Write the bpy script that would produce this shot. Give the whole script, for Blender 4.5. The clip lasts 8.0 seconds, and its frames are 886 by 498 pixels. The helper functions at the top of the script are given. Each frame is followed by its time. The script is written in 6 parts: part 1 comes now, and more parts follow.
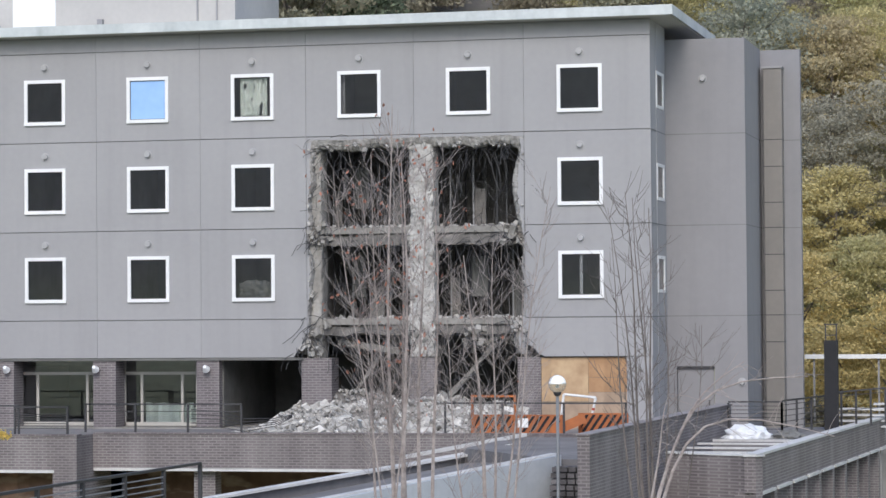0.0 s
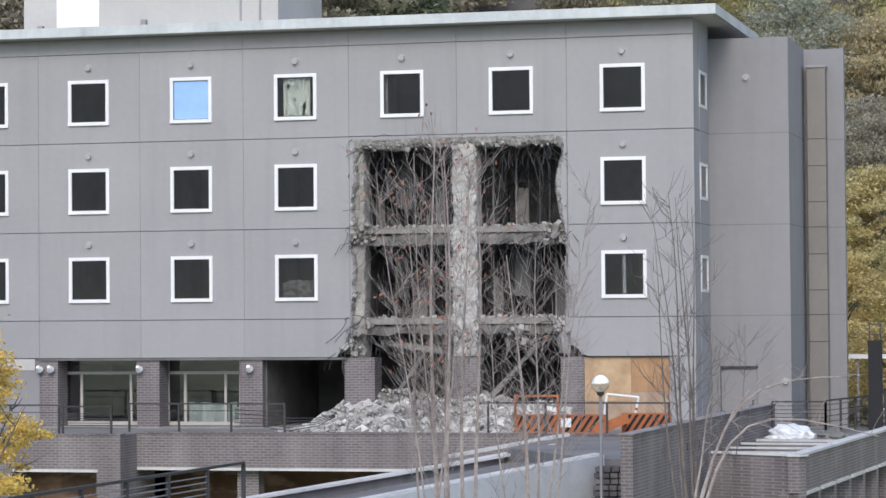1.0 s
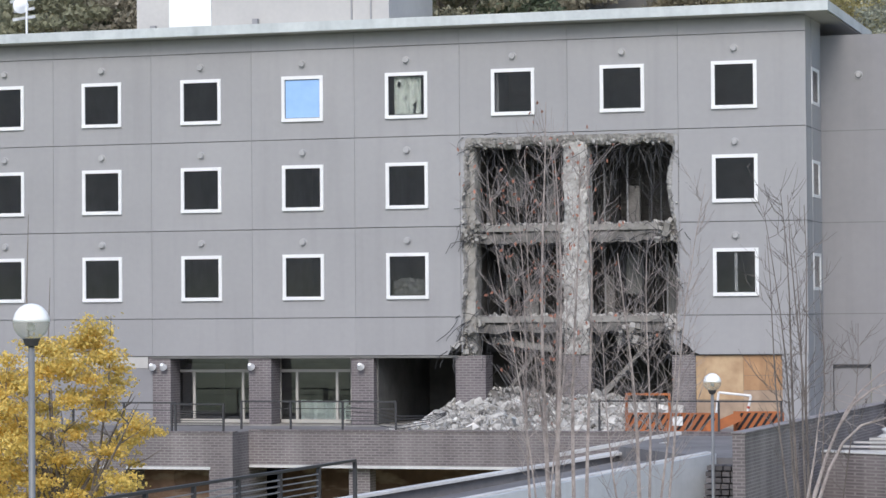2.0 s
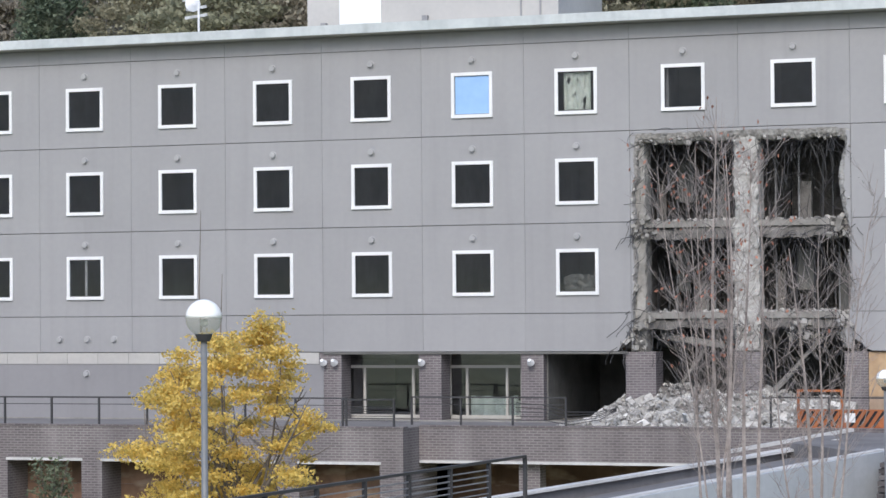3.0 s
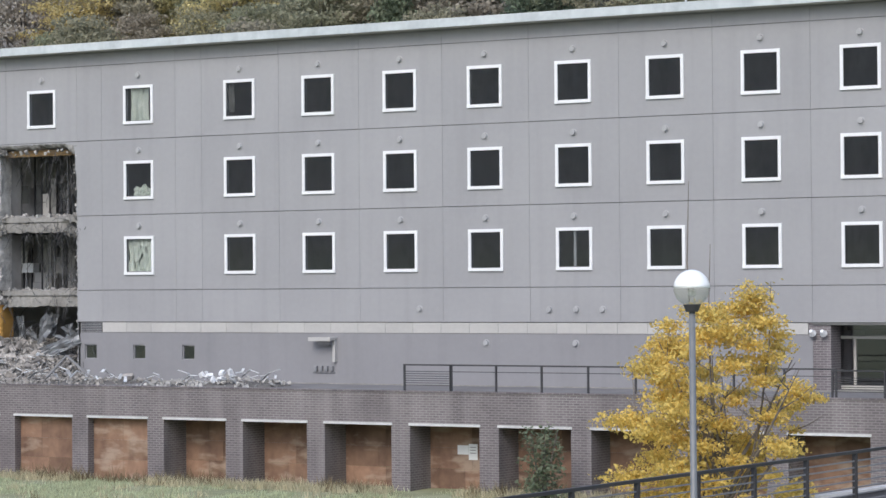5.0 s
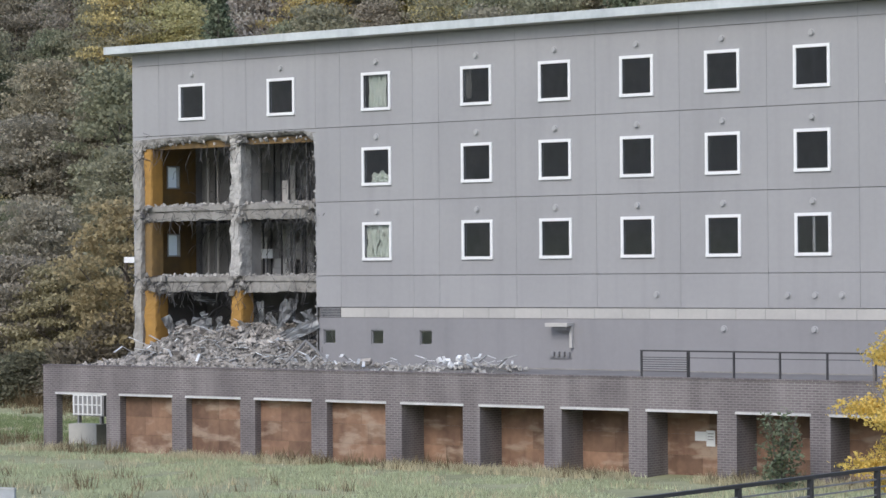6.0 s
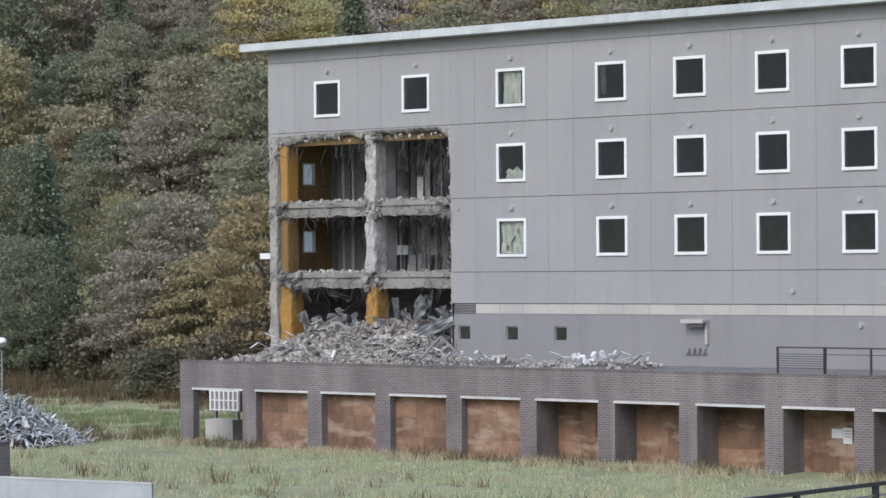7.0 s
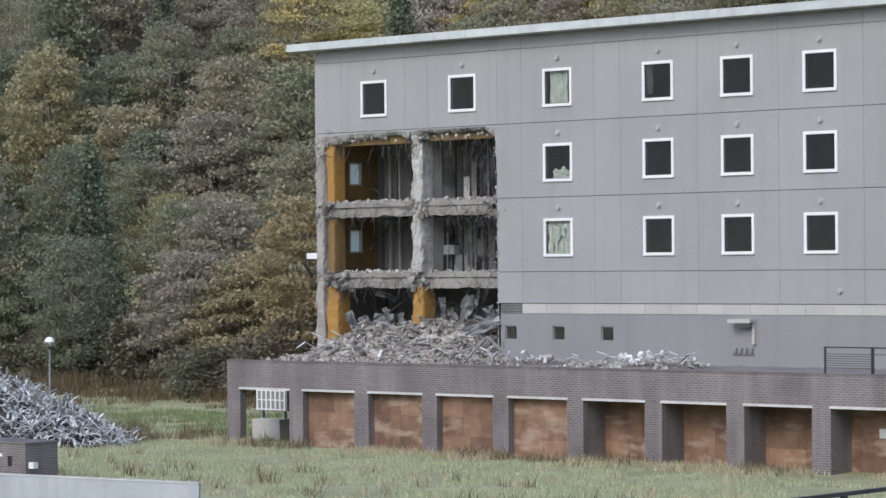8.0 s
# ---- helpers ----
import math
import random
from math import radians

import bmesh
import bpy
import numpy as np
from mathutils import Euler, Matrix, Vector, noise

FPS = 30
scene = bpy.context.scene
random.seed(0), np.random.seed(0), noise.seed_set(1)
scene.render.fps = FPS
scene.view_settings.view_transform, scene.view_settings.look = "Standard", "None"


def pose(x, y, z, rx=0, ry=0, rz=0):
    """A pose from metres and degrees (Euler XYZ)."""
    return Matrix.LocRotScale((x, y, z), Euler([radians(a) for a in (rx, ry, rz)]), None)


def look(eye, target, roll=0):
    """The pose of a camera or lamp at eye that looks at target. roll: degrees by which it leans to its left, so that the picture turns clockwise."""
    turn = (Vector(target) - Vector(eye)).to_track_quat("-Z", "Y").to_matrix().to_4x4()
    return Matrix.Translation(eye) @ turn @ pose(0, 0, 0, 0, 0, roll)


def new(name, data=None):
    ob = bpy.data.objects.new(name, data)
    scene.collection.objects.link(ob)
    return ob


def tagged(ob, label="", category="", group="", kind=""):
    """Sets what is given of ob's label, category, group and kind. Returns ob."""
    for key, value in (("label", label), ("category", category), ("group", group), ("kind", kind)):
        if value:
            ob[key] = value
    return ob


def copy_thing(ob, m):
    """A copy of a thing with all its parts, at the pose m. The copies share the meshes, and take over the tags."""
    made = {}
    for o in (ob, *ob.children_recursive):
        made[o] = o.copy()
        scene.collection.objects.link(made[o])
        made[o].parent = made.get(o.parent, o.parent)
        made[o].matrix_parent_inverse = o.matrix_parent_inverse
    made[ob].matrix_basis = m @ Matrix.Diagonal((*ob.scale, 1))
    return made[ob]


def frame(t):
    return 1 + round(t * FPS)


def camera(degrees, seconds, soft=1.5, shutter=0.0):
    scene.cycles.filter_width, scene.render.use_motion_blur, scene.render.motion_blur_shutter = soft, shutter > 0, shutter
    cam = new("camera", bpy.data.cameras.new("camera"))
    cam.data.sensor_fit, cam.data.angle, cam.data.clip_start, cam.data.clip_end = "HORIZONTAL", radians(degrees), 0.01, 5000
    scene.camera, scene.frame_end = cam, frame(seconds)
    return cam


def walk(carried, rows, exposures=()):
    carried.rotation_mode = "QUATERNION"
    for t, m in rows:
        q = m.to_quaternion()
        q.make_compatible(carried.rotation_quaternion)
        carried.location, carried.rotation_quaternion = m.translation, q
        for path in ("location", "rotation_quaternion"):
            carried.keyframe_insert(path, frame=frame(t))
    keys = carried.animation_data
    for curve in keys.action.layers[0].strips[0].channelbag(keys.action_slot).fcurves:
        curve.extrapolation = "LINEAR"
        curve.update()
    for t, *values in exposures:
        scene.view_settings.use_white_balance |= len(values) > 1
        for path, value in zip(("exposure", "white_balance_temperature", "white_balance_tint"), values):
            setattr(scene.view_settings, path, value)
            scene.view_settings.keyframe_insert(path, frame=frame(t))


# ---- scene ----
# A tripod camera on the slope across the field pans from the east end of the building to its west end.
cam = camera(19.08, 8.0, soft=1.5)
EYE = (15.52, -83.33, 7.23)
ROLL = 0.483
PAN = [
    (0.0, 13.558, 1.333),
    (0.5, 13.858, 1.333),
    (1.0, 14.491, 1.334),
    (1.2, 14.830, 1.333),
    (2.3, 17.902, 1.307),
    (2.5, 18.613, 1.304),
    (3.0, 20.592, 1.255),
    (3.5, 22.946, 1.142),
    (4.0, 25.658, 1.011),
    (4.5, 28.358, 0.835),
    (5.0, 31.169, 0.697),
    (5.2, 32.259, 0.635),
    (6.5, 38.168, 0.370),
    (7.0, 39.239, 0.372),
    (7.5, 39.879, 0.375),
    (8.0, 40.252, 0.376),
]
walk(cam, [(t, pose(*EYE, 90 + pitch, ROLL, yaw)) for t, yaw, pitch in PAN], exposures=[(0.0, 0.0), (4.5, 0.0), (6.5, -0.1), (8.0, -0.1)])

# ---------------------------------------------------------------- light: an overcast autumn day
world = bpy.data.worlds.new("overcast_sky")
scene.world = world
world.use_nodes = True
wn = world.node_tree.nodes
wl = world.node_tree.links
bg = wn["Background"]
sky = wn.new("ShaderNodeTexSky")
sky.sky_type = "NISHITA"
sky.sun_disc = False
sky.sun_elevation = radians(38)
sky.sun_rotation = radians(170)
sky.dust_density = 1.5
sky.air_density = 1.0
wl.new(sky.outputs[0], bg.inputs[0])
bg.inputs[1].default_value = 0.27
sun = new("sun", bpy.data.lights.new("sun", "SUN"))
sun.data.energy = 1.5
sun.data.angle = radians(25)
sun.data.color = (1.0, 0.965, 0.92)
sun.matrix_world = look((14, -82, 74), (0, 0, 0))

# ---------------------------------------------------------------- materials


def nodes_of(name):
    m = bpy.data.materials.new(name)
    m.use_nodes = True
    return m, m.node_tree.nodes, m.node_tree.links, m.node_tree.nodes["Principled BSDF"]


def mixed(nt, lk, fac, a, b, mode="MIX"):
    mx = nt.new("ShaderNodeMix")
    mx.data_type, mx.blend_type = "RGBA", mode
    for sock, v in ((mx.inputs[0], fac), (mx.inputs[6], a), (mx.inputs[7], b)):
        if isinstance(v, (int, float)):
            sock.default_value = v
        elif isinstance(v, tuple):
            sock.default_value = (*v, 1)
        else:
            lk.new(v, sock)
    return mx.outputs[2]


def noise_at(nt, lk, co, scale, detail=4, stretch=None):
    n = nt.new("ShaderNodeTexNoise")
    n.inputs["Scale"].default_value, n.inputs["Detail"].default_value = scale, detail
    if stretch:
        mp = nt.new("ShaderNodeMapping")
        mp.inputs["Scale"].default_value = stretch
        lk.new(co, mp.inputs[0])
        co = mp.outputs[0]
    lk.new(co, n.inputs["Vector"])
    return n.outputs["Fac"]


def spread(nt, lk, value, lo, hi):
    r = nt.new("ShaderNodeMapRange")
    r.inputs[1].default_value, r.inputs[2].default_value = lo, hi
    lk.new(value, r.inputs[0])
    return r.outputs[0]


def surface(name, light, dark, grain=8.0, patch=0.4, rough=0.8, bump=0.3, metal=0.0, streaks=0.0, vary=0.0, island=0.0, depth=0.01):
    """Two-scale colour variation, fine relief, optional rain streaks and a random tone for each object or loose piece."""
    m, nt, lk, bsdf = nodes_of(name)
    geo = nt.new("ShaderNodeNewGeometry")
    co = geo.outputs["Position"]
    big = spread(nt, lk, noise_at(nt, lk, co, patch, 5), 0.35, 0.65)
    small = noise_at(nt, lk, co, grain, 6)
    col = mixed(nt, lk, big, light, dark)
    col = mixed(nt, lk, 0.35, col, mixed(nt, lk, spread(nt, lk, small, 0.3, 0.7), light, dark))
    if streaks:
        st = spread(nt, lk, noise_at(nt, lk, co, 1.0, 5, (2.2, 2.2, 0.12)), 0.5, 0.75)
        mul = nt.new("ShaderNodeMath")
        mul.operation = "MULTIPLY"
        mul.inputs[1].default_value = streaks
        lk.new(st, mul.inputs[0])
        col = mixed(nt, lk, mul.outputs[0], col, tuple(c * 0.55 for c in dark))
    if vary or island:
        src = nt.new("ShaderNodeObjectInfo").outputs["Random"] if vary else geo.outputs["Random Per Island"]
        r = nt.new("ShaderNodeMapRange")
        amount = vary or island
        r.inputs[3].default_value, r.inputs[4].default_value = 1 - amount, 1 + amount
        lk.new(src, r.inputs[0])
        vm = nt.new("ShaderNodeVectorMath")
        vm.operation = "SCALE"
        lk.new(col, vm.inputs[0])
        lk.new(r.outputs[0], vm.inputs["Scale"])
        col = vm.outputs[0]
    lk.new(col, bsdf.inputs["Base Color"])
    bsdf.inputs["Roughness"].default_value = rough
    bsdf.inputs["Metallic"].default_value = metal
    if bump:
        b = nt.new("ShaderNodeBump")
        b.inputs["Strength"].default_value, b.inputs["Distance"].default_value = bump, depth
        lk.new(small, b.inputs["Height"])
        lk.new(b.outputs[0], bsdf.inputs["Normal"])
    return m


def brickwork(name, c1, c2, mortar, width=0.24, height=0.075, joint=0.012):
    m, nt, lk, bsdf = nodes_of(name)
    geo = nt.new("ShaderNodeNewGeometry")
    sep = nt.new("ShaderNodeSeparateXYZ")
    lk.new(geo.outputs["Position"], sep.inputs[0])
    add = nt.new("ShaderNodeMath")
    lk.new(sep.outputs[0], add.inputs[0])
    lk.new(sep.outputs[1], add.inputs[1])
    com = nt.new("ShaderNodeCombineXYZ")
    lk.new(add.outputs[0], com.inputs[0])
    lk.new(sep.outputs[2], com.inputs[1])
    br = nt.new("ShaderNodeTexBrick")
    br.inputs["Color1"].default_value, br.inputs["Color2"].default_value, br.inputs["Mortar"].default_value = (*c1, 1), (*c2, 1), (*mortar, 1)
    br.inputs["Scale"].default_value, br.inputs["Mortar Size"].default_value = 1.0, joint
    br.inputs["Brick Width"].default_value, br.inputs["Row Height"].default_value = width, height
    lk.new(com.outputs[0], br.inputs["Vector"])
    big = spread(nt, lk, noise_at(nt, lk, geo.outputs["Position"], 0.5, 5), 0.3, 0.7)
    st = spread(nt, lk, noise_at(nt, lk, geo.outputs["Position"], 1.0, 4, (1.5, 1.5, 0.2)), 0.45, 0.8)
    col = mixed(nt, lk, big, br.outputs["Color"], tuple(c * 0.75 for c in c2), "MIX")
    col = mixed(nt, lk, 0.6, br.outputs["Color"], col)
    sc = nt.new("ShaderNodeMath")
    sc.operation = "MULTIPLY"
    sc.inputs[1].default_value = 0.35
    lk.new(st, sc.inputs[0])
    col = mixed(nt, lk, sc.outputs[0], col, tuple(min(1, c * 1.35) for c in mortar))
    lk.new(col, bsdf.inputs["Base Color"])
    bsdf.inputs["Roughness"].default_value = 0.7
    b = nt.new("ShaderNodeBump")
    b.inputs["Strength"].default_value, b.inputs["Distance"].default_value = 0.6, 0.01
    b.invert = True
    lk.new(br.outputs["Fac"], b.inputs["Height"])
    lk.new(b.outputs[0], bsdf.inputs["Normal"])
    return m


def leaf_material(name, stops, island=0.35, patch=(0.30, 0.27, 0.18)):
    """Foliage: the hue by the tree's own random number, the tone by each leaf clump."""
    m, nt, lk, bsdf = nodes_of(name)
    info = nt.new("ShaderNodeObjectInfo")
    geo = nt.new("ShaderNodeNewGeometry")
    ramp = nt.new("ShaderNodeValToRGB")
    ramp.color_ramp.interpolation = "LINEAR"
    el = ramp.color_ramp.elements
    while len(el) < len(stops):
        el.new(0.5)
    for e, (p, c) in zip(el, stops):
        e.position, e.color = p, (*c, 1)
    lk.new(info.outputs["Random"], ramp.inputs[0])
    r = nt.new("ShaderNodeMapRange")
    r.inputs[3].default_value, r.inputs[4].default_value = 1 - island, 1 + island
    lk.new(geo.outputs["Random Per Island"], r.inputs[0])
    vm = nt.new("ShaderNodeVectorMath")
    vm.operation = "SCALE"
    hue = mixed(nt, lk, spread(nt, lk, noise_at(nt, lk, geo.outputs["Position"], 0.6, 4), 0.35, 0.7), ramp.outputs[0], patch)
    col = mixed(nt, lk, 0.4, ramp.outputs[0], hue)
    lk.new(col, vm.inputs[0])
    lk.new(r.outputs[0], vm.inputs["Scale"])
    lk.new(vm.outputs[0], bsdf.inputs["Base Color"])
    bsdf.inputs["Roughness"].default_value = 0.65
    bsdf.inputs["Specular IOR Level"].default_value = 0.25
    tl = nt.new("ShaderNodeBsdfTranslucent")
    lk.new(vm.outputs[0], tl.inputs[0])
    mx = nt.new("ShaderNodeMixShader")
    mx.inputs[0].default_value = 0.45
    lk.new(bsdf.outputs[0], mx.inputs[1])
    lk.new(tl.outputs[0], mx.inputs[2])
    lk.new(mx.outputs[0], nt["Material Output"].inputs[0])
    return m


def glass_material(name, tint=(0.88, 0.91, 0.91)):
    m, nt, lk, bsdf = nodes_of(name)
    nt.remove(bsdf)
    lw = nt.new("ShaderNodeLayerWeight")
    lw.inputs[0].default_value = 0.5
    cube = nt.new("ShaderNodeMath")
    cube.operation = "POWER"
    cube.inputs[1].default_value = 3.0
    lk.new(lw.outputs["Facing"], cube.inputs[0])
    fr = nt.new("ShaderNodeMapRange")
    fr.inputs[3].default_value, fr.inputs[4].default_value = 0.10, 0.7
    lk.new(cube.outputs[0], fr.inputs[0])
    tr = nt.new("ShaderNodeBsdfTransparent")
    tr.inputs[0].default_value = (*tint, 1)
    gl = nt.new("ShaderNodeBsdfGlossy")
    gl.inputs["Roughness"].default_value = 0.02
    mx = nt.new("ShaderNodeMixShader")
    lk.new(fr.outputs[0], mx.inputs[0])
    lk.new(tr.outputs[0], mx.inputs[1])
    lk.new(gl.outputs[0], mx.inputs[2])
    lk.new(mx.outputs[0], nt["Material Output"].inputs[0])
    return m


# Own tone of the plinth; on the east walls it stands in for shade.
M_PAINT2 = surface("plinth_paint_and_east_shade", (0.265, 0.262, 0.275), (0.23, 0.228, 0.24), 5, 0.3, 0.75, 0.15, streaks=0.14)
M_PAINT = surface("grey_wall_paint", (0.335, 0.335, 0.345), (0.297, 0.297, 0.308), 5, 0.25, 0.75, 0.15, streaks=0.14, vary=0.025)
M_JOINT = surface("joint_shadow_gap", (0.2, 0.2, 0.205), (0.16, 0.16, 0.165), 5, 0.3, 0.9, 0)
M_BAND = surface("pale_concrete_band", (0.48, 0.47, 0.45), (0.4, 0.39, 0.38), 6, 0.5, 0.8, 0.2, vary=0.05)
M_CONC = surface("broken_concrete", (0.36, 0.35, 0.33), (0.2, 0.19, 0.175), 7, 1.2, 0.9, 0.9, island=0.25, depth=0.05)
M_CHIP = surface("fresh_broken_concrete", (0.5, 0.49, 0.47), (0.25, 0.24, 0.225), 9, 2.0, 0.9, 0.9, island=0.3, depth=0.05)
# Dusty grey, set dark enough to carry interior shade as well.
M_DUSTSHADE = surface("dusty_shaded_interior", (0.22, 0.22, 0.21), (0.115, 0.115, 0.11), 4, 0.8, 0.9, 0.3, vary=0.2)
M_DARKIN = surface("dim_interior_finish", (0.34, 0.335, 0.33), (0.22, 0.215, 0.21), 3, 0.7, 0.9, 0.2)
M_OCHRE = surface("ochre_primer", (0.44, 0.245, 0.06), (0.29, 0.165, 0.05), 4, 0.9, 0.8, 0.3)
# Duller, browner ochre for the lining, one inner post and the lintel beam.
M_OCHREDULL = surface("dull_ochre_lining", (0.27, 0.165, 0.055), (0.15, 0.105, 0.055), 4, 0.7, 0.85, 0.3, streaks=0.4)
M_WHITE = surface("white_aluminium_frame", (0.80, 0.81, 0.82), (0.72, 0.73, 0.74), 10, 1.0, 0.4, 0.05)
M_ROOF = surface("weathered_pale_roof_edge", (0.58, 0.62, 0.625), (0.42, 0.46, 0.475), 6, 0.8, 0.5, 0.1, streaks=0.3)
M_SOFFIT = surface("soffit_board", (0.46, 0.45, 0.42), (0.38, 0.37, 0.35), 5, 0.5, 0.8, 0.1)
M_BRICK = brickwork("grey_brown_brick_tile", (0.18, 0.157, 0.162), (0.125, 0.108, 0.116), (0.29, 0.27, 0.27), 0.26, 0.085, 0.014)
M_PLY = surface("weathered_plywood", (0.27, 0.163, 0.108), (0.14, 0.08, 0.056), 5, 1.1, 0.75, 0.2, vary=0.3, streaks=0.35)


def blotched(m, colour, stretch, lo, hi, amount):
    """Pale weathered patches with their own shape over a surface."""
    nt, lk = m.node_tree.nodes, m.node_tree.links
    sock = nt["Principled BSDF"].inputs["Base Color"]
    old = sock.links[0].from_socket
    geo = nt.new("ShaderNodeNewGeometry")
    fac = spread(nt, lk, noise_at(nt, lk, geo.outputs["Position"], 1.0, 6, stretch), lo, hi)
    mul = nt.new("ShaderNodeMath")
    mul.operation = "MULTIPLY"
    mul.inputs[1].default_value = amount
    lk.new(fac, mul.inputs[0])
    lk.new(mixed(nt, lk, mul.outputs[0], old, colour), sock)


blotched(M_PLY, (0.40, 0.31, 0.24), (0.9, 0.9, 2.4), 0.52, 0.66, 0.7)
M_PLYNEW = surface("new_plywood", (0.58, 0.42, 0.26), (0.40, 0.26, 0.15), 6, 1.6, 0.7, 0.2, vary=0.1, streaks=0.3)
M_PLYRED = surface("reddish_plywood", (0.46, 0.28, 0.15), (0.33, 0.19, 0.10), 6, 1.8, 0.7, 0.2, vary=0.1, streaks=0.35)
M_PLYGREY = surface("greyed_plywood", (0.44, 0.33, 0.24), (0.30, 0.22, 0.16), 6, 1.8, 0.75, 0.2, vary=0.12, streaks=0.4)
M_VENT = surface("pale_vent_enamel", (0.40, 0.40, 0.41), (0.33, 0.33, 0.34), 9, 1.0, 0.6, 0.1)
M_GLASS = glass_material("window_glass", (0.97, 0.98, 0.98))
M_CURTAIN = surface("pale_curtain", (0.88, 0.91, 0.85), (0.68, 0.74, 0.66), 4, 2.0, 0.9, 0.3)
M_BLUE = surface("blue_sheeting", (0.32, 0.52, 0.86), (0.27, 0.46, 0.78), 4, 1.0, 0.5, 0.1)
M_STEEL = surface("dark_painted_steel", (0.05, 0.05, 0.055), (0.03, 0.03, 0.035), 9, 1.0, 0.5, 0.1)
M_GREYMETAL = surface("grey_metal", (0.32, 0.32, 0.33), (0.24, 0.24, 0.25), 9, 1.0, 0.5, 0.1, metal=0.3)
M_RAMP = surface("ramp_concrete", (0.21, 0.205, 0.21), (0.145, 0.14, 0.145), 6, 0.5, 0.85, 0.3, streaks=0.3)
M_WALLC = surface("pale_cast_concrete", (0.46, 0.49, 0.53), (0.36, 0.39, 0.43), 6, 0.6, 0.8, 0.2, streaks=0.35)
M_COPING = surface("white_coping", (0.62, 0.62, 0.62), (0.45, 0.45, 0.45), 8, 1.0, 0.7, 0.2)
M_GRASS = surface("meadow_grass", (0.36, 0.37, 0.23), (0.21, 0.22, 0.12), 3.0, 0.3, 0.95, 0.5, depth=0.1)
def litter_over(m):
    """Brown leaf litter takes over from grass on the wooded slopes, toned for window reflections."""
    nt, lk = m.node_tree.nodes, m.node_tree.links
    bsdf = nt["Principled BSDF"]
    old = bsdf.inputs["Base Color"].links[0].from_socket
    geo = nt.new("ShaderNodeNewGeometry")
    sep = nt.new("ShaderNodeSeparateXYZ")
    lk.new(geo.outputs["Position"], sep.inputs[0])
    lk.new(mixed(nt, lk, spread(nt, lk, sep.outputs[2], 6.2, 12.0), old, (0.27, 0.25, 0.22)), bsdf.inputs["Base Color"])


litter_over(M_GRASS)
blotched(M_GRASS, (0.40, 0.40, 0.27), (0.5, 0.5, 0.5), 0.5, 0.68, 0.4)
M_BARK = surface("grey_bark", (0.20, 0.175, 0.15), (0.11, 0.095, 0.085), 12, 3.0, 0.9, 0.6, depth=0.02)
M_TWIG = surface("bare_twig_bark", (0.40, 0.355, 0.34), (0.21, 0.18, 0.175), 12, 3.0, 0.9, 0.4)
M_DARKTWIG = surface("dark_twig_bark", (0.20, 0.175, 0.165), (0.11, 0.095, 0.09), 12, 3.0, 0.9, 0.4)
M_RUST = surface("orange_painted_steel", (0.48, 0.15, 0.04), (0.30, 0.10, 0.04), 9, 1.0, 0.6, 0.2)
M_BLACK = surface("black_stripe", (0.025, 0.025, 0.028), (0.015, 0.015, 0.018), 9, 1.0, 0.9, 0.1)
M_SCRAP = surface("scrap_metal", (0.70, 0.73, 0.76), (0.28, 0.28, 0.28), 3, 2.5, 0.4, 0.3, metal=0.15, island=0.75)
M_FOREST = leaf_material("autumn_forest_leaves", [(0.0, (0.23, 0.27, 0.19)), (0.25, (0.32, 0.335, 0.225)), (0.5, (0.385, 0.36, 0.265)), (0.75, (0.40, 0.36, 0.32)), (0.95, (0.44, 0.40, 0.20)), (1.0, (0.44, 0.36, 0.21))], 0.22)
M_GOLD = leaf_material("golden_leaves", [(0.0, (0.80, 0.60, 0.18)), (1.0, (0.80, 0.60, 0.19))], 0.22, (0.56, 0.50, 0.19))
M_YELGREEN = leaf_material("yellow_green_leaves", [(0.0, (0.50, 0.50, 0.28)), (0.5, (0.60, 0.54, 0.28)), (1.0, (0.66, 0.53, 0.24))], 0.25, (0.46, 0.44, 0.28))
M_UNDER = leaf_material("undergrowth_leaves", [(0.0, (0.19, 0.21, 0.14)), (0.6, (0.23, 0.21, 0.15)), (1.0, (0.26, 0.22, 0.17))], 0.25, (0.2, 0.18, 0.14))
# Amber and olive leaves, lightened to stand in for haze on the slope.
M_EASTWOOD = leaf_material("hazy_amber_olive_leaves", [(0.0, (0.33, 0.37, 0.29)), (0.35, (0.41, 0.40, 0.33)), (0.7, (0.47, 0.43, 0.31)), (1.0, (0.58, 0.47, 0.25))], 0.22, (0.42, 0.38, 0.30))
M_EVERGREEN = leaf_material("evergreen_leaves", [(0.0, (0.15, 0.20, 0.14)), (1.0, (0.19, 0.24, 0.16))], 0.4)

# ---------------------------------------------------------------- builders


def box(bm, x0, x1, y0, y1, z0, z1):
    v = [bm.verts.new((x, y, z)) for z in (z0, z1) for y in (y0, y1) for x in (x0, x1)]
    for f in ((0, 2, 3, 1), (4, 5, 7, 6), (0, 1, 5, 4), (2, 6, 7, 3), (0, 4, 6, 2), (1, 3, 7, 5)):
        bm.faces.new([v[i] for i in f])
    return v


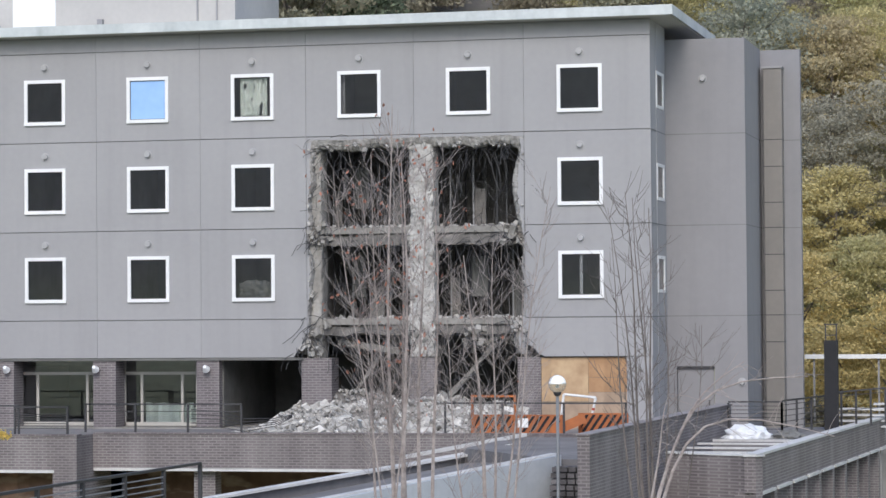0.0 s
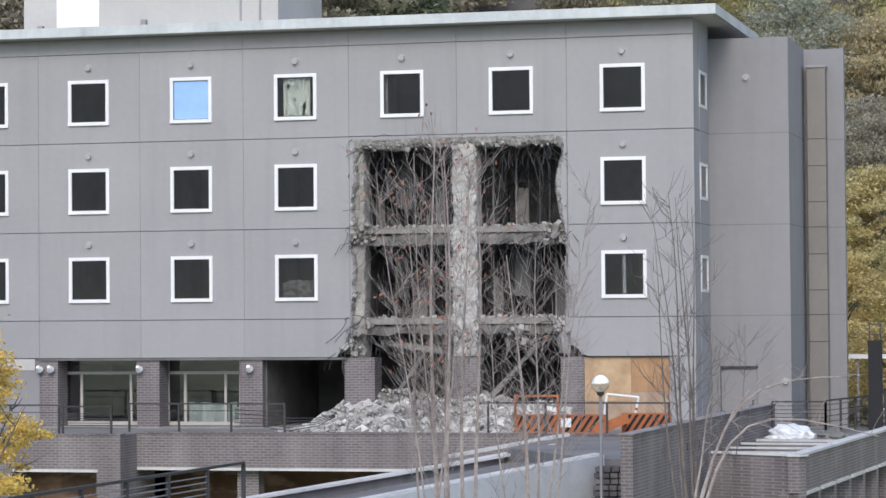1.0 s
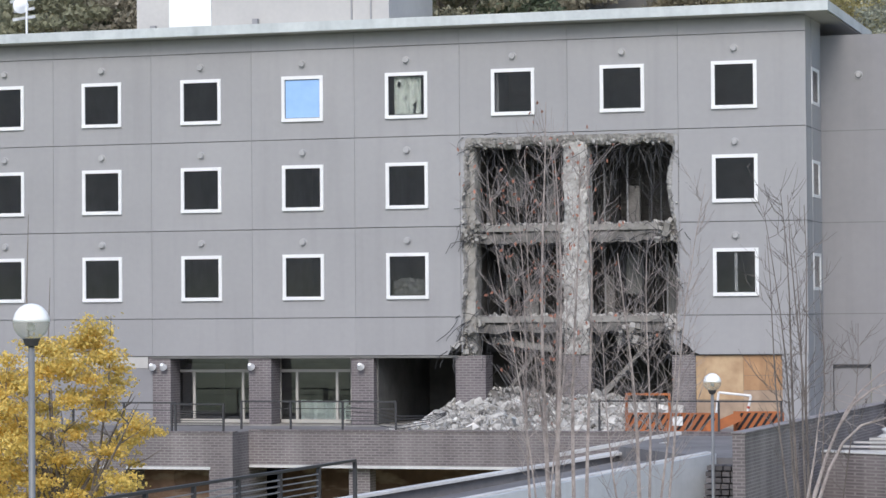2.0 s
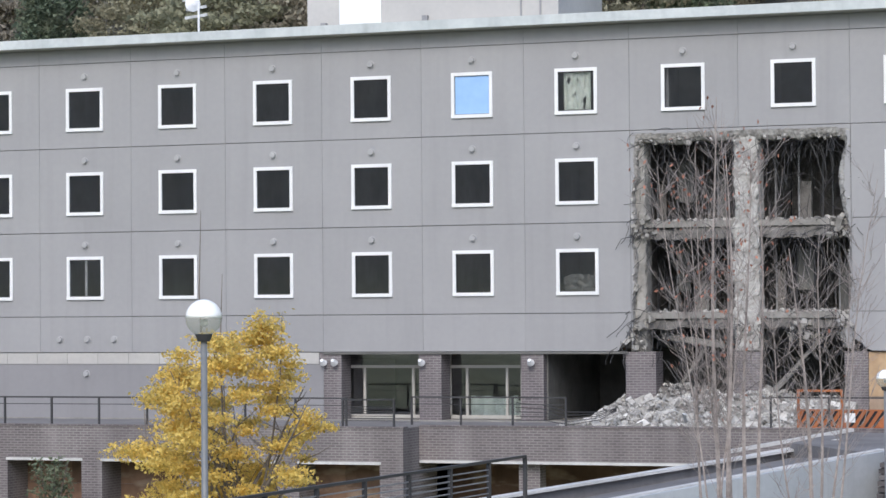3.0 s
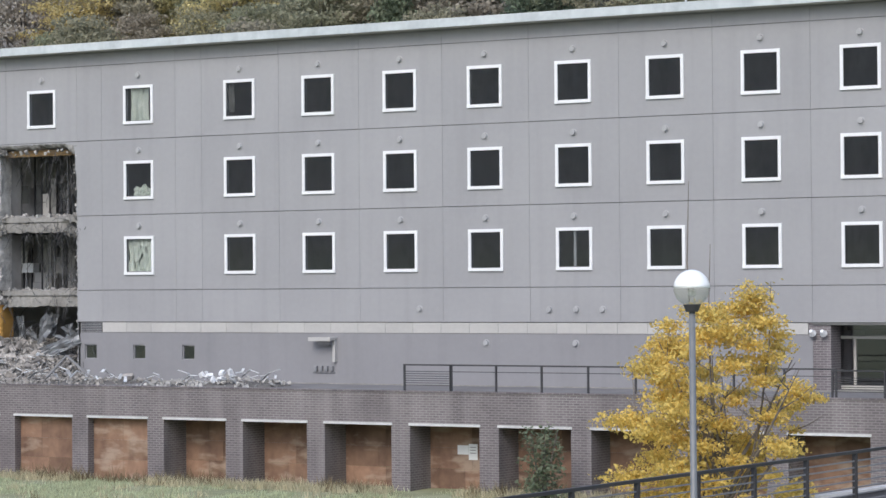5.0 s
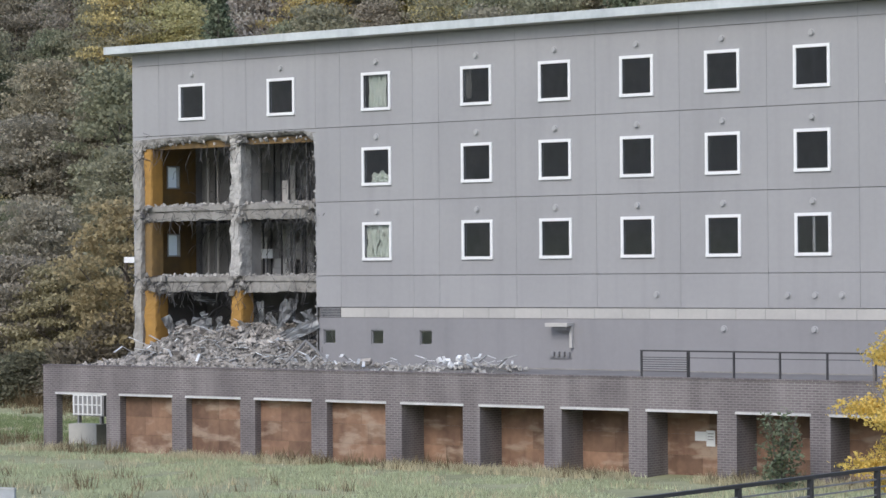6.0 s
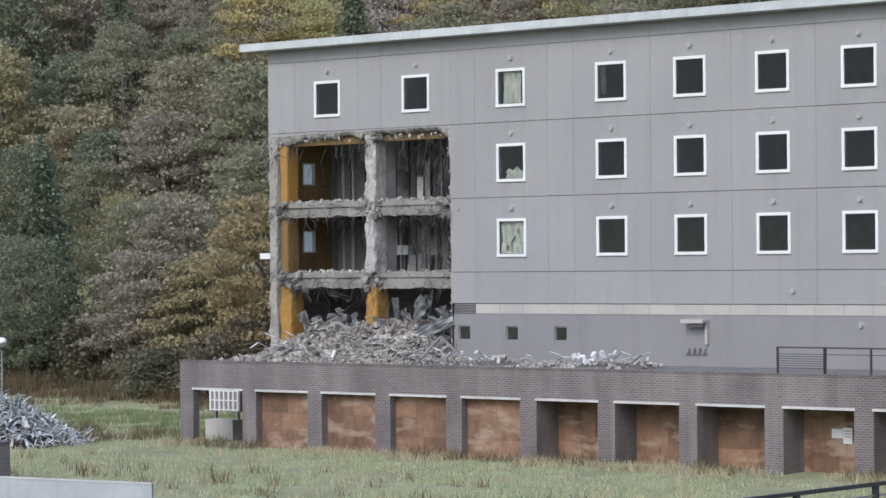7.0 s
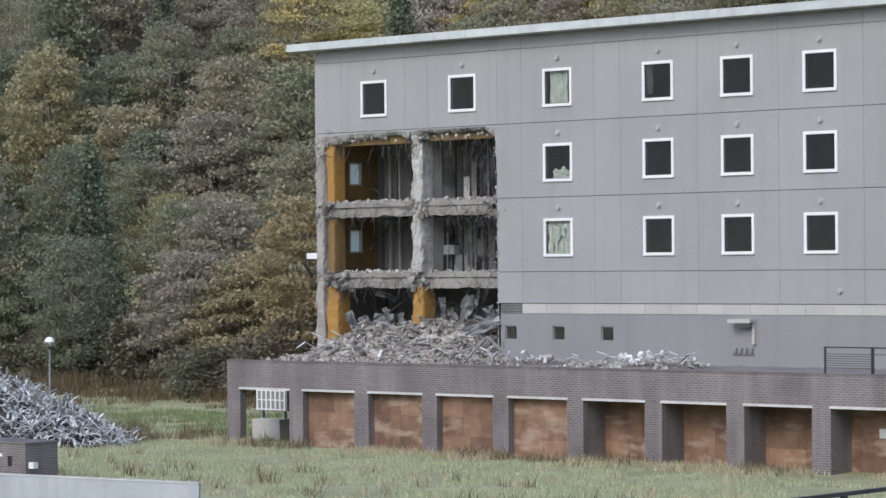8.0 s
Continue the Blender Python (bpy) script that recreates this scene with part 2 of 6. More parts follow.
def beam(bm, a, b, w, h=None, sides=4, taper=1.0):
    """A bar from a to b, w wide (h high), square or round."""
    a, b = Vector(a), Vector(b)
    h = h or w
    d = (b - a).normalized()
    side = d.cross(Vector((0, 0, 1)))
    side = Vector((1, 0, 0)) if side.length < 1e-3 else side.normalized()
    up = side.cross(d)
    rings = []
    for p, k in ((a, 1.0), (b, taper)):
        ring = []
        for i in range(sides):
            t = 2 * math.pi * (i + 0.5) / sides
            r = 0.7071 if sides == 4 else 0.5
            ring.append(bm.verts.new(p + side * math.cos(t) * w * r * k + up * math.sin(t) * h * r * k))
        rings.append(ring)
    for i in range(sides):
        j = (i + 1) % sides
        bm.faces.new((rings[0][i], rings[0][j], rings[1][j], rings[1][i]))
    bm.faces.new(rings[0][::-1])
    bm.faces.new(rings[1])


def tube(bm, pts, radii, sides=6):
    """A bent tapering tube through the points."""
    rings = []
    for i, p in enumerate(pts):
        p = Vector(p)
        d = (Vector(pts[min(i + 1, len(pts) - 1)]) - Vector(pts[max(i - 1, 0)])).normalized()
        side = d.cross(Vector((0.3, 1, 0.1))).normalized()
        up = side.cross(d)
        rings.append([bm.verts.new(p + (side * math.cos(2 * math.pi * k / sides) + up * math.sin(2 * math.pi * k / sides)) * radii[i]) for k in range(sides)])
    for r0, r1 in zip(rings, rings[1:]):
        for k in range(sides):
            j = (k + 1) % sides
            bm.faces.new((r0[k], r0[j], r1[j], r1[k]))
    bm.faces.new(rings[-1])
    bm.faces.new(rings[0][::-1])


def ball(bm, c, r, seg=20, rings=12, top=None, squash=1.0):
    bmesh.ops.create_uvsphere(bm, u_segments=seg, v_segments=rings, radius=r, matrix=Matrix.Translation(c) @ Matrix.Diagonal((1, 1, squash, 1)))


def chunk(bm, c, size, rng):
    """An irregular angular lump."""
    turn = Euler((rng.uniform(0, 6), rng.uniform(0, 6), rng.uniform(0, 6))).to_matrix()
    sx, sy, sz = size * rng.uniform(0.6, 1.2), size * rng.uniform(0.5, 1.0), size * rng.uniform(0.35, 0.75)
    v = []
    for z in (-1, 1):
        for y in (-1, 1):
            for x in (-1, 1):
                q = Vector((x * sx * rng.uniform(0.55, 1), y * sy * rng.uniform(0.55, 1), z * sz * rng.uniform(0.55, 1))) * 0.5
                v.append(bm.verts.new(Vector(c) + turn @ q))
    for f in ((0, 2, 3, 1), (4, 5, 7, 6), (0, 1, 5, 4), (2, 6, 7, 3), (0, 4, 6, 2), (1, 3, 7, 5)):
        bm.faces.new([v[i] for i in f])


def mesh_of(name, bm, material, smooth=False):
    me = bpy.data.meshes.new(name)
    bmesh.ops.recalc_face_normals(bm, faces=bm.faces)
    bm.to_mesh(me)
    bm.free()
    me.materials.append(material)
    if smooth:
        me.shade_smooth()
    return me


def part(name, bm, material, parent=None, label="", smooth=False):
    ob = new(name, mesh_of(name, bm, material, smooth) if isinstance(bm, bmesh.types.BMesh) else bm)
    if parent:
        ob.parent = parent
    return tagged(ob, label)


def boxes(*bs):
    bm = bmesh.new()
    for b in bs:
        box(bm, *b)
    return bm


def thing(name, label, category, at=(0, 0, 0), group="", kind=""):
    ob = new(name)
    ob.location = at
    ob.empty_display_size = 0.2
    return tagged(ob, label, category, group, kind)


def setting(name, bm, material, label="", category=""):
    return tagged(part(name, bm, material), label, category, kind="structure")

# ---------------------------------------------------------------- ground: field, slope under the camera, wooded hillside, unseen hills on the other sides


def ground_height(x, y):
    h = 0.02
    s = -34 - y
    if s > 0:
        h += 5.6 * min(1, s / 48)
    if y > 8:
        h += 0.055 * min(y - 8, 14)
    edge = 20 + 4 * math.sin(x * 0.05)
    if y > edge:
        h += 0.66 * (min(y, 190) - edge)
    # Unseen hill behind the camera, added for the window glass to reflect.
    if y < -150:
        h += 0.32 * min(-150 - y, 160)
    if x < -190:
        h += 0.5 * min(-190 - x, 150)
    if x > 140:
        h += 0.4 * min(x - 140, 150)
    h += 0.10 * noise.noise(Vector((x * 0.12, y * 0.12, 0))) + 0.04 * noise.noise(Vector((x * 0.5, y * 0.5, 3)))
    return h


def build_ground():
    def steps(lo, hi, fine_lo, fine_hi, fine, coarse):
        out, v = [], lo
        while v < hi:
            out.append(v)
            v += fine if fine_lo <= v < fine_hi else coarse
        return out + [hi]
    xs = steps(-1600, 1600, -130, 40, 1.5, 30)
    ys = steps(-1600, 1600, -90, 60, 1.5, 30)
    verts = [(x, y, ground_height(x, y)) for y in ys for x in xs]
    n = len(xs)
    faces = [(j * n + i, j * n + i + 1, (j + 1) * n + i + 1, (j + 1) * n + i) for j in range(len(ys) - 1) for i in range(n - 1)]
    me = bpy.data.meshes.new("ground")
    me.from_pydata(verts, [], faces)
    me.materials.append(M_GRASS)
    me.shade_smooth()
    tagged(new("ground", me), "rough autumn meadow grass rising to a wooded hillside", "ground", kind="structure")


build_ground()

# ---------------------------------------------------------------- the long grey building: measures
BAY = 3.67
EAST, WEST = 2.30, -62.20
BACK = 9.0
FLOORS = (6.98, 9.97, 12.98, 16.0)
SILLS = (8.35, 11.35, 14.35)
SOFFIT, TERRACE = 5.71, 3.42
WALL = 0.22
WIN_W, WIN_H = 1.476, 1.537

columns = [(-BAY * (k + 0.5), EAST if k == 0 else -BAY * (k - 0.5), -BAY * k) for k in range(13)]
columns += [(-47.15, -45.875, None), (-50.82, -47.15, -48.96), (-52.09, -50.82, None), (-55.79, -52.09, -53.90), (-57.06, -55.79, None), (-60.67, -57.06, -58.77), (WEST, -60.67, None)]


def holed(row, x0):
    """Is this panel torn away?"""
    if row == 2:
        return False
    return x0 < -52.2 or -9.3 < x0 < -5.0


wall_south = tagged(part("wall_south", boxes(*[(a + 0.0, a + 0.06, 0.06, WALL - 0.02, 12.94 if a < -52.2 or -9.3 < a < -1.7 else SOFFIT, 16.0) for a, b, c in columns if not -9 < a < -5],
                                             (-5.53, -5.47, 0.06, 0.2, 13.05, 16.0), (-8.0, -7.9, 0.25, 0.35, 13.4, 16.0),
                                             *[(WEST + 10.2, -9.2, 0.06, WALL - 0.02, z - 0.03, z + 0.03) for z in FLOORS[:3]],
                                             *[(-1.8, EAST - 0.02, 0.06, WALL - 0.02, z - 0.03, z + 0.03) for z in FLOORS[:3]],
                                             (WEST, EAST - 0.02, 0.06, WALL - 0.02, 15.97, 16.03)), M_JOINT),
                    "grey panelled facade wall of a building under demolition", "wall", kind="structure")
G = 0.012


def panel(x0, x1, z0, z1, cx=None, cz=None):
    bm = bmesh.new()
    x0, x1, z0, z1 = x0 + G * 0.4, x1 - G * 0.4, z0 + G, z1 - G
    if cx is None:
        box(bm, x0, x1, 0, WALL, z0, z1)
    else:
        a, b, c, d = cx - WIN_W / 2 + 0.05, cx + WIN_W / 2 - 0.05, cz - WIN_H / 2 + 0.05, cz + WIN_H / 2 - 0.05
        rings = []
        for y in (0, WALL):
            rings.append(([bm.verts.new((x, y, z)) for x, z in ((x0, z0), (x1, z0), (x1, z1), (x0, z1))], [bm.verts.new((x, y, z)) for x, z in ((a, c), (b, c), (b, d), (a, d))]))
        for i in range(4):
            j = (i + 1) % 4
            bm.faces.new((rings[0][0][i], rings[0][0][j], rings[0][1][j], rings[0][1][i]))
            bm.faces.new((rings[1][0][j], rings[1][0][i], rings[1][1][i], rings[1][1][j]))
            bm.faces.new((rings[0][0][j], rings[0][0][i], rings[1][0][i], rings[1][0][j]))
            bm.faces.new((rings[0][1][i], rings[0][1][j], rings[1][1][j], rings[1][1][i]))
    part("panel", bm, M_PAINT, wall_south)


def broken_panel(outline):
    """A panel with one corner knocked off: paint in front, a chipped slope behind the break."""
    bm = bmesh.new()
    n = len(outline)
    fronts = [bm.verts.new((x, 0, z + (G if z < 6 else -G))) for x, z in outline]
    backs = [bm.verts.new((x, WALL, z + (G if z < 6 else -G))) for x, z in outline]
    for i in range(n):
        j = (i + 1) % n
        bm.faces.new((fronts[i], fronts[j], backs[j], backs[i]))
    bm.faces.new(fronts)
    bm.faces.new(backs[::-1])
    part("panel", bm, M_PAINT, wall_south)


window_spots = []
for x0, x1, cx in columns:
    for row in range(3):
        if not holed(row, x0):
            panel(x0, x1, FLOORS[row], FLOORS[row + 1], cx, SILLS[row])
            if cx is not None:
                window_spots.append((cx, SILLS[row]))
    if abs(x1 + 9.175) < 0.05:
        broken_panel([(x0, SOFFIT), (x1 - 0.47, SOFFIT), (x1 - 0.36, 5.9), (x1 - 0.2, 5.98), (x1 - 0.13, 6.2), (x1 - 0.03, 6.36), (x1, FLOORS[0]), (x0, FLOORS[0])])
    elif abs(x0 + 1.835) < 0.05:
        broken_panel([(x0 + 0.62, SOFFIT), (x1, SOFFIT), (x1, FLOORS[0]), (x0, FLOORS[0]), (x0 - 0.04, 6.5), (x0 - 0.12, 6.25), (x0 + 0.1, 6.1), (x0 + 0.3, 5.95), (x0 + 0.42, 5.8)])
    elif not holed(-1, x0):
        panel(x0, x1, SOFFIT, FLOORS[0])
    panel(x0, x1, 16.0, 16.52)

# ---------------------------------------------------------------- windows


def build_window():
    w = thing("window", "square window with a white metal frame and dark glass", "window", kind="structure")
    a, b, t = WIN_W / 2, WIN_H / 2, 0.115
    fr = part("frame", boxes((-a, a, -0.05, 0.10, b - t, b), (-a, a, -0.07, 0.10, -b, -b + t), (-a, -a + t, -0.05, 0.10, -b + t, b - t), (a - t, a, -0.05, 0.10, -b + t, b - t)), M_WHITE, w)
    part("gasket", boxes((-a + t, a - t, 0.0, 0.05, b - t - 0.02, b - t), (-a + t, a - t, 0.0, 0.05, -b + t, -b + t + 0.02), (-a + t, -a + t + 0.02, 0.0, 0.05, -b + t, b - t), (a - t - 0.02, a - t, 0.0, 0.05, -b + t, b - t)), M_STEEL, fr, "dark rubber gasket")
    pane = part("pane", boxes((-a + t, a - t, 0.03, 0.038, -b + t, b - t)), M_GLASS, w)
    pane.visible_shadow = False
    return w


def build_vent():
    v = thing("wall_vent", "small round grey air vent on the facade", "vent", group="air vents over the windows")
    bm = bmesh.new()
    bmesh.ops.create_cone(bm, cap_ends=True, segments=16, radius1=0.12, radius2=0.085, depth=0.10, matrix=pose(0, -0.05, 0, 90))
    part("hood", bm, M_VENT, v)
    bm = bmesh.new()
    bmesh.ops.create_cone(bm, cap_ends=True, segments=16, radius1=0.14, radius2=0.14, depth=0.02, matrix=pose(0, -0.01, 0, 90))
    part("flange", bm, M_VENT, v)
    return v


first = build_window()
cap = build_vent()
for i, (x, z) in enumerate(window_spots):
    if i == 0:
        first.location, cap.location = (x, 0, z), (x, 0, z + 1.17)
    else:
        copy_thing(first, pose(x, 0, z))
        copy_thing(cap, pose(x, 0, z + 1.17))

# ---------------------------------------------------------------- roof, end walls, back wall, floors, rooms
setting("roof", boxes((WEST - 1.05, EAST + 0.8, -0.6, BACK + 0.6, 16.60, 16.84), (WEST - 1.08, EAST + 0.83, -0.63, -0.6, 16.55, 16.87), (EAST + 0.8, EAST + 0.83, -0.6, BACK + 0.6, 16.55, 16.87)), M_ROOF, "flat roof slab with a pale weathered edge", "roof")
setting("ceiling_eaves", boxes((WEST - 1.0, EAST + 0.75, -0.55, BACK + 0.5, 16.53, 16.595)), M_SOFFIT, "grey board lining under the eaves", "ceiling")
setting("wall_north", boxes((WEST, EAST, BACK - 0.2, BACK, 0.0, 16.52)), M_PAINT, "grey back wall of the building", "wall")
# west end wall, with a window on each floor, ochre inside
wb = bmesh.new()
for y0, y1, z0, z1 in [(0.05, 1.85, 3.4, 16.52), (2.67, BACK - 0.2, 3.4, 16.52), (1.85, 2.67, 3.4, 7.85), (1.85, 2.67, 8.85, 10.8), (1.85, 2.67, 11.8, 16.52)]:
    box(wb, WEST, WEST + 0.2, y0, y1, z0, z1)
setting("wall_west", wb, M_PAINT, "grey end wall with its front edge broken away", "wall")
wl_in = bmesh.new()
for y0, y1, z0, z1 in [(0.35, 1.85, 7.05, 12.9), (2.67, 3.75, 7.05, 12.9), (1.85, 2.67, 7.05, 7.85), (1.85, 2.67, 8.85, 10.8), (1.85, 2.67, 11.8, 12.9)]:
    box(wl_in, WEST + 0.204, WEST + 0.26, y0, y1, z0, z1)
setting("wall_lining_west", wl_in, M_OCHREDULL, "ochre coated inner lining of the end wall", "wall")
# stepped east end
A_Y, A_X, B_Y, B_X = 3.1, 4.94, 7.5, 6.30
setting("wall_east_1", boxes((EAST - 0.2, EAST - 0.012, 0.225, 1.2, 1.0, 16.52), (EAST - 0.2, EAST, 2.75, A_Y, 1.0, 16.52), *[(EAST - 0.2, EAST, 1.2, 2.75, a, b) for a, b in ((1.0, 7.75), (8.95, 10.75), (11.95, 13.75), (14.95, 16.52))]), M_PAINT, "grey side wall with narrow slit windows", "wall")
# Shade on these two walls is painted in with the darker plinth tone.
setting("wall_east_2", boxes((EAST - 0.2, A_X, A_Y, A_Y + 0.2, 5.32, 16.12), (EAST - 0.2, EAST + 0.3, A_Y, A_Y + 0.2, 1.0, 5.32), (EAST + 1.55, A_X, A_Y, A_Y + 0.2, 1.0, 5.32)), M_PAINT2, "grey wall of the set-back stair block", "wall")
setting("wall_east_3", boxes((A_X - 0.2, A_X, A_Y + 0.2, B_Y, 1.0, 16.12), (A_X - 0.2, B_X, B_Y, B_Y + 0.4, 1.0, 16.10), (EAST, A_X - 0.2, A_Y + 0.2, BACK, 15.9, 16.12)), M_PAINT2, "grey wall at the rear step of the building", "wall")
setting("joint_lines", boxes(*[b for z in FLOORS[:3] for b in ((EAST - 0.01, EAST + 0.004, 0.0, A_Y, z - 0.015, z + 0.015), (EAST, A_X, A_Y - 0.004, A_Y + 0.01, z - 0.015, z + 0.015), (A_X - 0.01, A_X + 0.004, A_Y, B_Y, z - 0.015, z + 0.015), (A_X, B_X, B_Y - 0.004, B_Y + 0.01, z - 0.015, z + 0.015))]), M_JOINT, "dark horizontal joints in the side walls", "joint")
for z in SILLS:
    w = thing("window", "narrow slit window with a white metal frame", "window", (EAST, 1.98, z), kind="structure")
    part("frame", boxes((-0.04, 0.012, -0.78, 0.78, 0.50, 0.60), (-0.04, 0.012, -0.78, 0.78, -0.60, -0.50), (-0.04, 0.012, -0.78, -0.60, -0.50, 0.50), (-0.04, 0.012, 0.60, 0.78, -0.50, 0.50)), M_WHITE, w)
    pn = part("pane", boxes((-0.012, -0.006, -0.68, 0.68, -0.52, 0.52)), M_GLASS, w)
    pn.visible_shadow = False
door = thing("door", "grey steel service door under a dark lintel", "door", (EAST + 0.92, A_Y + 0.1, 3.1), kind="structure")
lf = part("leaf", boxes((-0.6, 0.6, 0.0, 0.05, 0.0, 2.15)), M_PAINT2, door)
part("lintel", boxes((-0.62, 0.62, -0.08, 0.05, 2.15, 2.22)), M_STEEL, door)
part("handle", boxes((0.42, 0.46, -0.06, 0.0, 0.95, 1.1)), M_STEEL, lf)
# downpipe duct with its collars
M_DUCT = surface("brownish_sheet_metal", (0.225, 0.21, 0.195), (0.185, 0.175, 0.165), 6, 0.6, 0.6, 0.1, streaks=0.2)
duct = thing("duct", "tall grey-brown sheet metal duct fixed to the wall", "duct", (A_X + 0.48, B_Y - 0.3, 1.0))
part("shaft", boxes((-0.31, 0.31, -0.3, 0.29, 0.0, 14.42)), M_DUCT, duct)
part("cap", boxes((-0.36, 0.34, -0.34, 0.29, 14.42, 14.5)), M_GREYMETAL, duct)
for z in FLOORS[:3]:
    for drop in (0.0, 0.92, 2.15):
        part("seam", boxes((-0.315, 0.315, -0.306, 0.29, z - drop - 1.014, z - drop - 0.986)), M_STEEL, duct)
for x, y, z in ((3.55, A_Y, 15.9 - 1.1), (4.75, A_Y, 4.8)):
    copy_thing(cap, pose(x, y, z))

# floor slabs and beams
for i, z in enumerate(FLOORS):
    setting("floor_%d" % (i + 2), boxes((WEST + 0.26, EAST - 0.2, WALL + 0.02, BACK - 0.2, z - 0.2, z)), M_CONC, "bare concrete floor slab", "floor")
setting("floor_1", boxes((WEST + 0.2, EAST - 0.2, 0.0, BACK - 0.2, TERRACE - 0.4, TERRACE - 0.02)), M_CONC, "concrete ground floor slab", "floor")
beams = bmesh.new()
for z in FLOORS[:3]:
    for x0, x1 in ((-52.0, -9.3), (-1.8, EAST - 0.22)):
        box(beams, x0, x1, WALL + 0.03, 0.5, z - 0.55, z - 0.2)
setting("floor_beams", beams, M_CONC, "concrete edge beams under the floors", "beam")
rooms = bmesh.new()
for x0, x1, c in columns:
    for row in range(3):
        if holed(row, x0) or (row < 2 and abs(x0 + 9.17) < 0.1):
            continue
        if c is not None:
            box(rooms, x0 - 0.06, x0 + 0.06, WALL + 0.03, 5.9, FLOORS[row], FLOORS[row + 1] - 0.2)
box(rooms, WEST + 0.3, EAST - 0.3, 5.9, 6.02, 6.98, 16.3)
setting("partitions", rooms, M_DARKIN, "dim plastered room partitions", "wall")

# ---------------------------------------------------------------- ground floor: colonnade, blank wall with its pale band
SPLIT = -20.2
# Soffit takes a dark tone that stands in for the recess shade.
setting("ceiling_colonnade", boxes((SPLIT, -9.3, 0.0, 2.6, SOFFIT - 0.08, SOFFIT - 0.002), (-1.9, EAST - 0.2, 0.23, 2.6, SOFFIT - 0.08, SOFFIT - 0.002)), M_DUSTSHADE, "soffit over the colonnade, coloured dark for its shade", "ceiling")
small_wins = [(-51.78, -51.17), (-49.33, -48.73), (-46.91, -46.31)]
edges = [-52.0] + [e for w in small_wins for e in w] + [SPLIT]
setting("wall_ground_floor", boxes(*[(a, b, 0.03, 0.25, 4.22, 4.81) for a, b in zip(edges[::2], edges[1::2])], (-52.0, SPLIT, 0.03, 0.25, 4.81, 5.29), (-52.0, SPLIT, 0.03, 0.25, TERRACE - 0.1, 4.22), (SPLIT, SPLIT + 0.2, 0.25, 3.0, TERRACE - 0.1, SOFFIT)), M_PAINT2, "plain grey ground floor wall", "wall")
band = tagged(part("band", boxes((-52.0, SPLIT, 0.06, 0.25, 5.29, SOFFIT)), M_JOINT), "pale concrete band course", "trim", kind="structure")
xb = -50.86
while xb < SPLIT - 0.3:
    x2 = min(xb + 1.22, SPLIT)
    part("block", boxes((xb + 0.006, x2 - 0.006, 0.015, 0.2, 5.305, SOFFIT - 0.02)), M_BAND, band)
    xb = x2
# The same tone paints the shade at the back of the colonnade.
setting("wall_shopfront", boxes((SPLIT + 0.2, -12.3, 2.6, 2.8, SOFFIT - 0.3, SOFFIT), (SPLIT + 0.2, EAST - 0.2, 6.2, 6.4, TERRACE, SOFFIT), (-12.4, -12.2, 0.4, 6.2, TERRACE, SOFFIT)), M_DUSTSHADE, "wall behind the colonnade, coloured dim for its shade", "wall")
for x0, x1 in ((-20.35, -19.55), (-16.69, -15.89), (-13.04, -12.25), (-9.40, -8.37), (-5.75, -4.88), (-2.12, -1.36)):
    col = thing("brick_pillar", "square pillar faced with grey-brown brick tile", "pillar", ((x0 + x1) / 2, 0.45, TERRACE - 0.02), "pillars of the colonnade")
    w = (x1 - x0) / 2
    part("shaft", boxes((-w, w, -0.4, 0.45, 0, 2.29)), M_BRICK, col)


def shopfront(x0, x1):
    s = thing("shop_window", "wide glazed window in a pale metal frame with white sheeting inside", "window", (x0, 1.0, TERRACE), kind="structure")
    w = x1 - x0
    f = 0.09
    for b in ((0, w, 1.72, 1.82), (0, w, 0.0, 0.12), (0, f, 0, 2.25), (w - f, w, 0, 2.25), (0.62, 0.62 + f, 0.12, 1.72), (w - 0.62, w - 0.62 + f, 0.12, 1.72)):
        part("mullion", boxes((b[0], b[1], 0, 0.08, b[2], b[3])), M_SOFFIT, s)
    p = part("pane", boxes((f, w - f, 0.035, 0.045, 0.12, 2.25)), M_GLASS, s)
    p.visible_shadow = False


M_SHEETING = surface("pale_green_sheeting", (0.72, 0.80, 0.78), (0.5, 0.58, 0.56), 5, 1.5, 0.5, 0.3)
shopfront(-19.74, -16.7)
shopfront(-15.98, -13.3)
for x0, w, h in ((-15.3, 1.7, 0.75), (-16.95, 0.5, 0.85), (-13.9, 0.7, 0.6)):
    sh = thing("plastic_sheeting", "pale crumpled plastic sheeting stacked behind the glass", "sheeting", (x0, 1.35, TERRACE))
    bm = bmesh.new()
    n = 14
    cols = [[bm.verts.new((w * i / n, 0.08 * math.sin(i * 1.1), z + (0.08 * noise.noise(Vector((i * 0.4, x0, 0))) if z > 0 else 0))) for i in range(n + 1)] for z in (0.0, h)]
    for i in range(n):
        bm.faces.new((cols[0][i], cols[0][i + 1], cols[1][i + 1], cols[1][i]))
    bmesh.ops.solidify(bm, geom=bm.faces[:], thickness=0.01)
    part("sheet", bm, M_SHEETING, sh)
board = thing("hoarding", "plywood hoarding closing the bay, two tones of board", "hoarding", (0, 0.12, TERRACE - 0.1))
for i, (x0, x1, z0, z1, m) in enumerate(((-1.36, 0.18, 0.95, 2.36, M_PLYNEW), (-1.36, 0.18, 0.0, 0.94, M_PLYGREY), (0.18, 1.45, 1.72, 2.36, M_PLYRED), (0.18, 1.45, 1.25, 1.71, M_PLYRED), (0.18, 1.45, 0.0, 1.24, M_PLYGREY))):
    part("sheet", boxes((x0 + 0.004, x1 - 0.004, 0, 0.03, z0, z1)), m, board)
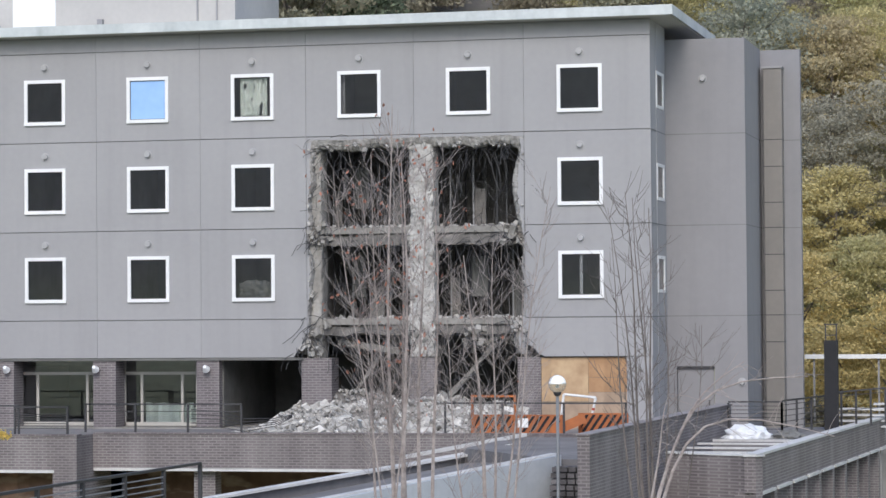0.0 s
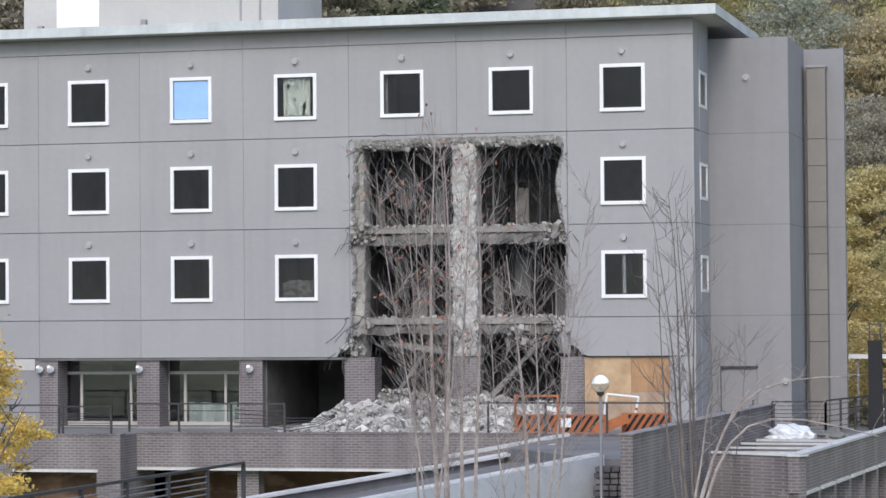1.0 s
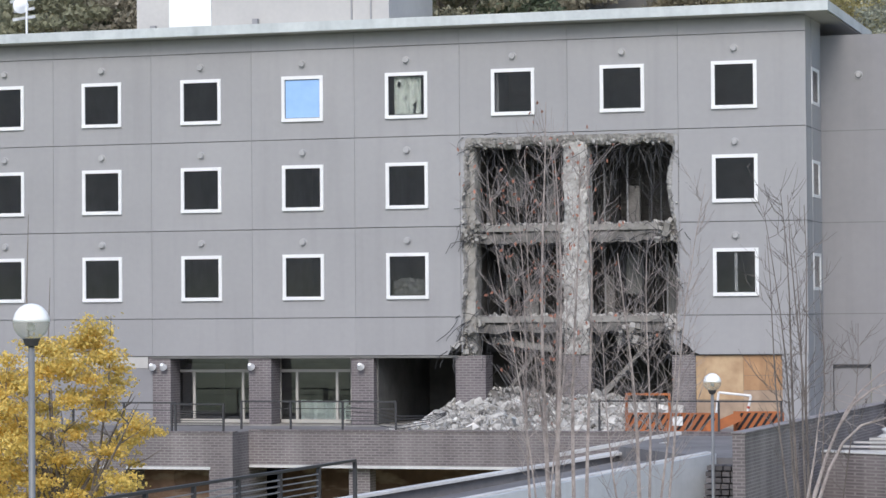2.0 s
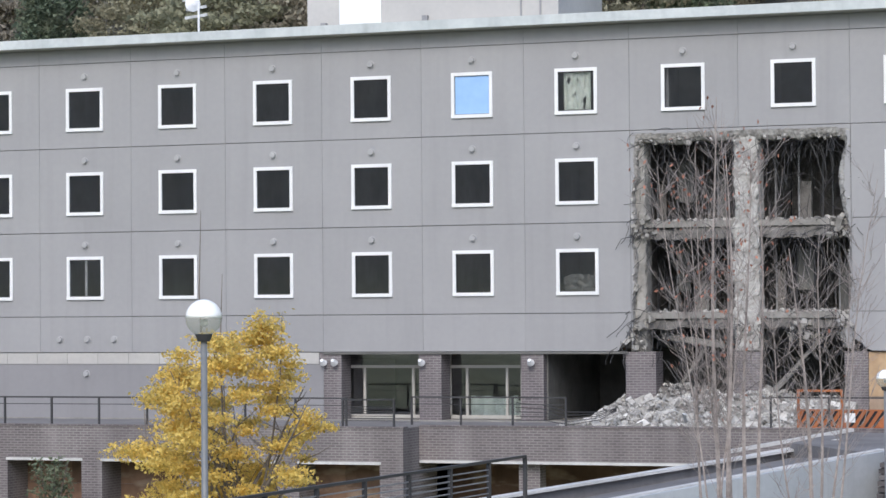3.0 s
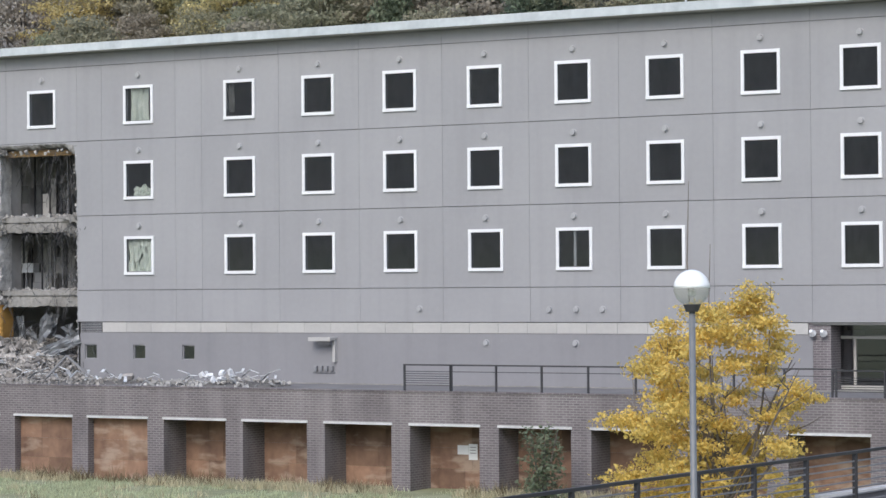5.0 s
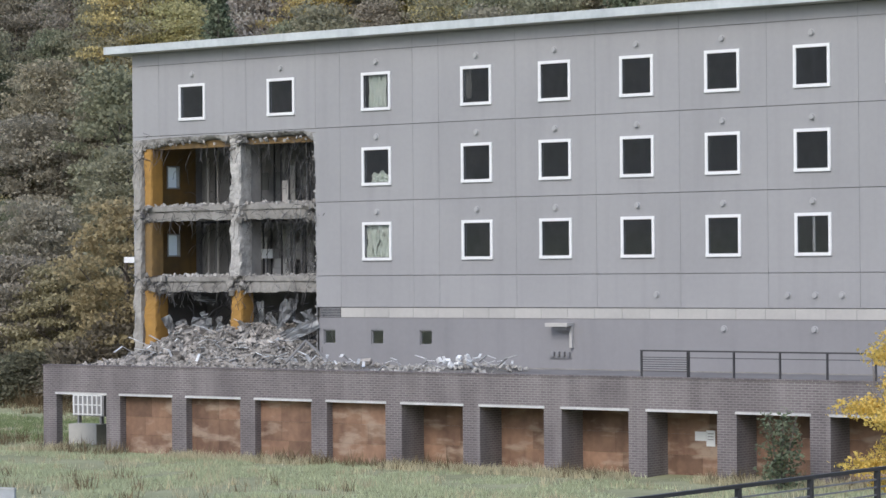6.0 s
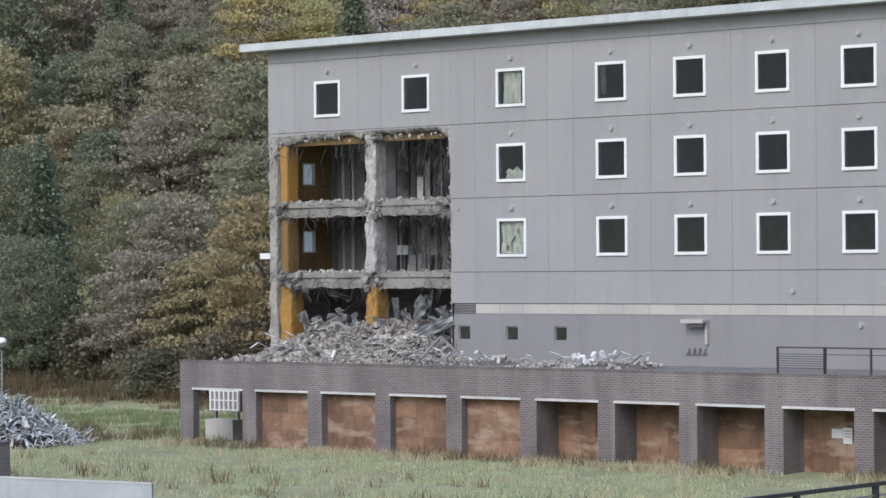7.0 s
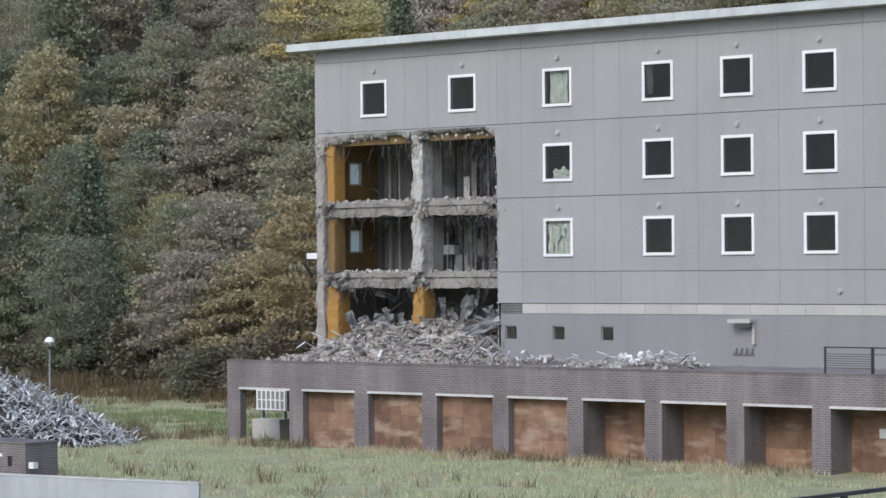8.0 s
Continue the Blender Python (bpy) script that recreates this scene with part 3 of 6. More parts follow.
setting("wall_corner", boxes((1.45, EAST - 0.02, 0.02, 0.22, 1.0, SOFFIT - 0.002)), M_PAINT, "grey wall at the building corner", "wall")

# ---------------------------------------------------------------- terrace with the boarded garages under it
G_Y, R_Y, JOG = -6.3, -4.9, -15.0
setting("terrace", boxes((-61.3, JOG - 0.1, G_Y + 0.1, -0.002, TERRACE - 0.28, TERRACE - 0.06), (JOG - 0.1, 1.2, R_Y + 0.1, -0.002, TERRACE - 0.28, TERRACE - 0.06), (-61.3, -52, -0.002, 0.0, TERRACE - 0.2, TERRACE - 0.06)), M_RAMP, "concrete terrace deck", "terrace")
garage = tagged(part("wall_garage", boxes((-61.38, -14.8, G_Y, G_Y + 0.35, 2.36, TERRACE)), M_BRICK), "grey-brown brick tile wall over a row of boarded garages", "wall", kind="structure")
for b in ((-14.8, 3.0, R_Y, R_Y + 0.35, 2.36, TERRACE), (-15.0, -14.8, G_Y + 0.35, R_Y + 0.3, 2.36, TERRACE), (-15.05, -14.8, G_Y + 0.346, R_Y + 1.6, -0.2, 2.359), (-61.38, -61.03, G_Y + 0.35, -0.01, 2.36, TERRACE - 0.02), (-61.38, -60.8, -0.7, -0.01, -0.2, 2.355), (-57.85, -57.65, G_Y + 0.5, -0.01, -0.2, 3.1)):
    part("wall_section", boxes(b), M_BRICK, garage)
setting("coping", boxes((-61.41, -14.77, G_Y - 0.03, G_Y + 0.38, TERRACE + 0.002, TERRACE + 0.05), (-14.77, 3.0, R_Y - 0.03, R_Y + 0.38, TERRACE + 0.002, TERRACE + 0.05)), M_BRICK, "brick coping along the terrace edge", "trim")
opens = []
for i in range(13):
    x0 = -60.64 + 3.523 * i
    opens.append((x0, x0 + 2.77))
pillar_x = [(-61.38, -60.64)] + [(opens[i][1], opens[i + 1][0]) for i in range(12)] + [(opens[12][1], -14.8)]
for x0, x1 in pillar_x:
    part("pier", boxes((x0, x1, G_Y, G_Y + 0.345, -0.3, 2.36)), M_BRICK, garage)
for i, (x0, x1) in enumerate(opens):
    part("lintel", boxes((x0 - 0.04, x1 + 0.04, G_Y - 0.03, G_Y + 0.4, 2.27, 2.355)), M_COPING, garage)
    if i == 0:
        continue
    deep = 0.35 if i < 5 else 1.35
    hd = thing("garage_boarding", "brown weathered plywood boarding in a garage bay", "boarding", ((x0 + x1) / 2, G_Y + deep, 0.0), "boarded garage bays")
    w = (x1 - x0) / 2
    rng = random.Random(i)
    zs = [-0.2, 0.72, 1.45, 2.355]
    for a, b in zip(zs, zs[1:]):
        cut = rng.choice([0.0, 0.3, -0.35])
        part("sheet", boxes((-w - 0.1, cut - 0.004, 0, 0.03, a + 0.003, b - 0.003)), M_PLY, hd)
        part("sheet", boxes((cut + 0.004, w + 0.1, 0, 0.03, a + 0.003, b - 0.003)), M_PLY, hd)
    if i >= 5:
        part("side_wall", boxes((-w - 0.15, -w, -1.0, 0.0, -0.2, 2.36)), M_BRICK, hd)
        part("side_wall", boxes((w, w + 0.15, -1.0, 0.0, -0.2, 2.36)), M_BRICK, hd)
setting("lintel_long", boxes((-14.78, 3.0, R_Y - 0.03, R_Y + 0.4, 2.27, 2.355)), M_COPING, "long white beam under the terrace edge", "beam")
setting("wall_undercroft", boxes((-14.8, 4.0, -1.9, -1.7, -0.2, 3.1)), M_PLY, "brown boarded wall under the terrace", "wall")
for x in (-11.2,):
    pl = thing("undercroft_pillar", "dark concrete pillar under the terrace", "pillar", (x, R_Y + 0.6, -0.1))
    part("shaft", boxes((-0.35, 0.35, -0.3, 0.3, 0, 2.37)), M_BRICK, pl)

# ---------------------------------------------------------------- plant room on the roof
pent = thing("plant_room", "pale grey rooftop plant room with white panels", "plant room", (0, 0, 16.84))
part("body", boxes((-23.3, -13.55, 6.0, 11.3, 0, 5.0)), M_BAND, pent)
part("white_panel", boxes((-22.0, -20.35, 5.95, 5.998, 0.5, 4.9)), M_WHITE, pent, "bright white sheet panel")
part("frame_panel", boxes((-14.98, -14.92, 5.95, 5.998, 0.7, 4.9), (-14.25, -14.19, 5.95, 5.998, 0.7, 4.9), (-14.92, -14.25, 5.95, 5.998, 0.7, 0.76)), M_GREYMETAL, pent, "thin grey door frame")
for x, z in ((-22.6, 0.75), (-18.6, 0.85)):
    part("vent", boxes((x - 0.1, x + 0.1, 5.8, 5.998, z - 0.12, z + 0.12)), M_GREYMETAL, pent)
part("side_vent", boxes((-13.549, -13.4, 9.6, 10.4, 0.5, 0.9)), M_GREYMETAL, pent)
part("footing", boxes((-23.5, -13.4, 5.8, 11.4, 0, 0.25)), M_ROOF, pent)
mast = thing("antenna", "rooftop antenna mast with small pale dish and bars", "antenna", (-26.3, 3.0, 16.84))
bm = bmesh.new()
beam(bm, (0, 0, 0), (0, 0, 2.6), 0.08, 0.08, 8)
part("pole", bm, M_WHITE, mast)
for z, l in ((0.95, 0.5), (1.25, 0.45), (1.6, 0.6), (2.1, 0.5)):
    bm = bmesh.new()
    beam(bm, (-l, -0.1, z), (l * 0.6, 0.1, z + 0.12), 0.06, 0.1)
    part("bar", bm, M_SCRAP, mast)
bm = bmesh.new()
bmesh.ops.create_cone(bm, cap_ends=True, segments=20, radius1=0.28, radius2=0.05, depth=0.14, matrix=pose(-0.15, -0.15, 1.45, 90, 0, 30))
part("dish", bm, M_WHITE, mast)

# ---------------------------------------------------------------- trees


def crown_mesh(name, material, blobs, leaves, size, seed, flat=0.4, fill=0.45, sides=4):
    """Many small leaf clumps scattered through the outer part of several lumpy boughs."""
    rs = np.random.RandomState(seed)
    b = np.array(blobs, dtype=float)
    weight = b[:, 3] * b[:, 4]
    pick = rs.choice(len(b), leaves, p=weight / weight.sum())
    d = rs.normal(size=(leaves, 3))
    d /= np.linalg.norm(d, axis=1)[:, None]
    lump = 1 + 0.22 * np.sin(d[:, 0] * 5 + pick) * np.cos(d[:, 1] * 4 + d[:, 2] * 5 + pick * 1.7)
    r = (rs.rand(leaves) ** fill) * lump
    stray = rs.rand(leaves) < 0.08
    r = np.where(stray, r * rs.uniform(1.0, 1.5, leaves), r)
    c = b[pick, :3] + d * (r * 1.0)[:, None] * np.stack([b[pick, 3], b[pick, 3], b[pick, 4]], 1)
    u = rs.normal(size=(leaves, 3)) * np.array([1, 1, flat])
    u /= np.linalg.norm(u, axis=1)[:, None]
    v = np.cross(u, rs.normal(size=(leaves, 3)) * np.array([flat, flat, 1]))
    v /= np.linalg.norm(v, axis=1)[:, None]
    s = size * rs.uniform(0.55, 1.3, leaves)[:, None]
    w = np.cross(u, v)
    u, v, w = u * s, v * s * 0.62, w * s * 0.2
    if sides == 3:
        pts = np.stack([c - u, c + u * 0.7 - v * 1.35 + w, c + u * 0.7 + v * 1.35 + w], 1).reshape(-1, 3)
    else:
        pts = np.stack([c - u, c - v + w, c + u, c + v + w], 1).reshape(-1, 3)
    me = bpy.data.meshes.new(name)
    me.vertices.add(leaves * sides)
    me.vertices.foreach_set("co", pts.ravel())
    me.loops.add(leaves * sides)
    me.loops.foreach_set("vertex_index", np.arange(leaves * sides))
    me.polygons.add(leaves)
    me.polygons.foreach_set("loop_start", np.arange(leaves) * sides)
    me.polygons.foreach_set("loop_total", np.full(leaves, sides))
    me.update(calc_edges=True)
    me.materials.append(material)
    return me


def limbs(bm, height, girth, reach, rng, count=9, low=0.3, sides=5):
    pts = [(0, 0, -0.4), (rng.uniform(-.1, .1), rng.uniform(-.1, .1), height * 0.3), (rng.uniform(-.3, .3), rng.uniform(-.3, .3), height * 0.65), (rng.uniform(-.4, .4), rng.uniform(-.4, .4), height * 0.95)]
    tube(bm, pts, [girth, girth * 0.75, girth * 0.45, girth * 0.12], 7)
    for i in range(count):
        k = low + (0.9 - low) * i / count
        a = i * 2.4 + rng.uniform(-.4, .4)
        base = Vector(pts[1]).lerp(Vector(pts[3]), k)
        base.z = height * (0.12 + 0.8 * k)
        out = reach * rng.uniform(0.6, 1) * (1.15 - k * 0.6)
        mid = base + Vector((math.cos(a) * out * 0.5, math.sin(a) * out * 0.5, out * 0.35))
        tip = base + Vector((math.cos(a) * out, math.sin(a) * out, out * rng.uniform(0.5, 1.0)))
        g = girth * (0.5 - 0.3 * k)
        tube(bm, [base, mid, tip], [g, g * 0.6, g * 0.15], sides)


def build_tree(name, label, height, radius, material, leaves, size, seed, shape="round", category="tree"):
    rng = random.Random(seed)
    t = thing(name, label, category)
    bm = bmesh.new()
    limbs(bm, height * 0.9, 0.022 * height, radius * 0.9, rng, 10, 0.2)
    part("trunk", bm, M_BARK, t)
    blobs = []
    n = 38
    for i in range(n):
        k = (i + 0.5) / n
        a = i * 2.39996
        if shape == "conifer":
            rr = radius * (1.05 - k) * 0.55
            blobs.append((math.cos(a) * rr, math.sin(a) * rr, height * (0.15 + 0.82 * k), radius * (0.55 - 0.42 * k), height * 0.09))
        else:
            rr = radius * math.sin(math.pi * (0.12 + 0.8 * k)) * rng.uniform(0.4, 0.85)
            blobs.append((math.cos(a) * rr, math.sin(a) * rr, height * (0.16 + 0.74 * k), radius * rng.uniform(0.3, 0.5), height * rng.uniform(0.028, 0.06)))
    part("crown", crown_mesh("crown", material, blobs, leaves, size, seed, 0.8, sides=3), material, t)
    return t


kinds = [build_tree("forest_tree", "broadleaf tree in dull autumn green and brown on the hillside", 10.5, 3.6, M_FOREST, 11500, 0.118, 11),
         build_tree("forest_tree", "broadleaf tree in dull autumn green and brown on the hillside", 12.0, 3.2, M_FOREST, 11500, 0.118, 12),
         build_tree("forest_tree", "spreading broadleaf tree in autumn colour on the hillside", 9.0, 4.2, M_FOREST, 12500, 0.122, 13),
         build_tree("forest_tree", "thinly leaved grey-brown tree on the hillside", 10.0, 3.4, M_FOREST, 11500, 0.088, 14),
         build_tree("conifer_tree", "dark evergreen tree among the autumn woods", 12.5, 3.0, M_EVERGREEN, 11000, 0.13, 15, "conifer")]
east_kinds = [build_tree("forest_tree", "tall amber and olive tree on the hillside, lightened for haze", 10.0, 3.8, M_EASTWOOD, 20000, 0.078, 18),
              build_tree("forest_tree", "round amber and olive tree on the hillside, lightened for haze", 8.8, 3.6, M_EASTWOOD, 20000, 0.074, 19)]
golden = build_tree("golden_tree", "bright golden autumn tree on the hillside", 9.5, 3.4, M_YELGREEN, 16000, 0.084, 16)


def plant(kind, x, y, turn, scale):
    m = pose(x, y, ground_height(x, y) - 0.2, 0, 0, turn)
    ob = copy_thing(kind, m)
    ob.scale = (scale, scale, scale * random.uniform(0.9, 1.15))
    tagged(ob, group="trees of the hillside wood")
    return ob


rng = random.Random(5)
spots = []
y = 18.0
while y < 76:
    x = -170.0
    while x < 30:
        px, py = x + rng.uniform(-1.6, 1.6), y + rng.uniform(-1.6, 1.6)
        left = 12 - 1.2 * (py + 83) < px < 19 - 0.92 * (py + 83)
        right = 0 < px < 11 and py > 33
        if left or right or (36 < py < 51 and -112 < px < 4):
            spots.append((px, py))
        x += 5.3
    y += 5.2


def in_sight(x, y, height):
    """Does a tree here rise over the roof line and stand below the upper edge of the view from the slope?"""
    dx, dy = EYE[0] - x, y - EYE[1]
    a, d = math.degrees(math.atan2(dx, dy)), math.hypot(dx, dy)
    z = ground_height(x, y) - EYE[2]
    low, high = math.degrees(math.atan2(z, d)), math.degrees(math.atan2(z + height, d))
    roof = math.degrees(math.atan2(9.6 * math.cos(radians(a)), 82.7)) if 9.0 < a < 42.0 else -9
    return 2.0 < a < 51.0 and low < (7.7 if 20 < a < 43 else 7.0) - 0.028 * a and high > roof


for px, py in spots:
    k = rng.choice([0, 0, 0, 1, 1, 1, 2, 2, 2, 3, 3, 3, 3, 3, 0, 2, 4])
    turn, size = rng.uniform(0, 360), rng.uniform(0.8, 1.2)
    if in_sight(px, py, 12):
        plant(rng.choice(east_kinds + [golden]) if px > -4 else kinds[k], px, py, turn, size)
for x, y in ((-103.4, 45), (-100, 45), (-105, 48), (-88, 46), (-91, 48), (-73, 44), (-30, 41), (4.5, 24), (6.5, 20), (9, 19), (7, 27), (5.5, 30), (8.5, 25), (10.5, 23), (3, 29), (2.4, 40), (5.8, 40), (9.5, 30), (-8, 45), (-84, 40), (-78, 47), (8.0, 35)):
    if in_sight(x, y, 10):
        plant(golden, x, y, rng.uniform(0, 360), rng.uniform(0.7, 0.95) if x > 0 else 1.3 if x < -99 else rng.uniform(0.85, 1.15))
for x, y in ((-88.5, 54), (-85, 52.5), (-81, 53), (-91, 56), (-84, 58)):
    plant(kinds[int(y) % 3], x, y, 40 + x, 1.1)
for k, o in enumerate(kinds + [golden] + east_kinds):
    o.location = (-70 - 6 * k, 30 + 3 * k, ground_height(-70 - 6 * k, 30 + 3 * k))

# ---------------------------------------------------------------- small openings and fittings of the ground floor wall
for a, b in small_wins:
    w = thing("window", "small square ground floor window in a thin metal frame", "window", ((a + b) / 2, 0.1, 4.515), kind="structure")
    part("frame", boxes((-0.3, 0.3, -0.02, 0.05, 0.245, 0.293), (-0.3, 0.3, -0.02, 0.05, -0.293, -0.245), (-0.303, -0.26, -0.02, 0.05, -0.245, 0.245), (0.26, 0.303, -0.02, 0.05, -0.245, 0.245)), M_GREYMETAL, w)
    pn = part("pane", boxes((-0.26, 0.26, 0.01, 0.018, -0.245, 0.245)), M_GLASS, w)
    pn.visible_shadow = False
lv = thing("louvre", "dark grey louvred grille in the wall", "grille", (-51.42, 0.03, 5.5))
part("frame", boxes((-0.54, 0.54, 0.02, 0.2, -0.2, 0.2)), M_STEEL, lv)
for i in range(6):
    part("slat", boxes((-0.52, 0.52, -0.01, 0.03, -0.18 + i * 0.065, -0.145 + i * 0.065)), M_GREYMETAL, lv)
hood = thing("vent_hood", "sheet metal vent hood with a downpipe on the wall", "vent", (-40.1, 0.03, 4.98))
bm = bmesh.new()
v = box(bm, -0.5, 0.5, -0.5, 0.0, 0.08, 0.16)
for q in v[:4]:
    q.co.z -= 0.06 if q.co.y < -0.1 else 0
part("canopy", bm, M_BAND, hood)
part("throat", boxes((-0.2, 0.35, -0.3, 0.0, -0.12, 0.08)), M_GREYMETAL, hood)
part("pipe", boxes((0.36, 0.48, -0.14, 0.0, -0.78, 0.09)), M_BAND, hood)
meter = thing("pipe_bracket", "row of small pipe stubs and brackets on the wall", "bracket", (-40.2, 0.03, 3.95))
for i in range(4):
    part("stub", boxes((-0.42 + i * 0.24, -0.28 + i * 0.24, -0.12, 0.0, -0.09, 0.09)), M_GREYMETAL, meter)
part("rail", boxes((-0.5, 0.5, -0.05, 0.0, -0.16, -0.12)), M_GREYMETAL, meter)
for x in (-30.4, -29.29, -28.23):
    copy_thing(cap, pose(x, 0, 6.17))
for x in (-33.06, -29.35):
    copy_thing(cap, pose(x, 0.03, 4.95))
copy_thing(cap, pose(-35.9, 0, 6.2))


def wall_lamp(x, y, z):
    l = thing("wall_lamp", "small white floodlight on a bracket", "lamp", (x, y, z), "floodlights on the pillars")
    bm = bmesh.new()
    bmesh.ops.create_cone(bm, cap_ends=True, segments=14, radius1=0.13, radius2=0.06, depth=0.2, matrix=pose(0, -0.22, 0, 60))
    part("head", bm, M_WHITE, l)
    part("bracket", boxes((-0.03, 0.03, -0.2, 0.0, -0.03, 0.03)), M_GREYMETAL, l)


for x in (-20.15, -19.75, -16.55, -12.65):
    wall_lamp(x, 0.05, 5.38)

# things seen in single windows
def curtain(x, z, w, h, label, material, y=0.3, drop=0.0):
    """A hung or bunched cloth with deep uneven folds."""
    c = thing("curtain", label, "curtain", (x, y + 0.045, z))
    bm = bmesh.new()
    nx, nz = 30, 24
    rows = []
    for k in range(nz + 1):
        f = k / nz
        row = []
        for i in range(nx + 1):
            u = i / nx
            fold = 0.03 * math.sin(u * 23 + 3 * noise.noise(Vector((u * 3, f * 3, x)))) + 0.05 * noise.noise(Vector((u * 3.5, f * 4.5, x + z)))
            top = drop * noise.noise(Vector((u * 4, x, z))) * 1.5 - drop * 3.2 * (u - 0.5) ** 2
            row.append(bm.verts.new((-w / 2 + w * u, max(-0.035, fold), -h / 2 + (h + top) * f)))
        rows.append(row)
    for r0, r1 in zip(rows, rows[1:]):
        for i in range(nx):
            bm.faces.new((r0[i], r0[i + 1], r1[i + 1], r1[i]))
    bmesh.ops.solidify(bm, geom=bm.faces[:], thickness=0.008)
    part("cloth", bm, material, c, smooth=True)


curtain(-11.0 - 0.0, 14.35, 0.95, 1.25, "pale greenish blanket hung inside the window", M_CURTAIN, 0.075)
curtain(-48.96, 14.35, 0.9, 1.3, "pale greenish curtain inside the window", M_CURTAIN, 0.075)
curtain(-48.96, 8.35, 1.2, 1.3, "pale greenish curtain filling the window", M_CURTAIN, 0.075)
curtain(-48.86, 10.9, 0.9, 0.42, "crumpled pale cloth at the foot of the window", M_CURTAIN, 0.075, 0.1)
curtain(-11.0, 8.0, 1.1, 0.6, "grey crumpled curtain behind the glass", M_DUSTSHADE, 0.08, 0.1)
curtain(-44.5, 14.45, 0.3, 1.2, "brownish curtain drawn to one side", M_DUSTSHADE, 0.08)
sheet = thing("blue_panel", "plain light blue panel closing the window", "panel", (-BAY * 4, 0.0, 14.35))
part("board", boxes((-0.62, 0.62, 0.005, 0.02, -0.65, 0.65)), M_BLUE, sheet)
for x, z in ((0.0, 8.35), (-BAY * 8, 8.35)):
    s = thing("window_sash", "half-open sliding sash with a pale metal stile", "sash", (x, 0.06, z), kind="structure")
    part("stile", boxes((-0.06, 0.04, 0.0, 0.04, -0.63, 0.63)), M_GREYMETAL, s)

# ---------------------------------------------------------------- the two torn openings


def rubble_along(bm, pts, size, step, rng, spread_y=0.12, y=0.08):
    """Broken lumps strung along a line in the facade."""
    for (x0, z0), (x1, z1) in zip(pts, pts[1:]):
        n = max(1, int(math.hypot(x1 - x0, z1 - z0) / step))
        for i in range(n):
            k = (i + rng.random()) / n
            s = size * rng.uniform(0.55, 1.35)
            chunk(bm, (x0 + (x1 - x0) * k + rng.uniform(-.07, .07), y + rng.uniform(-spread_y, spread_y), z0 + (z1 - z0) * k + rng.uniform(-.08, .08)), s, rng)


def ragged(keep, torn, line, out, profile, rng, amp=0.1, step=0.06, spall=0.45, y0=0.004):
    """What is left of a wall inside a straight outer line: painted face first, then a crumbled slope; profile gives the width along the line."""
    (x0, z0), (x1, z1) = line
    n = int(math.hypot(x1 - x0, z1 - z0) / step)
    seed = rng.uniform(0, 50)
    ks, ws = zip(*profile)
    prev = None
    for i in range(n + 1):
        k = i / n
        x, z = x0 + (x1 - x0) * k, z0 + (z1 - z0) * k
        wob = noise.noise(Vector((i * 0.09, seed, 0))) * 1.3 + noise.noise(Vector((i * 0.3, seed, 5))) * 0.6 + rng.uniform(-0.12, 0.12)
        w = max(0.05, float(np.interp(k, ks, ws)) + amp * wob)
        p = max(0.015, w * (1 - spall) + 0.05 * noise.noise(Vector((i * 0.6, seed, 9))))
        o = Vector((out[0], 0, out[1]))
        a = Vector((x, y0, z))
        pts = [a, a + o * p, a + o * (p + (w - p) * 0.6) + Vector((0, 0.05 + rng.uniform(0, 0.025), 0)), a + o * w + Vector((0, 0.16 + rng.uniform(-.04, .04), 0)), a + o * (w + 0.03) + Vector((0, 0.32, 0)), a + Vector((0, 0.32, 0))]
        ring = ([keep.verts.new(q) for q in (pts[0], pts[1])], [torn.verts.new(q) for q in pts[1:]])
        if prev:
            keep.faces.new((prev[0][0], prev[0][1], ring[0][1], ring[0][0]))
            for q in range(4):
                torn.faces.new((prev[1][q], prev[1][q + 1], ring[1][q + 1], ring[1][q]))
        prev = ring


def rods(bm, n, x0, x1, z0, z1, y0, y1, rng, length=1.0, thick=0.02, droop=0.5):
    """Bent reinforcing rods and hanging cables."""
    for i in range(n):
        p = Vector((rng.uniform(x0, x1), rng.uniform(y0, y1), rng.uniform(z0, z1)))
        pts = [p]
        d = Vector((rng.uniform(-1, 1), rng.uniform(-0.5, 0.2), rng.uniform(-1, 0.5))).normalized()
        for k in range(5):
            d = (d + Vector((rng.uniform(-.5, .5), rng.uniform(-.3, .3), rng.uniform(-.5, .3) - droop * 0.25))).normalized()
            pts.append(pts[-1] + d * length * rng.uniform(0.1, 0.3))
        tube(bm, pts, [thick * 0.5] * 6, 4)


M_TORN = surface("torn_wall_edge", (0.47, 0.46, 0.445), (0.17, 0.16, 0.15), 11, 3.5, 0.9, 1.0, depth=0.06)


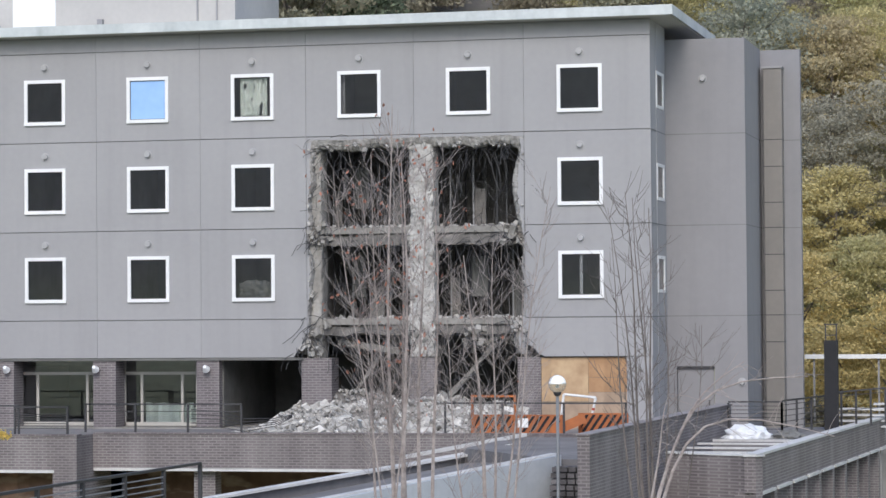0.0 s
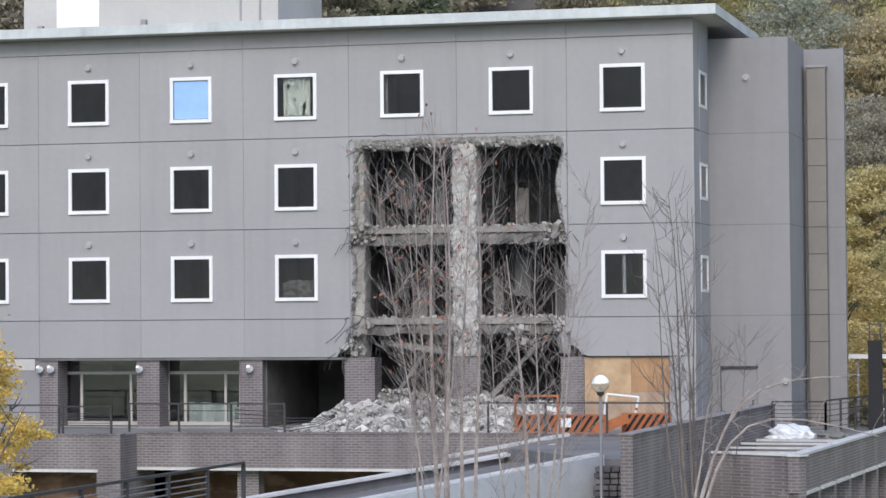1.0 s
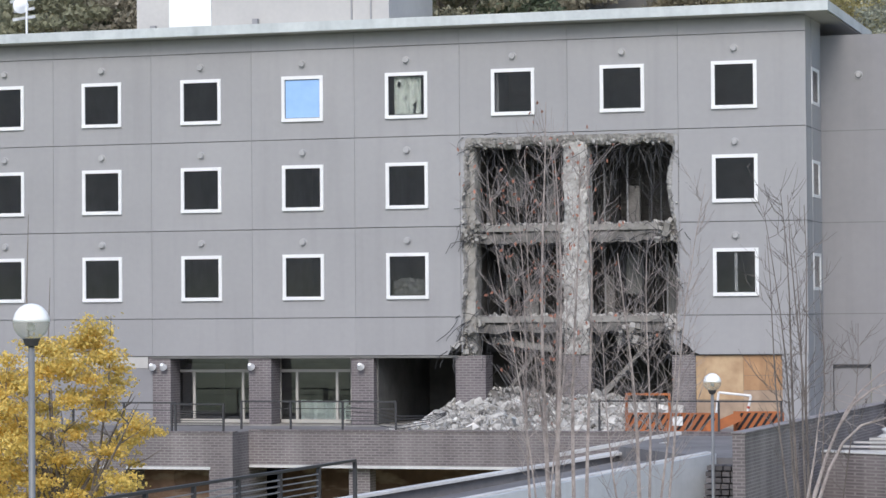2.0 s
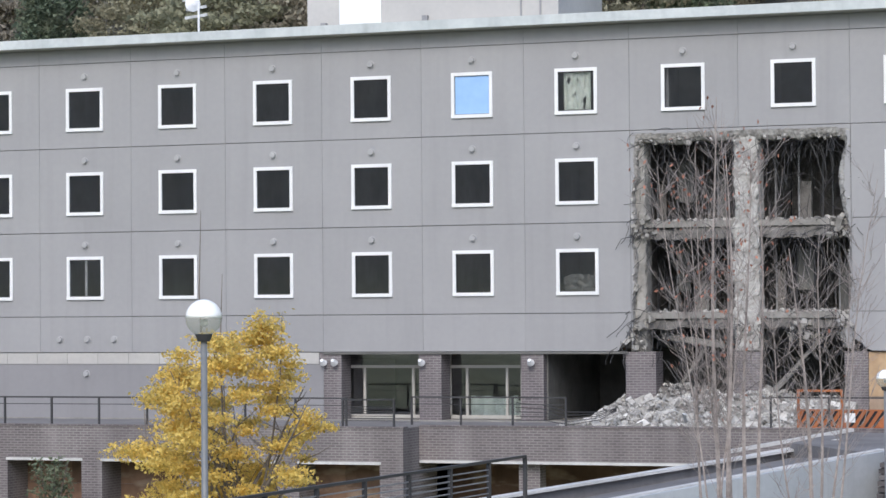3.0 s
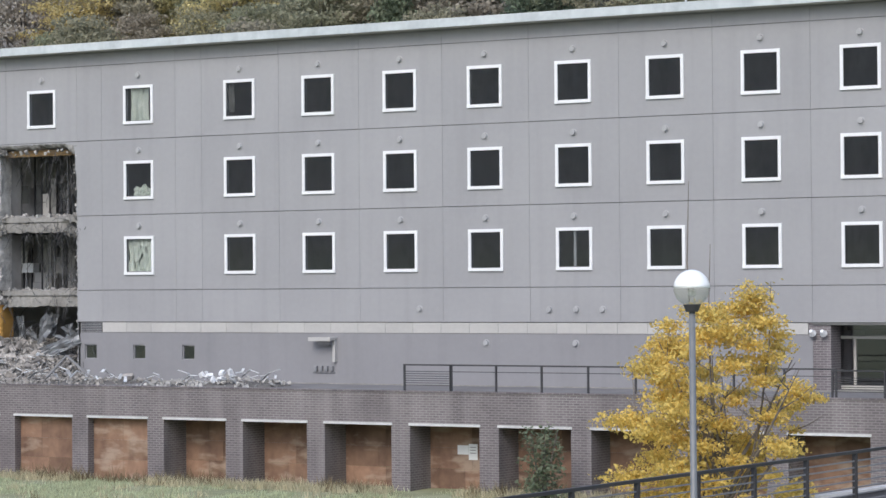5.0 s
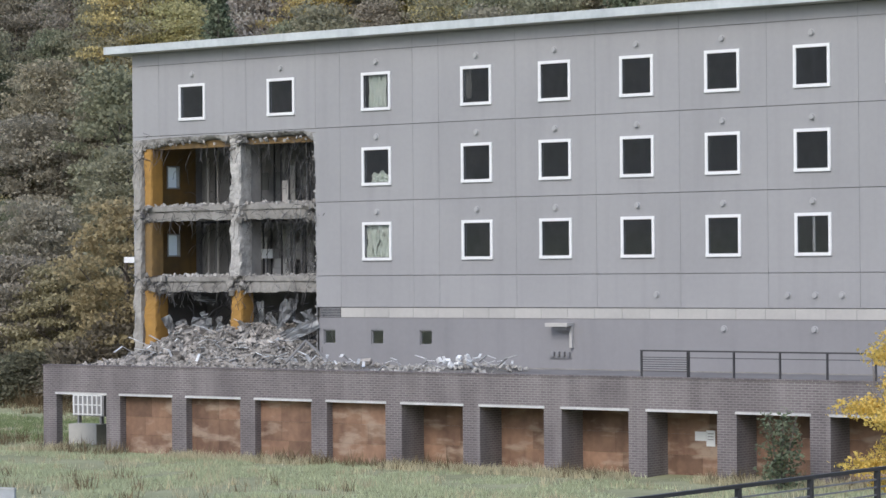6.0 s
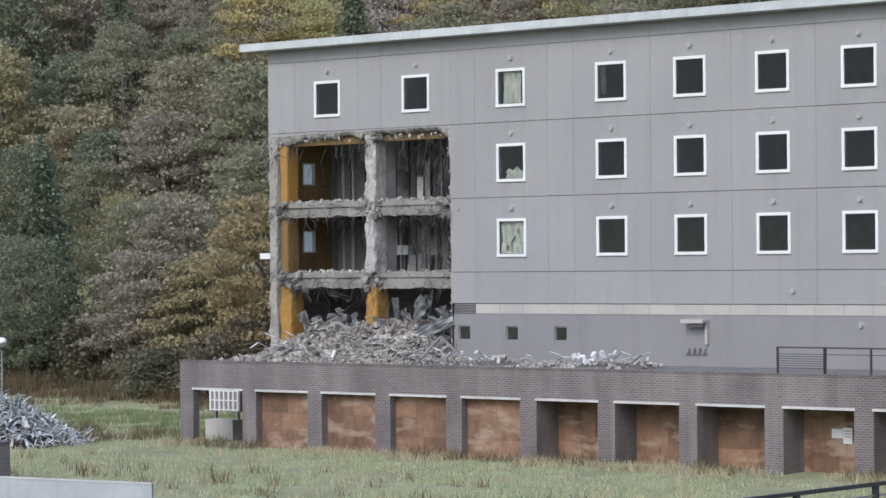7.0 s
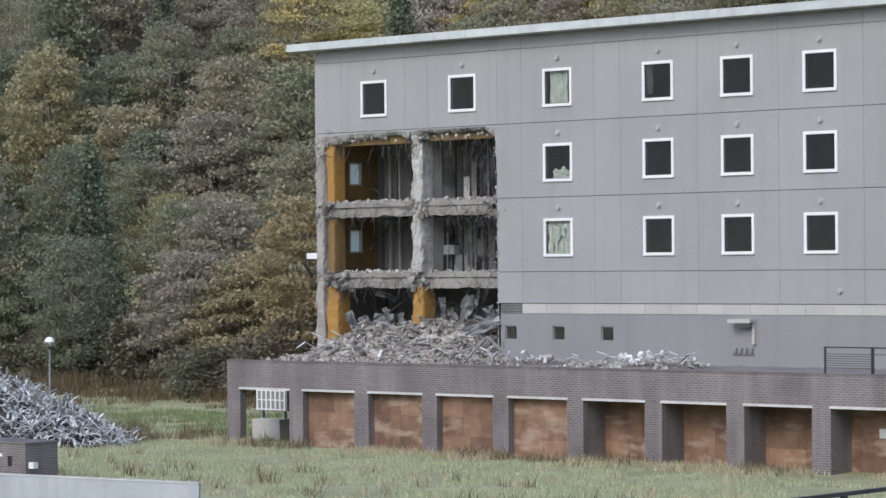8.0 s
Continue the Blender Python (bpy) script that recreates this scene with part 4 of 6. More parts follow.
def opening(x0, x1, top, bottom, seed, head, left, right):
    """The torn outline of a demolished bay; head, left and right give the width of wall still standing along each side."""
    rng = random.Random(seed)
    o = thing("broken_opening", "ragged torn edge of concrete round the demolished bay", "rubble", (0, 0, 0))
    sides = [("head", ((x0, top), (x1, top)), (0, -1), head, 0.75), ("jamb", ((x1, bottom), (x1, top)), (-1, 0), right, 0.5)]
    if left:
        sides.append(("jamb", ((x0, bottom), (x0, top)), (1, 0), left, 0.5))
    for name, line, out, profile, spall in sides:
        keep, torn = bmesh.new(), bmesh.new()
        ragged(keep, torn, line, out, profile, rng, spall=spall, y0=0.004 if name == "head" else 0.012)
        part("torn_" + name, torn, M_TORN, o, "pale crumbled concrete")
        part("painted_" + name, keep, M_PAINT, o, "grey painted remnant")
    bm = bmesh.new()
    rubble_along(bm, [(x0 + 0.1, top - 0.36), (x1 - 0.1, top - 0.36)], 0.15, 0.3, rng)
    rubble_along(bm, [(x1 - 0.1, top - 0.3), (x1 - 0.05, bottom)], 0.13, 0.3, rng)
    if left:
        rubble_along(bm, [(x0 + 0.14, top - 0.3), (x0 + 0.08, bottom)], 0.14, 0.3, rng)
    tagged(part("debris", bm, M_CHIP, o), kind="stuff")
    bm = bmesh.new()
    rods(bm, 50, x0 + 0.2, x1 - 0.2, top - 0.5, top - 0.3, 0.0, 0.5, rng, 0.9, 0.018)
    rods(bm, 60, x1 - 0.6, x1 - 0.05, bottom, top, 0.0, 0.6, rng, 0.7, 0.018)
    if left:
        rods(bm, 30, x0 + 0.05, x0 + 0.5, bottom, top, 0.0, 0.5, rng, 0.6, 0.018)
    tagged(part("rebar", bm, M_STEEL, o), kind="stuff")
    return o


def broken_joint(x, z, w, h, seed, material=None):
    """Crushed concrete where a beam met a column, with rods sticking out."""
    rng = random.Random(seed)
    o = thing("broken_joint", "crushed concrete joint of beam and column with bent rods", "rubble", (x, 0.2, z), "crushed joints of the frame")
    bm = bmesh.new()
    for i in range(26):
        chunk(bm, (rng.uniform(-w, w) * 0.5, rng.uniform(-0.2, 0.35), rng.uniform(-h, h) * 0.5), rng.uniform(0.14, 0.36), rng)
    tagged(part("crushed_core", bm, material or M_CONC, o), kind="stuff")
    bm = bmesh.new()
    rods(bm, 16, -w * 0.6, w * 0.6, -h * 0.6, h * 0.5, -0.3, 0.2, rng, 0.8, 0.022)
    tagged(part("rebar", bm, M_STEEL, o), kind="stuff")


def torn_beam(x0, x1, z, seed, depth=0.5, material=None, y=0.1, rough=0.06):
    """Edge of a floor: a concrete beam with a broken upper lip, spalled face and lumps on it."""
    rng = random.Random(seed)
    b = thing("floor_edge", "cracked concrete floor edge beam with crumbled lumps", "beam", (0, 0, 0))
    bm = bmesh.new()
    n = int((x1 - x0) / 0.14)
    prev = None
    for i in range(n + 1):
        x = x0 + (x1 - x0) * i / n
        j = lambda a: rng.uniform(-a, a)
        bite = max(0.0, noise.noise(Vector((x * 0.7, seed, z)))) * 0.35
        top = z - bite * 0.5 + j(rough)
        ring = [bm.verts.new((x, y + j(.03), z - depth + max(0, noise.noise(Vector((x * 0.9, z, seed)))) * 0.15 + j(rough * 0.4))), bm.verts.new((x, y + bite * 0.3 + j(.03), z - depth * 0.45)), bm.verts.new((x, y + 0.04 + bite * 0.8 + j(.05), top - 0.05)), bm.verts.new((x, y + 0.25 + j(.08), top + 0.06)), bm.verts.new((x, y + 0.5, z + 0.03)), bm.verts.new((x, y + 0.45, z - depth + j(.02)))]
        if prev:
            for q in range(6):
                r = (q + 1) % 6
                bm.faces.new((prev[q], prev[r], ring[r], ring[q]))
        prev = ring
    part("beam", bm, material or M_CONC, b)
    bm = bmesh.new()
    for i in range(int((x1 - x0) * 16)):
        s = rng.uniform(0.06, 0.26)
        chunk(bm, (rng.uniform(x0, x1), rng.uniform(y, 1.2), z + s * 0.2), s, rng)
    tagged(part("debris", bm, M_CHIP, b), kind="stuff")
    bm = bmesh.new()
    rods(bm, int((x1 - x0) * 9), x0, x1, z - depth, z - 0.05, y - 0.15, y + 0.2, rng, 0.8, 0.018)
    tagged(part("rebar", bm, M_STEEL, b), kind="stuff")


def rough_column(name, label, x0, x1, y0, y1, z0, z1, material, seed, amp=0.05):
    rng = random.Random(seed)
    c = thing(name, label, "column", ((x0 + x1) / 2, (y0 + y1) / 2, z0))
    bm = bmesh.new()
    n = max(2, int((z1 - z0) / 0.09))
    w, d = (x1 - x0) / 2, (y1 - y0) / 2
    prev = None
    outline = ((-1, -0.8), (-0.85, -1), (-0.4, -1), (0.1, -1), (0.5, -1), (0.85, -1), (1, -0.8), (1, -0.2), (1, 1), (-1, 1), (-1, -0.2))
    m = len(outline)
    for i in range(n + 1):
        z = (z1 - z0) * i / n
        ring = []
        for q, (sx, sy) in enumerate(outline):
            chip = noise.noise(Vector((z * 1.3, seed + sx * 1.5, sy * 1.5))) * 1.2 + noise.noise(Vector((z * 5, seed + sx * 4, sy * 4))) * 0.7
            edge = 1.6 if q in (0, 1, 5, 6) else 0.5
            k = 1 + amp * edge * (chip - 0.25) / max(w, d)
            ring.append(bm.verts.new((sx * w * k, sy * d * k + rng.uniform(-.01, .01), z)))
        if prev:
            for q in range(m):
                r = (q + 1) % m
                bm.faces.new((prev[q], prev[r], ring[r], ring[q]))
        prev = ring
    bm.faces.new(prev)
    part("shaft", bm, material, c)
    return c


# eastern opening
M_PALEC = surface("pale_stripped_concrete", (0.56, 0.55, 0.53), (0.27, 0.26, 0.245), 11, 3.0, 0.9, 0.9, depth=0.05)
EX0, EX1 = -9.17, -1.85
opening(EX0, EX1, 12.97, SOFFIT + 0.1, 21, [(0, 0.6), (0.06, 0.42), (0.5, 0.36), (0.93, 0.34), (1, 0.7)],
        [(0, 0.02), (0.2, 0.04), (0.35, 0.18), (0.5, 0.06), (0.8, 0.2), (1, 0.32)], [(0, 0.3), (0.08, 0.3), (0.18, 0.04), (0.5, 0.03), (0.58, 0.12), (0.68, 0.38), (0.95, 0.3), (1, 0.42)])
# Dirty concrete; the extra darkness stands in for shade in bay and rubble.
M_DIRTSHADE = surface("dirty_shade_dark_concrete", (0.22, 0.21, 0.2), (0.10, 0.095, 0.09), 7, 1.2, 0.9, 0.9, depth=0.05)
torn_beam(EX0 + 0.3, EX1 - 0.1, 9.93, 22, 0.55, M_DIRTSHADE, 0.3, 0.1)
torn_beam(EX0 + 0.3, EX1 - 0.1, 6.94, 23, 0.5, M_DIRTSHADE, 0.3, 0.1)
for x, z, k in ((-8.85, 9.75, 1), (-8.9, 6.7, 2), (-5.3, 6.55, 3), (-2.2, 9.7, 4), (-2.05, 6.6, 5), (-9.15, 6.0, 6), (-3.6, 6.4, 7)):
    broken_joint(x, z, 0.75, 0.7, 300 + k, M_CHIP if k in (3, 5, 6) else M_CONC)
rough_column("column", "stripped concrete column with chipped faces", -5.76, -4.88, 0.1, 0.8, SOFFIT + 0.02, 12.9, M_PALEC, 24, 0.075)
rough_column("column", "stripped concrete jamb", -9.16, -8.72, 0.24, 0.9, 3.4, 12.9, M_CONC, 25)
rng = random.Random(31)


def strip_wall(x0, x1, y, z0, z1, seed, board=None):
    """Bare partition studs with scraps of board and hanging cable."""
    r = random.Random(seed)
    s = thing("stud_wall", "stripped metal partition studs with scraps of board", "partition", (0, 0, 0))
    x = x0
    while x < x1:
        part("stud", boxes((x, x + 0.05, y, y + 0.06, z0, z1 - 0.055)), M_GREYMETAL if r.random() < 0.6 else M_STEEL, s)
        if r.random() < 0.4:
            low = z0 + r.choice((0.0, 0.0, 0.7))
            part("board", boxes((x, x + r.uniform(0.25, 0.6), y + 0.065, y + 0.08, low, low + r.uniform(0.5, 1.7))), r.choice((board, board, M_DUSTSHADE) if board else (M_DUSTSHADE, M_DUSTSHADE, M_BAND)), s)
        x += r.uniform(0.35, 1.0)
    part("track", boxes((x0, x1, y, y + 0.06, z1 - 0.05, z1 - 0.01)), M_GREYMETAL, s)
    bm = bmesh.new()
    rods(bm, 30, x0, x1, z1 - 0.3, z1, y - 1.2, y, r, 1.8, 0.02, 1.2)
    part("cable", bm, M_STEEL, s)


# Boards and room walls carry the shade of the depth in their colour.
for z0, z1 in ((9.98, 12.75), (6.99, 9.45)):
    strip_wall(-8.9, -5.9, 2.2, z0, z1, int(z0), M_DIRTSHADE)
    strip_wall(-4.7, -2.2, 1.6, z0, z1, int(z0) + 3, M_DIRTSHADE)
    strip_wall(-8.9, -2.2, 3.6, z0, z1, int(z0) + 7, M_DIRTSHADE)
    setting("wall_back_room", boxes((-9.0, -2.0, 4.2, 4.3, z0, z1)), M_DIRTSHADE, "dusty back wall of the torn rooms, darkened for shade", "wall")
    setting("wall_room", boxes((-9.15, -9.03, 0.8, 5.88, z0, z1), (-5.4, -5.28, 0.9, 3.0, z0, z1)), M_DIRTSHADE, "grey plastered partition still standing in the torn bay", "wall")
bits = bmesh.new()
rods(bits, 90, -8.8, -2.2, 7.0, 12.7, 0.2, 2.0, rng, 1.5, 0.02, 0.6)
rods(bits, 70, -8.6, -2.2, 4.4, 6.6, 0.0, 1.8, rng, 1.6, 0.024, 0.7)
tagged(part("hanging_cables", bits, M_STEEL), "tangle of cables and bent rods in the torn bay", "cables", kind="stuff")
# fallen slabs in the ground floor of the eastern opening
for a, b, w, h in (((-4.7, 0.6, 4.2), (-3.0, 0.9, 6.2), 0.5, 0.12), ((-4.6, 0.2, 4.3), (-3.6, 1.2, 5.5), 0.25, 0.1), ((-3.8, 0.8, 5.9), (-2.4, 0.9, 6.6), 0.6, 0.14), ((-8.3, 0.9, 6.2), (-6.2, 0.9, 5.9), 0.5, 0.2), ((-7.8, 1.0, 4.6), (-6.6, 1.4, 6.4), 0.2, 0.1)):
    bm = bmesh.new()
    beam(bm, a, b, w, h)
    tagged(part("fallen_slab", bm, M_CONC), "fallen broken concrete slab leaning in the bay", "slab")

# western opening
# Added sheet material that stands in for pale daylight in the end windows.
M_DAYSHEET = leaf_material("translucent_sheet", [(0.0, (0.9, 0.92, 0.92)), (1.0, (0.9, 0.92, 0.92))], 0.02, (0.85, 0.87, 0.87))
M_DAYSHEET.node_tree.nodes["Mix Shader"].inputs[0].default_value = 0.85
WX0, WX1 = WEST, -52.09
opening(WX0, WX1, 12.97, TERRACE + 0.3, 41, [(0, 0.62), (0.06, 0.5), (0.2, 0.3), (0.45, 0.2), (0.52, 0.4), (0.58, 0.2), (0.93, 0.16), (1, 0.6)], None, [(0, 0.05), (0.5, 0.05), (0.9, 0.12), (1, 0.3)])
head = thing("lintel_beam", "dull ochre beam exposed under the torn wall head", "beam", (-57.1, 0.36, 12.42))
part("beam", boxes((-4.6, 0.3, 0.0, 0.3, 0.0, 0.3), (0.9, 4.7, 0.0, 0.3, 0.05, 0.3)), M_OCHREDULL, head)
for x, z, k in ((-61.75, 9.7, 1), (-61.8, 6.75, 2), (-56.5, 9.7, 3), (-56.55, 6.6, 4), (-56.5, 12.55, 5), (-61.9, 12.3, 6), (-52.4, 9.6, 7), (-60.9, 6.6, 8)):
    broken_joint(x, z, 0.9 if k != 6 else 0.5, 0.75, 400 + k)
torn_beam(WX0 + 0.3, WX1 - 0.05, 9.97, 42, 0.62, None, 0.3)
torn_beam(WX0 + 0.3, WX1 - 0.05, 6.98, 43, 0.66, None, 0.3)
rough_column("column", "stripped concrete column between two rooms", -56.85, -56.25, 0.1, 0.85, 6.99, 12.9, M_PALEC, 44, 0.05)
rough_column("column", "ochre painted column with broken edges", -56.85, -56.2, 0.1, 0.85, TERRACE, 6.4, M_OCHRE, 45, 0.035)
rough_column("column", "concrete corner column with a broken outer face", -62.18, -61.75, 0.0, 0.6, TERRACE, 12.8, M_CONC, 46, 0.05)
rough_column("column", "ochre painted corner column", -61.74, -61.05, 0.15, 0.9, TERRACE, 6.4, M_OCHRE, 47, 0.03)
for z0, z1 in ((9.98, 12.75), (6.99, 9.3)):
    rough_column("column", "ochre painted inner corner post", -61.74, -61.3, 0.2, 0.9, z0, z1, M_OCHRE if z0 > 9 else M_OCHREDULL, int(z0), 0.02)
    setting("wall_room", boxes((-56.45, -56.3, 0.87, 1.5, z0, z1), (-61.9, -52.2, 4.1, 4.22, z0, z1), (-52.2, -52.1, 0.4, 4.1, z0, z1)), M_DARKIN, "grey plastered partition still standing in the torn bay", "wall")
    strip_wall(-60.6, -55.0, 3.5, z0, z1, int(z0) + 11)
    strip_wall(-55.9, -52.3, 2.3, z0, z1, int(z0) + 13)
    dr = thing("door", "pale flush door still standing in the torn room", "door", (-56.85, 3.98, z0), kind="structure")
    lf = part("leaf", boxes((-0.4, 0.4, 0, 0.04, 0, 2.0)), M_BAND, dr)
    part("handle", boxes((0.28, 0.34, -0.05, 0, 0.95, 1.0)), M_STEEL, lf)
for z in (8.35, 11.3):
    w = thing("window", "end wall window with pale light behind it", "window", (WEST + 0.1, 2.26, z), kind="structure")
    part("frame", boxes((-0.02, 0.2, -0.41, 0.41, 0.44, 0.5), (-0.02, 0.2, -0.41, 0.41, -0.5, -0.44), (-0.02, 0.2, -0.41, -0.35, -0.44, 0.44), (-0.02, 0.2, 0.35, 0.41, -0.44, 0.44)), M_BAND, w)
    # Sheet added to carry the daylight; no blind hangs here.
    part("blind", boxes((0.04, 0.043, -0.35, 0.35, -0.44, 0.44)), M_DAYSHEET, w, "added translucent sheet for the pale daylight")
    pipe = thing("pipe", "thin white pipe standing in the torn room", "pipe", (-60.9, 3.4, z - 1.36))
    for x, h in ((0.0, 2.2), (0.55, 2.5), (4.6, 2.45)):
        part("tube", boxes((x - 0.04, x + 0.04, -0.04, 0.04, 0.0, h)), M_BAND, pipe)
cb = thing("cabinet", "pale wall cabinet standing in the torn room", "cabinet", (-57.1, 3.3, 6.99))
part("body", boxes((-0.1, 0.8, 0, 0.35, 0.0, 0.32), (0.0, 0.7, 0.0, 0.35, 0.34, 0.74)), M_BAND, cb)
part("upper_box", boxes((-0.6, 0.0, -0.1, 0.3, 0.75, 1.15)), M_WHITE, cb, "small white wall box")
part("stand", boxes((-0.5, -0.42, 0.0, 0.08, 0.0, 0.75)), M_GREYMETAL, cb)
bits = bmesh.new()
rng = random.Random(51)
rods(bits, 110, -54.6, -52.3, 7.2, 12.6, 0.2, 2.0, rng, 0.9, 0.022, 0.8)
rods(bits, 34, -60.8, -57.0, 8.2, 12.6, 0.3, 2.5, rng, 0.8, 0.018, 1.0)
rods(bits, 60, -60.8, -52.4, 4.4, 6.4, 0.0, 1.8, rng, 1.6, 0.024, 0.8)
tagged(part("hanging_cables", bits, M_STEEL), "tangle of cables and bent rods in the torn bay", "cables", kind="stuff")
setting("wall_inner_ground_floor", boxes((WEST + 0.25, -52.0, 4.4, 4.6, TERRACE - 0.02, 6.7), (-52.2, -52.0, 0.3, 4.4, TERRACE - 0.02, 6.7)), M_DARKIN, "dim ground floor room wall", "wall")
panel_ob = thing("bracket_sign", "small pale box on the end wall", "box", (WEST - 0.2, 0.3, 7.6))
part("body", boxes((-0.5, 0.2, -0.15, 0.15, 0.0, 0.25)), M_WHITE, panel_ob)

# torn sheets and boards hanging in the ground floor of the western opening
rng = random.Random(55)
for x, y, z, w, h in ((-60.0, 0.6, 4.9, 0.5, 0.5), (-58.6, 0.5, 5.3, 0.7, 0.35), (-57.7, 0.4, 5.0, 0.4, 0.6), (-54.9, 0.6, 5.0, 0.35, 1.1), (-54.0, 0.7, 5.6, 0.4, 0.9), (-53.2, 0.2, 4.9, 0.9, 0.45), (-52.6, 0.1, 5.2, 0.5, 0.8), (-55.6, 0.7, 5.2, 0.3, 1.5), (-59.2, 1.2, 6.0, 0.9, 0.3), (-52.75, -0.3, 4.75, 1.7, 0.5), (-54.1, 0.3, 5.3, 0.55, 1.5), (-60.3, 0.2, 4.9, 0.4, 0.9), (-58.4, 0.1, 5.0, 0.9, 0.5)):
    bm = bmesh.new()
    g = [[bm.verts.new((w * (i / 5 - 0.5), rng.uniform(-.12, .12), h * (j / 5 - 0.5))) for i in range(6)] for j in range(6)]
    for j in range(5):
        for i in range(5):
            bm.faces.new((g[j][i], g[j][i + 1], g[j + 1][i + 1], g[j + 1][i]))
    bmesh.ops.solidify(bm, geom=bm.faces[:], thickness=0.012)
    o = tagged(part("torn_sheet", bm, M_SCRAP), "crumpled pale metal sheet hanging in the torn bay", "sheet", "torn sheets")
    o.matrix_basis = pose(x, y, z, rng.uniform(-20, 20), rng.uniform(-35, 35), rng.uniform(-30, 30))

# ---------------------------------------------------------------- rubble heaps


def heap(label, x0, x1, y0, y1, top, crest, seed, lumps, big, sharp=1.0, base=TERRACE - 0.06, stone=None, grit=None, slab=1.0):
    """A mound of lumps between x0 and x1 that falls from its crest line to y0."""
    rng = random.Random(seed)
    ns = rng.uniform(0, 40)

    def height(x, y):
        k = max(0, min(1, (x - x0) / (x1 - x0)))
        edge = min(1, 5 * k, 5 * (1 - k))
        f = (y - y0) / (crest - y0) if y < crest else 1 - 0.3 * (y - crest) / (y1 - crest)
        f = max(0, min(1, f))
        return base + top * edge ** 0.7 * f ** sharp * (0.78 + 0.45 * noise.noise(Vector((x * 0.7, y * 0.7, ns)))) + 0.06 * noise.noise(Vector((x * 3, y * 3, ns)))
    h = thing("rubble_heap", label, "rubble", (0, 0, 0), kind="")
    bm = bmesh.new()
    nx, ny = int((x1 - x0) / 0.25), int((y1 - y0) / 0.25)
    grid = [[bm.verts.new((x0 + (x1 - x0) * i / nx, y0 + (y1 - y0) * j / ny, height(x0 + (x1 - x0) * i / nx, y0 + (y1 - y0) * j / ny) - 0.08)) for i in range(nx + 1)] for j in range(ny + 1)]
    for j in range(ny):
        for i in range(nx):
            bm.faces.new((grid[j][i], grid[j][i + 1], grid[j + 1][i + 1], grid[j + 1][i]))
    # Dark mound colour paints the shade in gaps between the lumps.
    part("mound", bm, M_DIRTSHADE, h, "dust and grit, darkened to shade the gaps")
    bm = bmesh.new()
    for i in range(lumps):
        x, y = rng.uniform(x0, x1), rng.uniform(y0, y1)
        s = 0.05 + 0.2 * rng.random() ** 2
        chunk(bm, (x, y, height(x, y) + s * 0.05), s, rng)
    tagged(part("debris", bm, grit or M_CHIP, h), kind="stuff")
    shapes = []
    for i in range(9):
        b = bmesh.new()
        chunk(b, (0, 0, 0), 1.0, rng)
        shapes.append(mesh_of("lump", b, stone or M_CHIPV))
    for i in range(big):
        x, y = rng.uniform(x0 + 0.2, x1 - 0.2), rng.uniform(y0 + 0.1, crest + 0.4)
        s = 0.13 + 0.34 * rng.random() ** 2.2
        o = part("lump", rng.choice(shapes), None, h)
        o.matrix_basis = pose(x, y, height(x, y) + s * 0.12, rng.uniform(-40, 40), rng.uniform(-40, 40), rng.uniform(0, 360)) @ Matrix.Diagonal((s * 1.25 * slab, s, s / slab, 1))
    return h, height, rng


def scraps(h, height, rng, n, x0, x1, y0, y1, length, name="metal_strip"):
    """Bent pale metal strips lying on a heap."""
    for i in range(n):
        x, y = rng.uniform(x0, x1), rng.uniform(y0, y1)
        a, l = rng.uniform(0, 6.28), length * rng.uniform(0.5, 1.2)
        z = height(x, y) + 0.12
        bm = bmesh.new()
        p = Vector((x, y, z))
        q = p + Vector((math.cos(a) * l * 0.5, math.sin(a) * l * 0.3, rng.uniform(-0.05, 0.3)))
        beam(bm, p, q, rng.uniform(0.05, 0.16), 0.015)
        beam(bm, q, q + Vector((math.cos(a + .5) * l * 0.5, math.sin(a + .5) * l * 0.3, rng.uniform(-0.3, 0.2))), rng.uniform(0.05, 0.14), 0.015)
        part(name, bm, M_SCRAP, h, "bent pale metal strip")


M_CHIPV = surface("broken_concrete_lump", (0.62, 0.605, 0.58), (0.32, 0.31, 0.29), 9, 2.0, 0.9, 0.9, vary=0.35, depth=0.05)
M_BROWNCHIP = surface("dusty_brown_concrete_lump", (0.44, 0.41, 0.38), (0.19, 0.175, 0.16), 9, 2.0, 0.9, 0.9, vary=0.4, depth=0.05)
M_BROWNGRIT = surface("dusty_brown_concrete", (0.40, 0.38, 0.355), (0.19, 0.18, 0.165), 9, 2.0, 0.9, 0.9, island=0.4, depth=0.05)
h, hf, r = heap("heap of pale broken concrete on the terrace before the torn bay", -10.6, -0.9, -4.5, 2.4, 1.25, 0.5, 61, 5600, 295, 1.1, slab=1.15)
scraps(h, hf, r, 10, -9, -1, -4, 0, 1.0)
h, hf, r = heap("large heap of broken concrete and bent metal on the terrace", -61.3, -51.6, -4.2, 2.4, 1.95, 0.6, 62, 6500, 298, 1.3, stone=M_BROWNCHIP, grit=M_BROWNGRIT, slab=1.45)
scraps(h, hf, r, 44, -61, -52, -4.0, 0.5, 1.2)
h, hf, r = heap("low pile of dark debris and bent frames by the wall", -51.5, -47.4, -4.6, -0.4, 0.2, -2.2, 63, 220, 3, 0.8, stone=M_BROWNCHIP, grit=M_BROWNGRIT)
scraps(h, hf, r, 16, -51.2, -47.6, -4.2, -1.0, 1.1)
fr = thing("bent_tripod", "triangular bent metal tripod standing on debris", "tripod", (-50.0, -3.4, TERRACE))
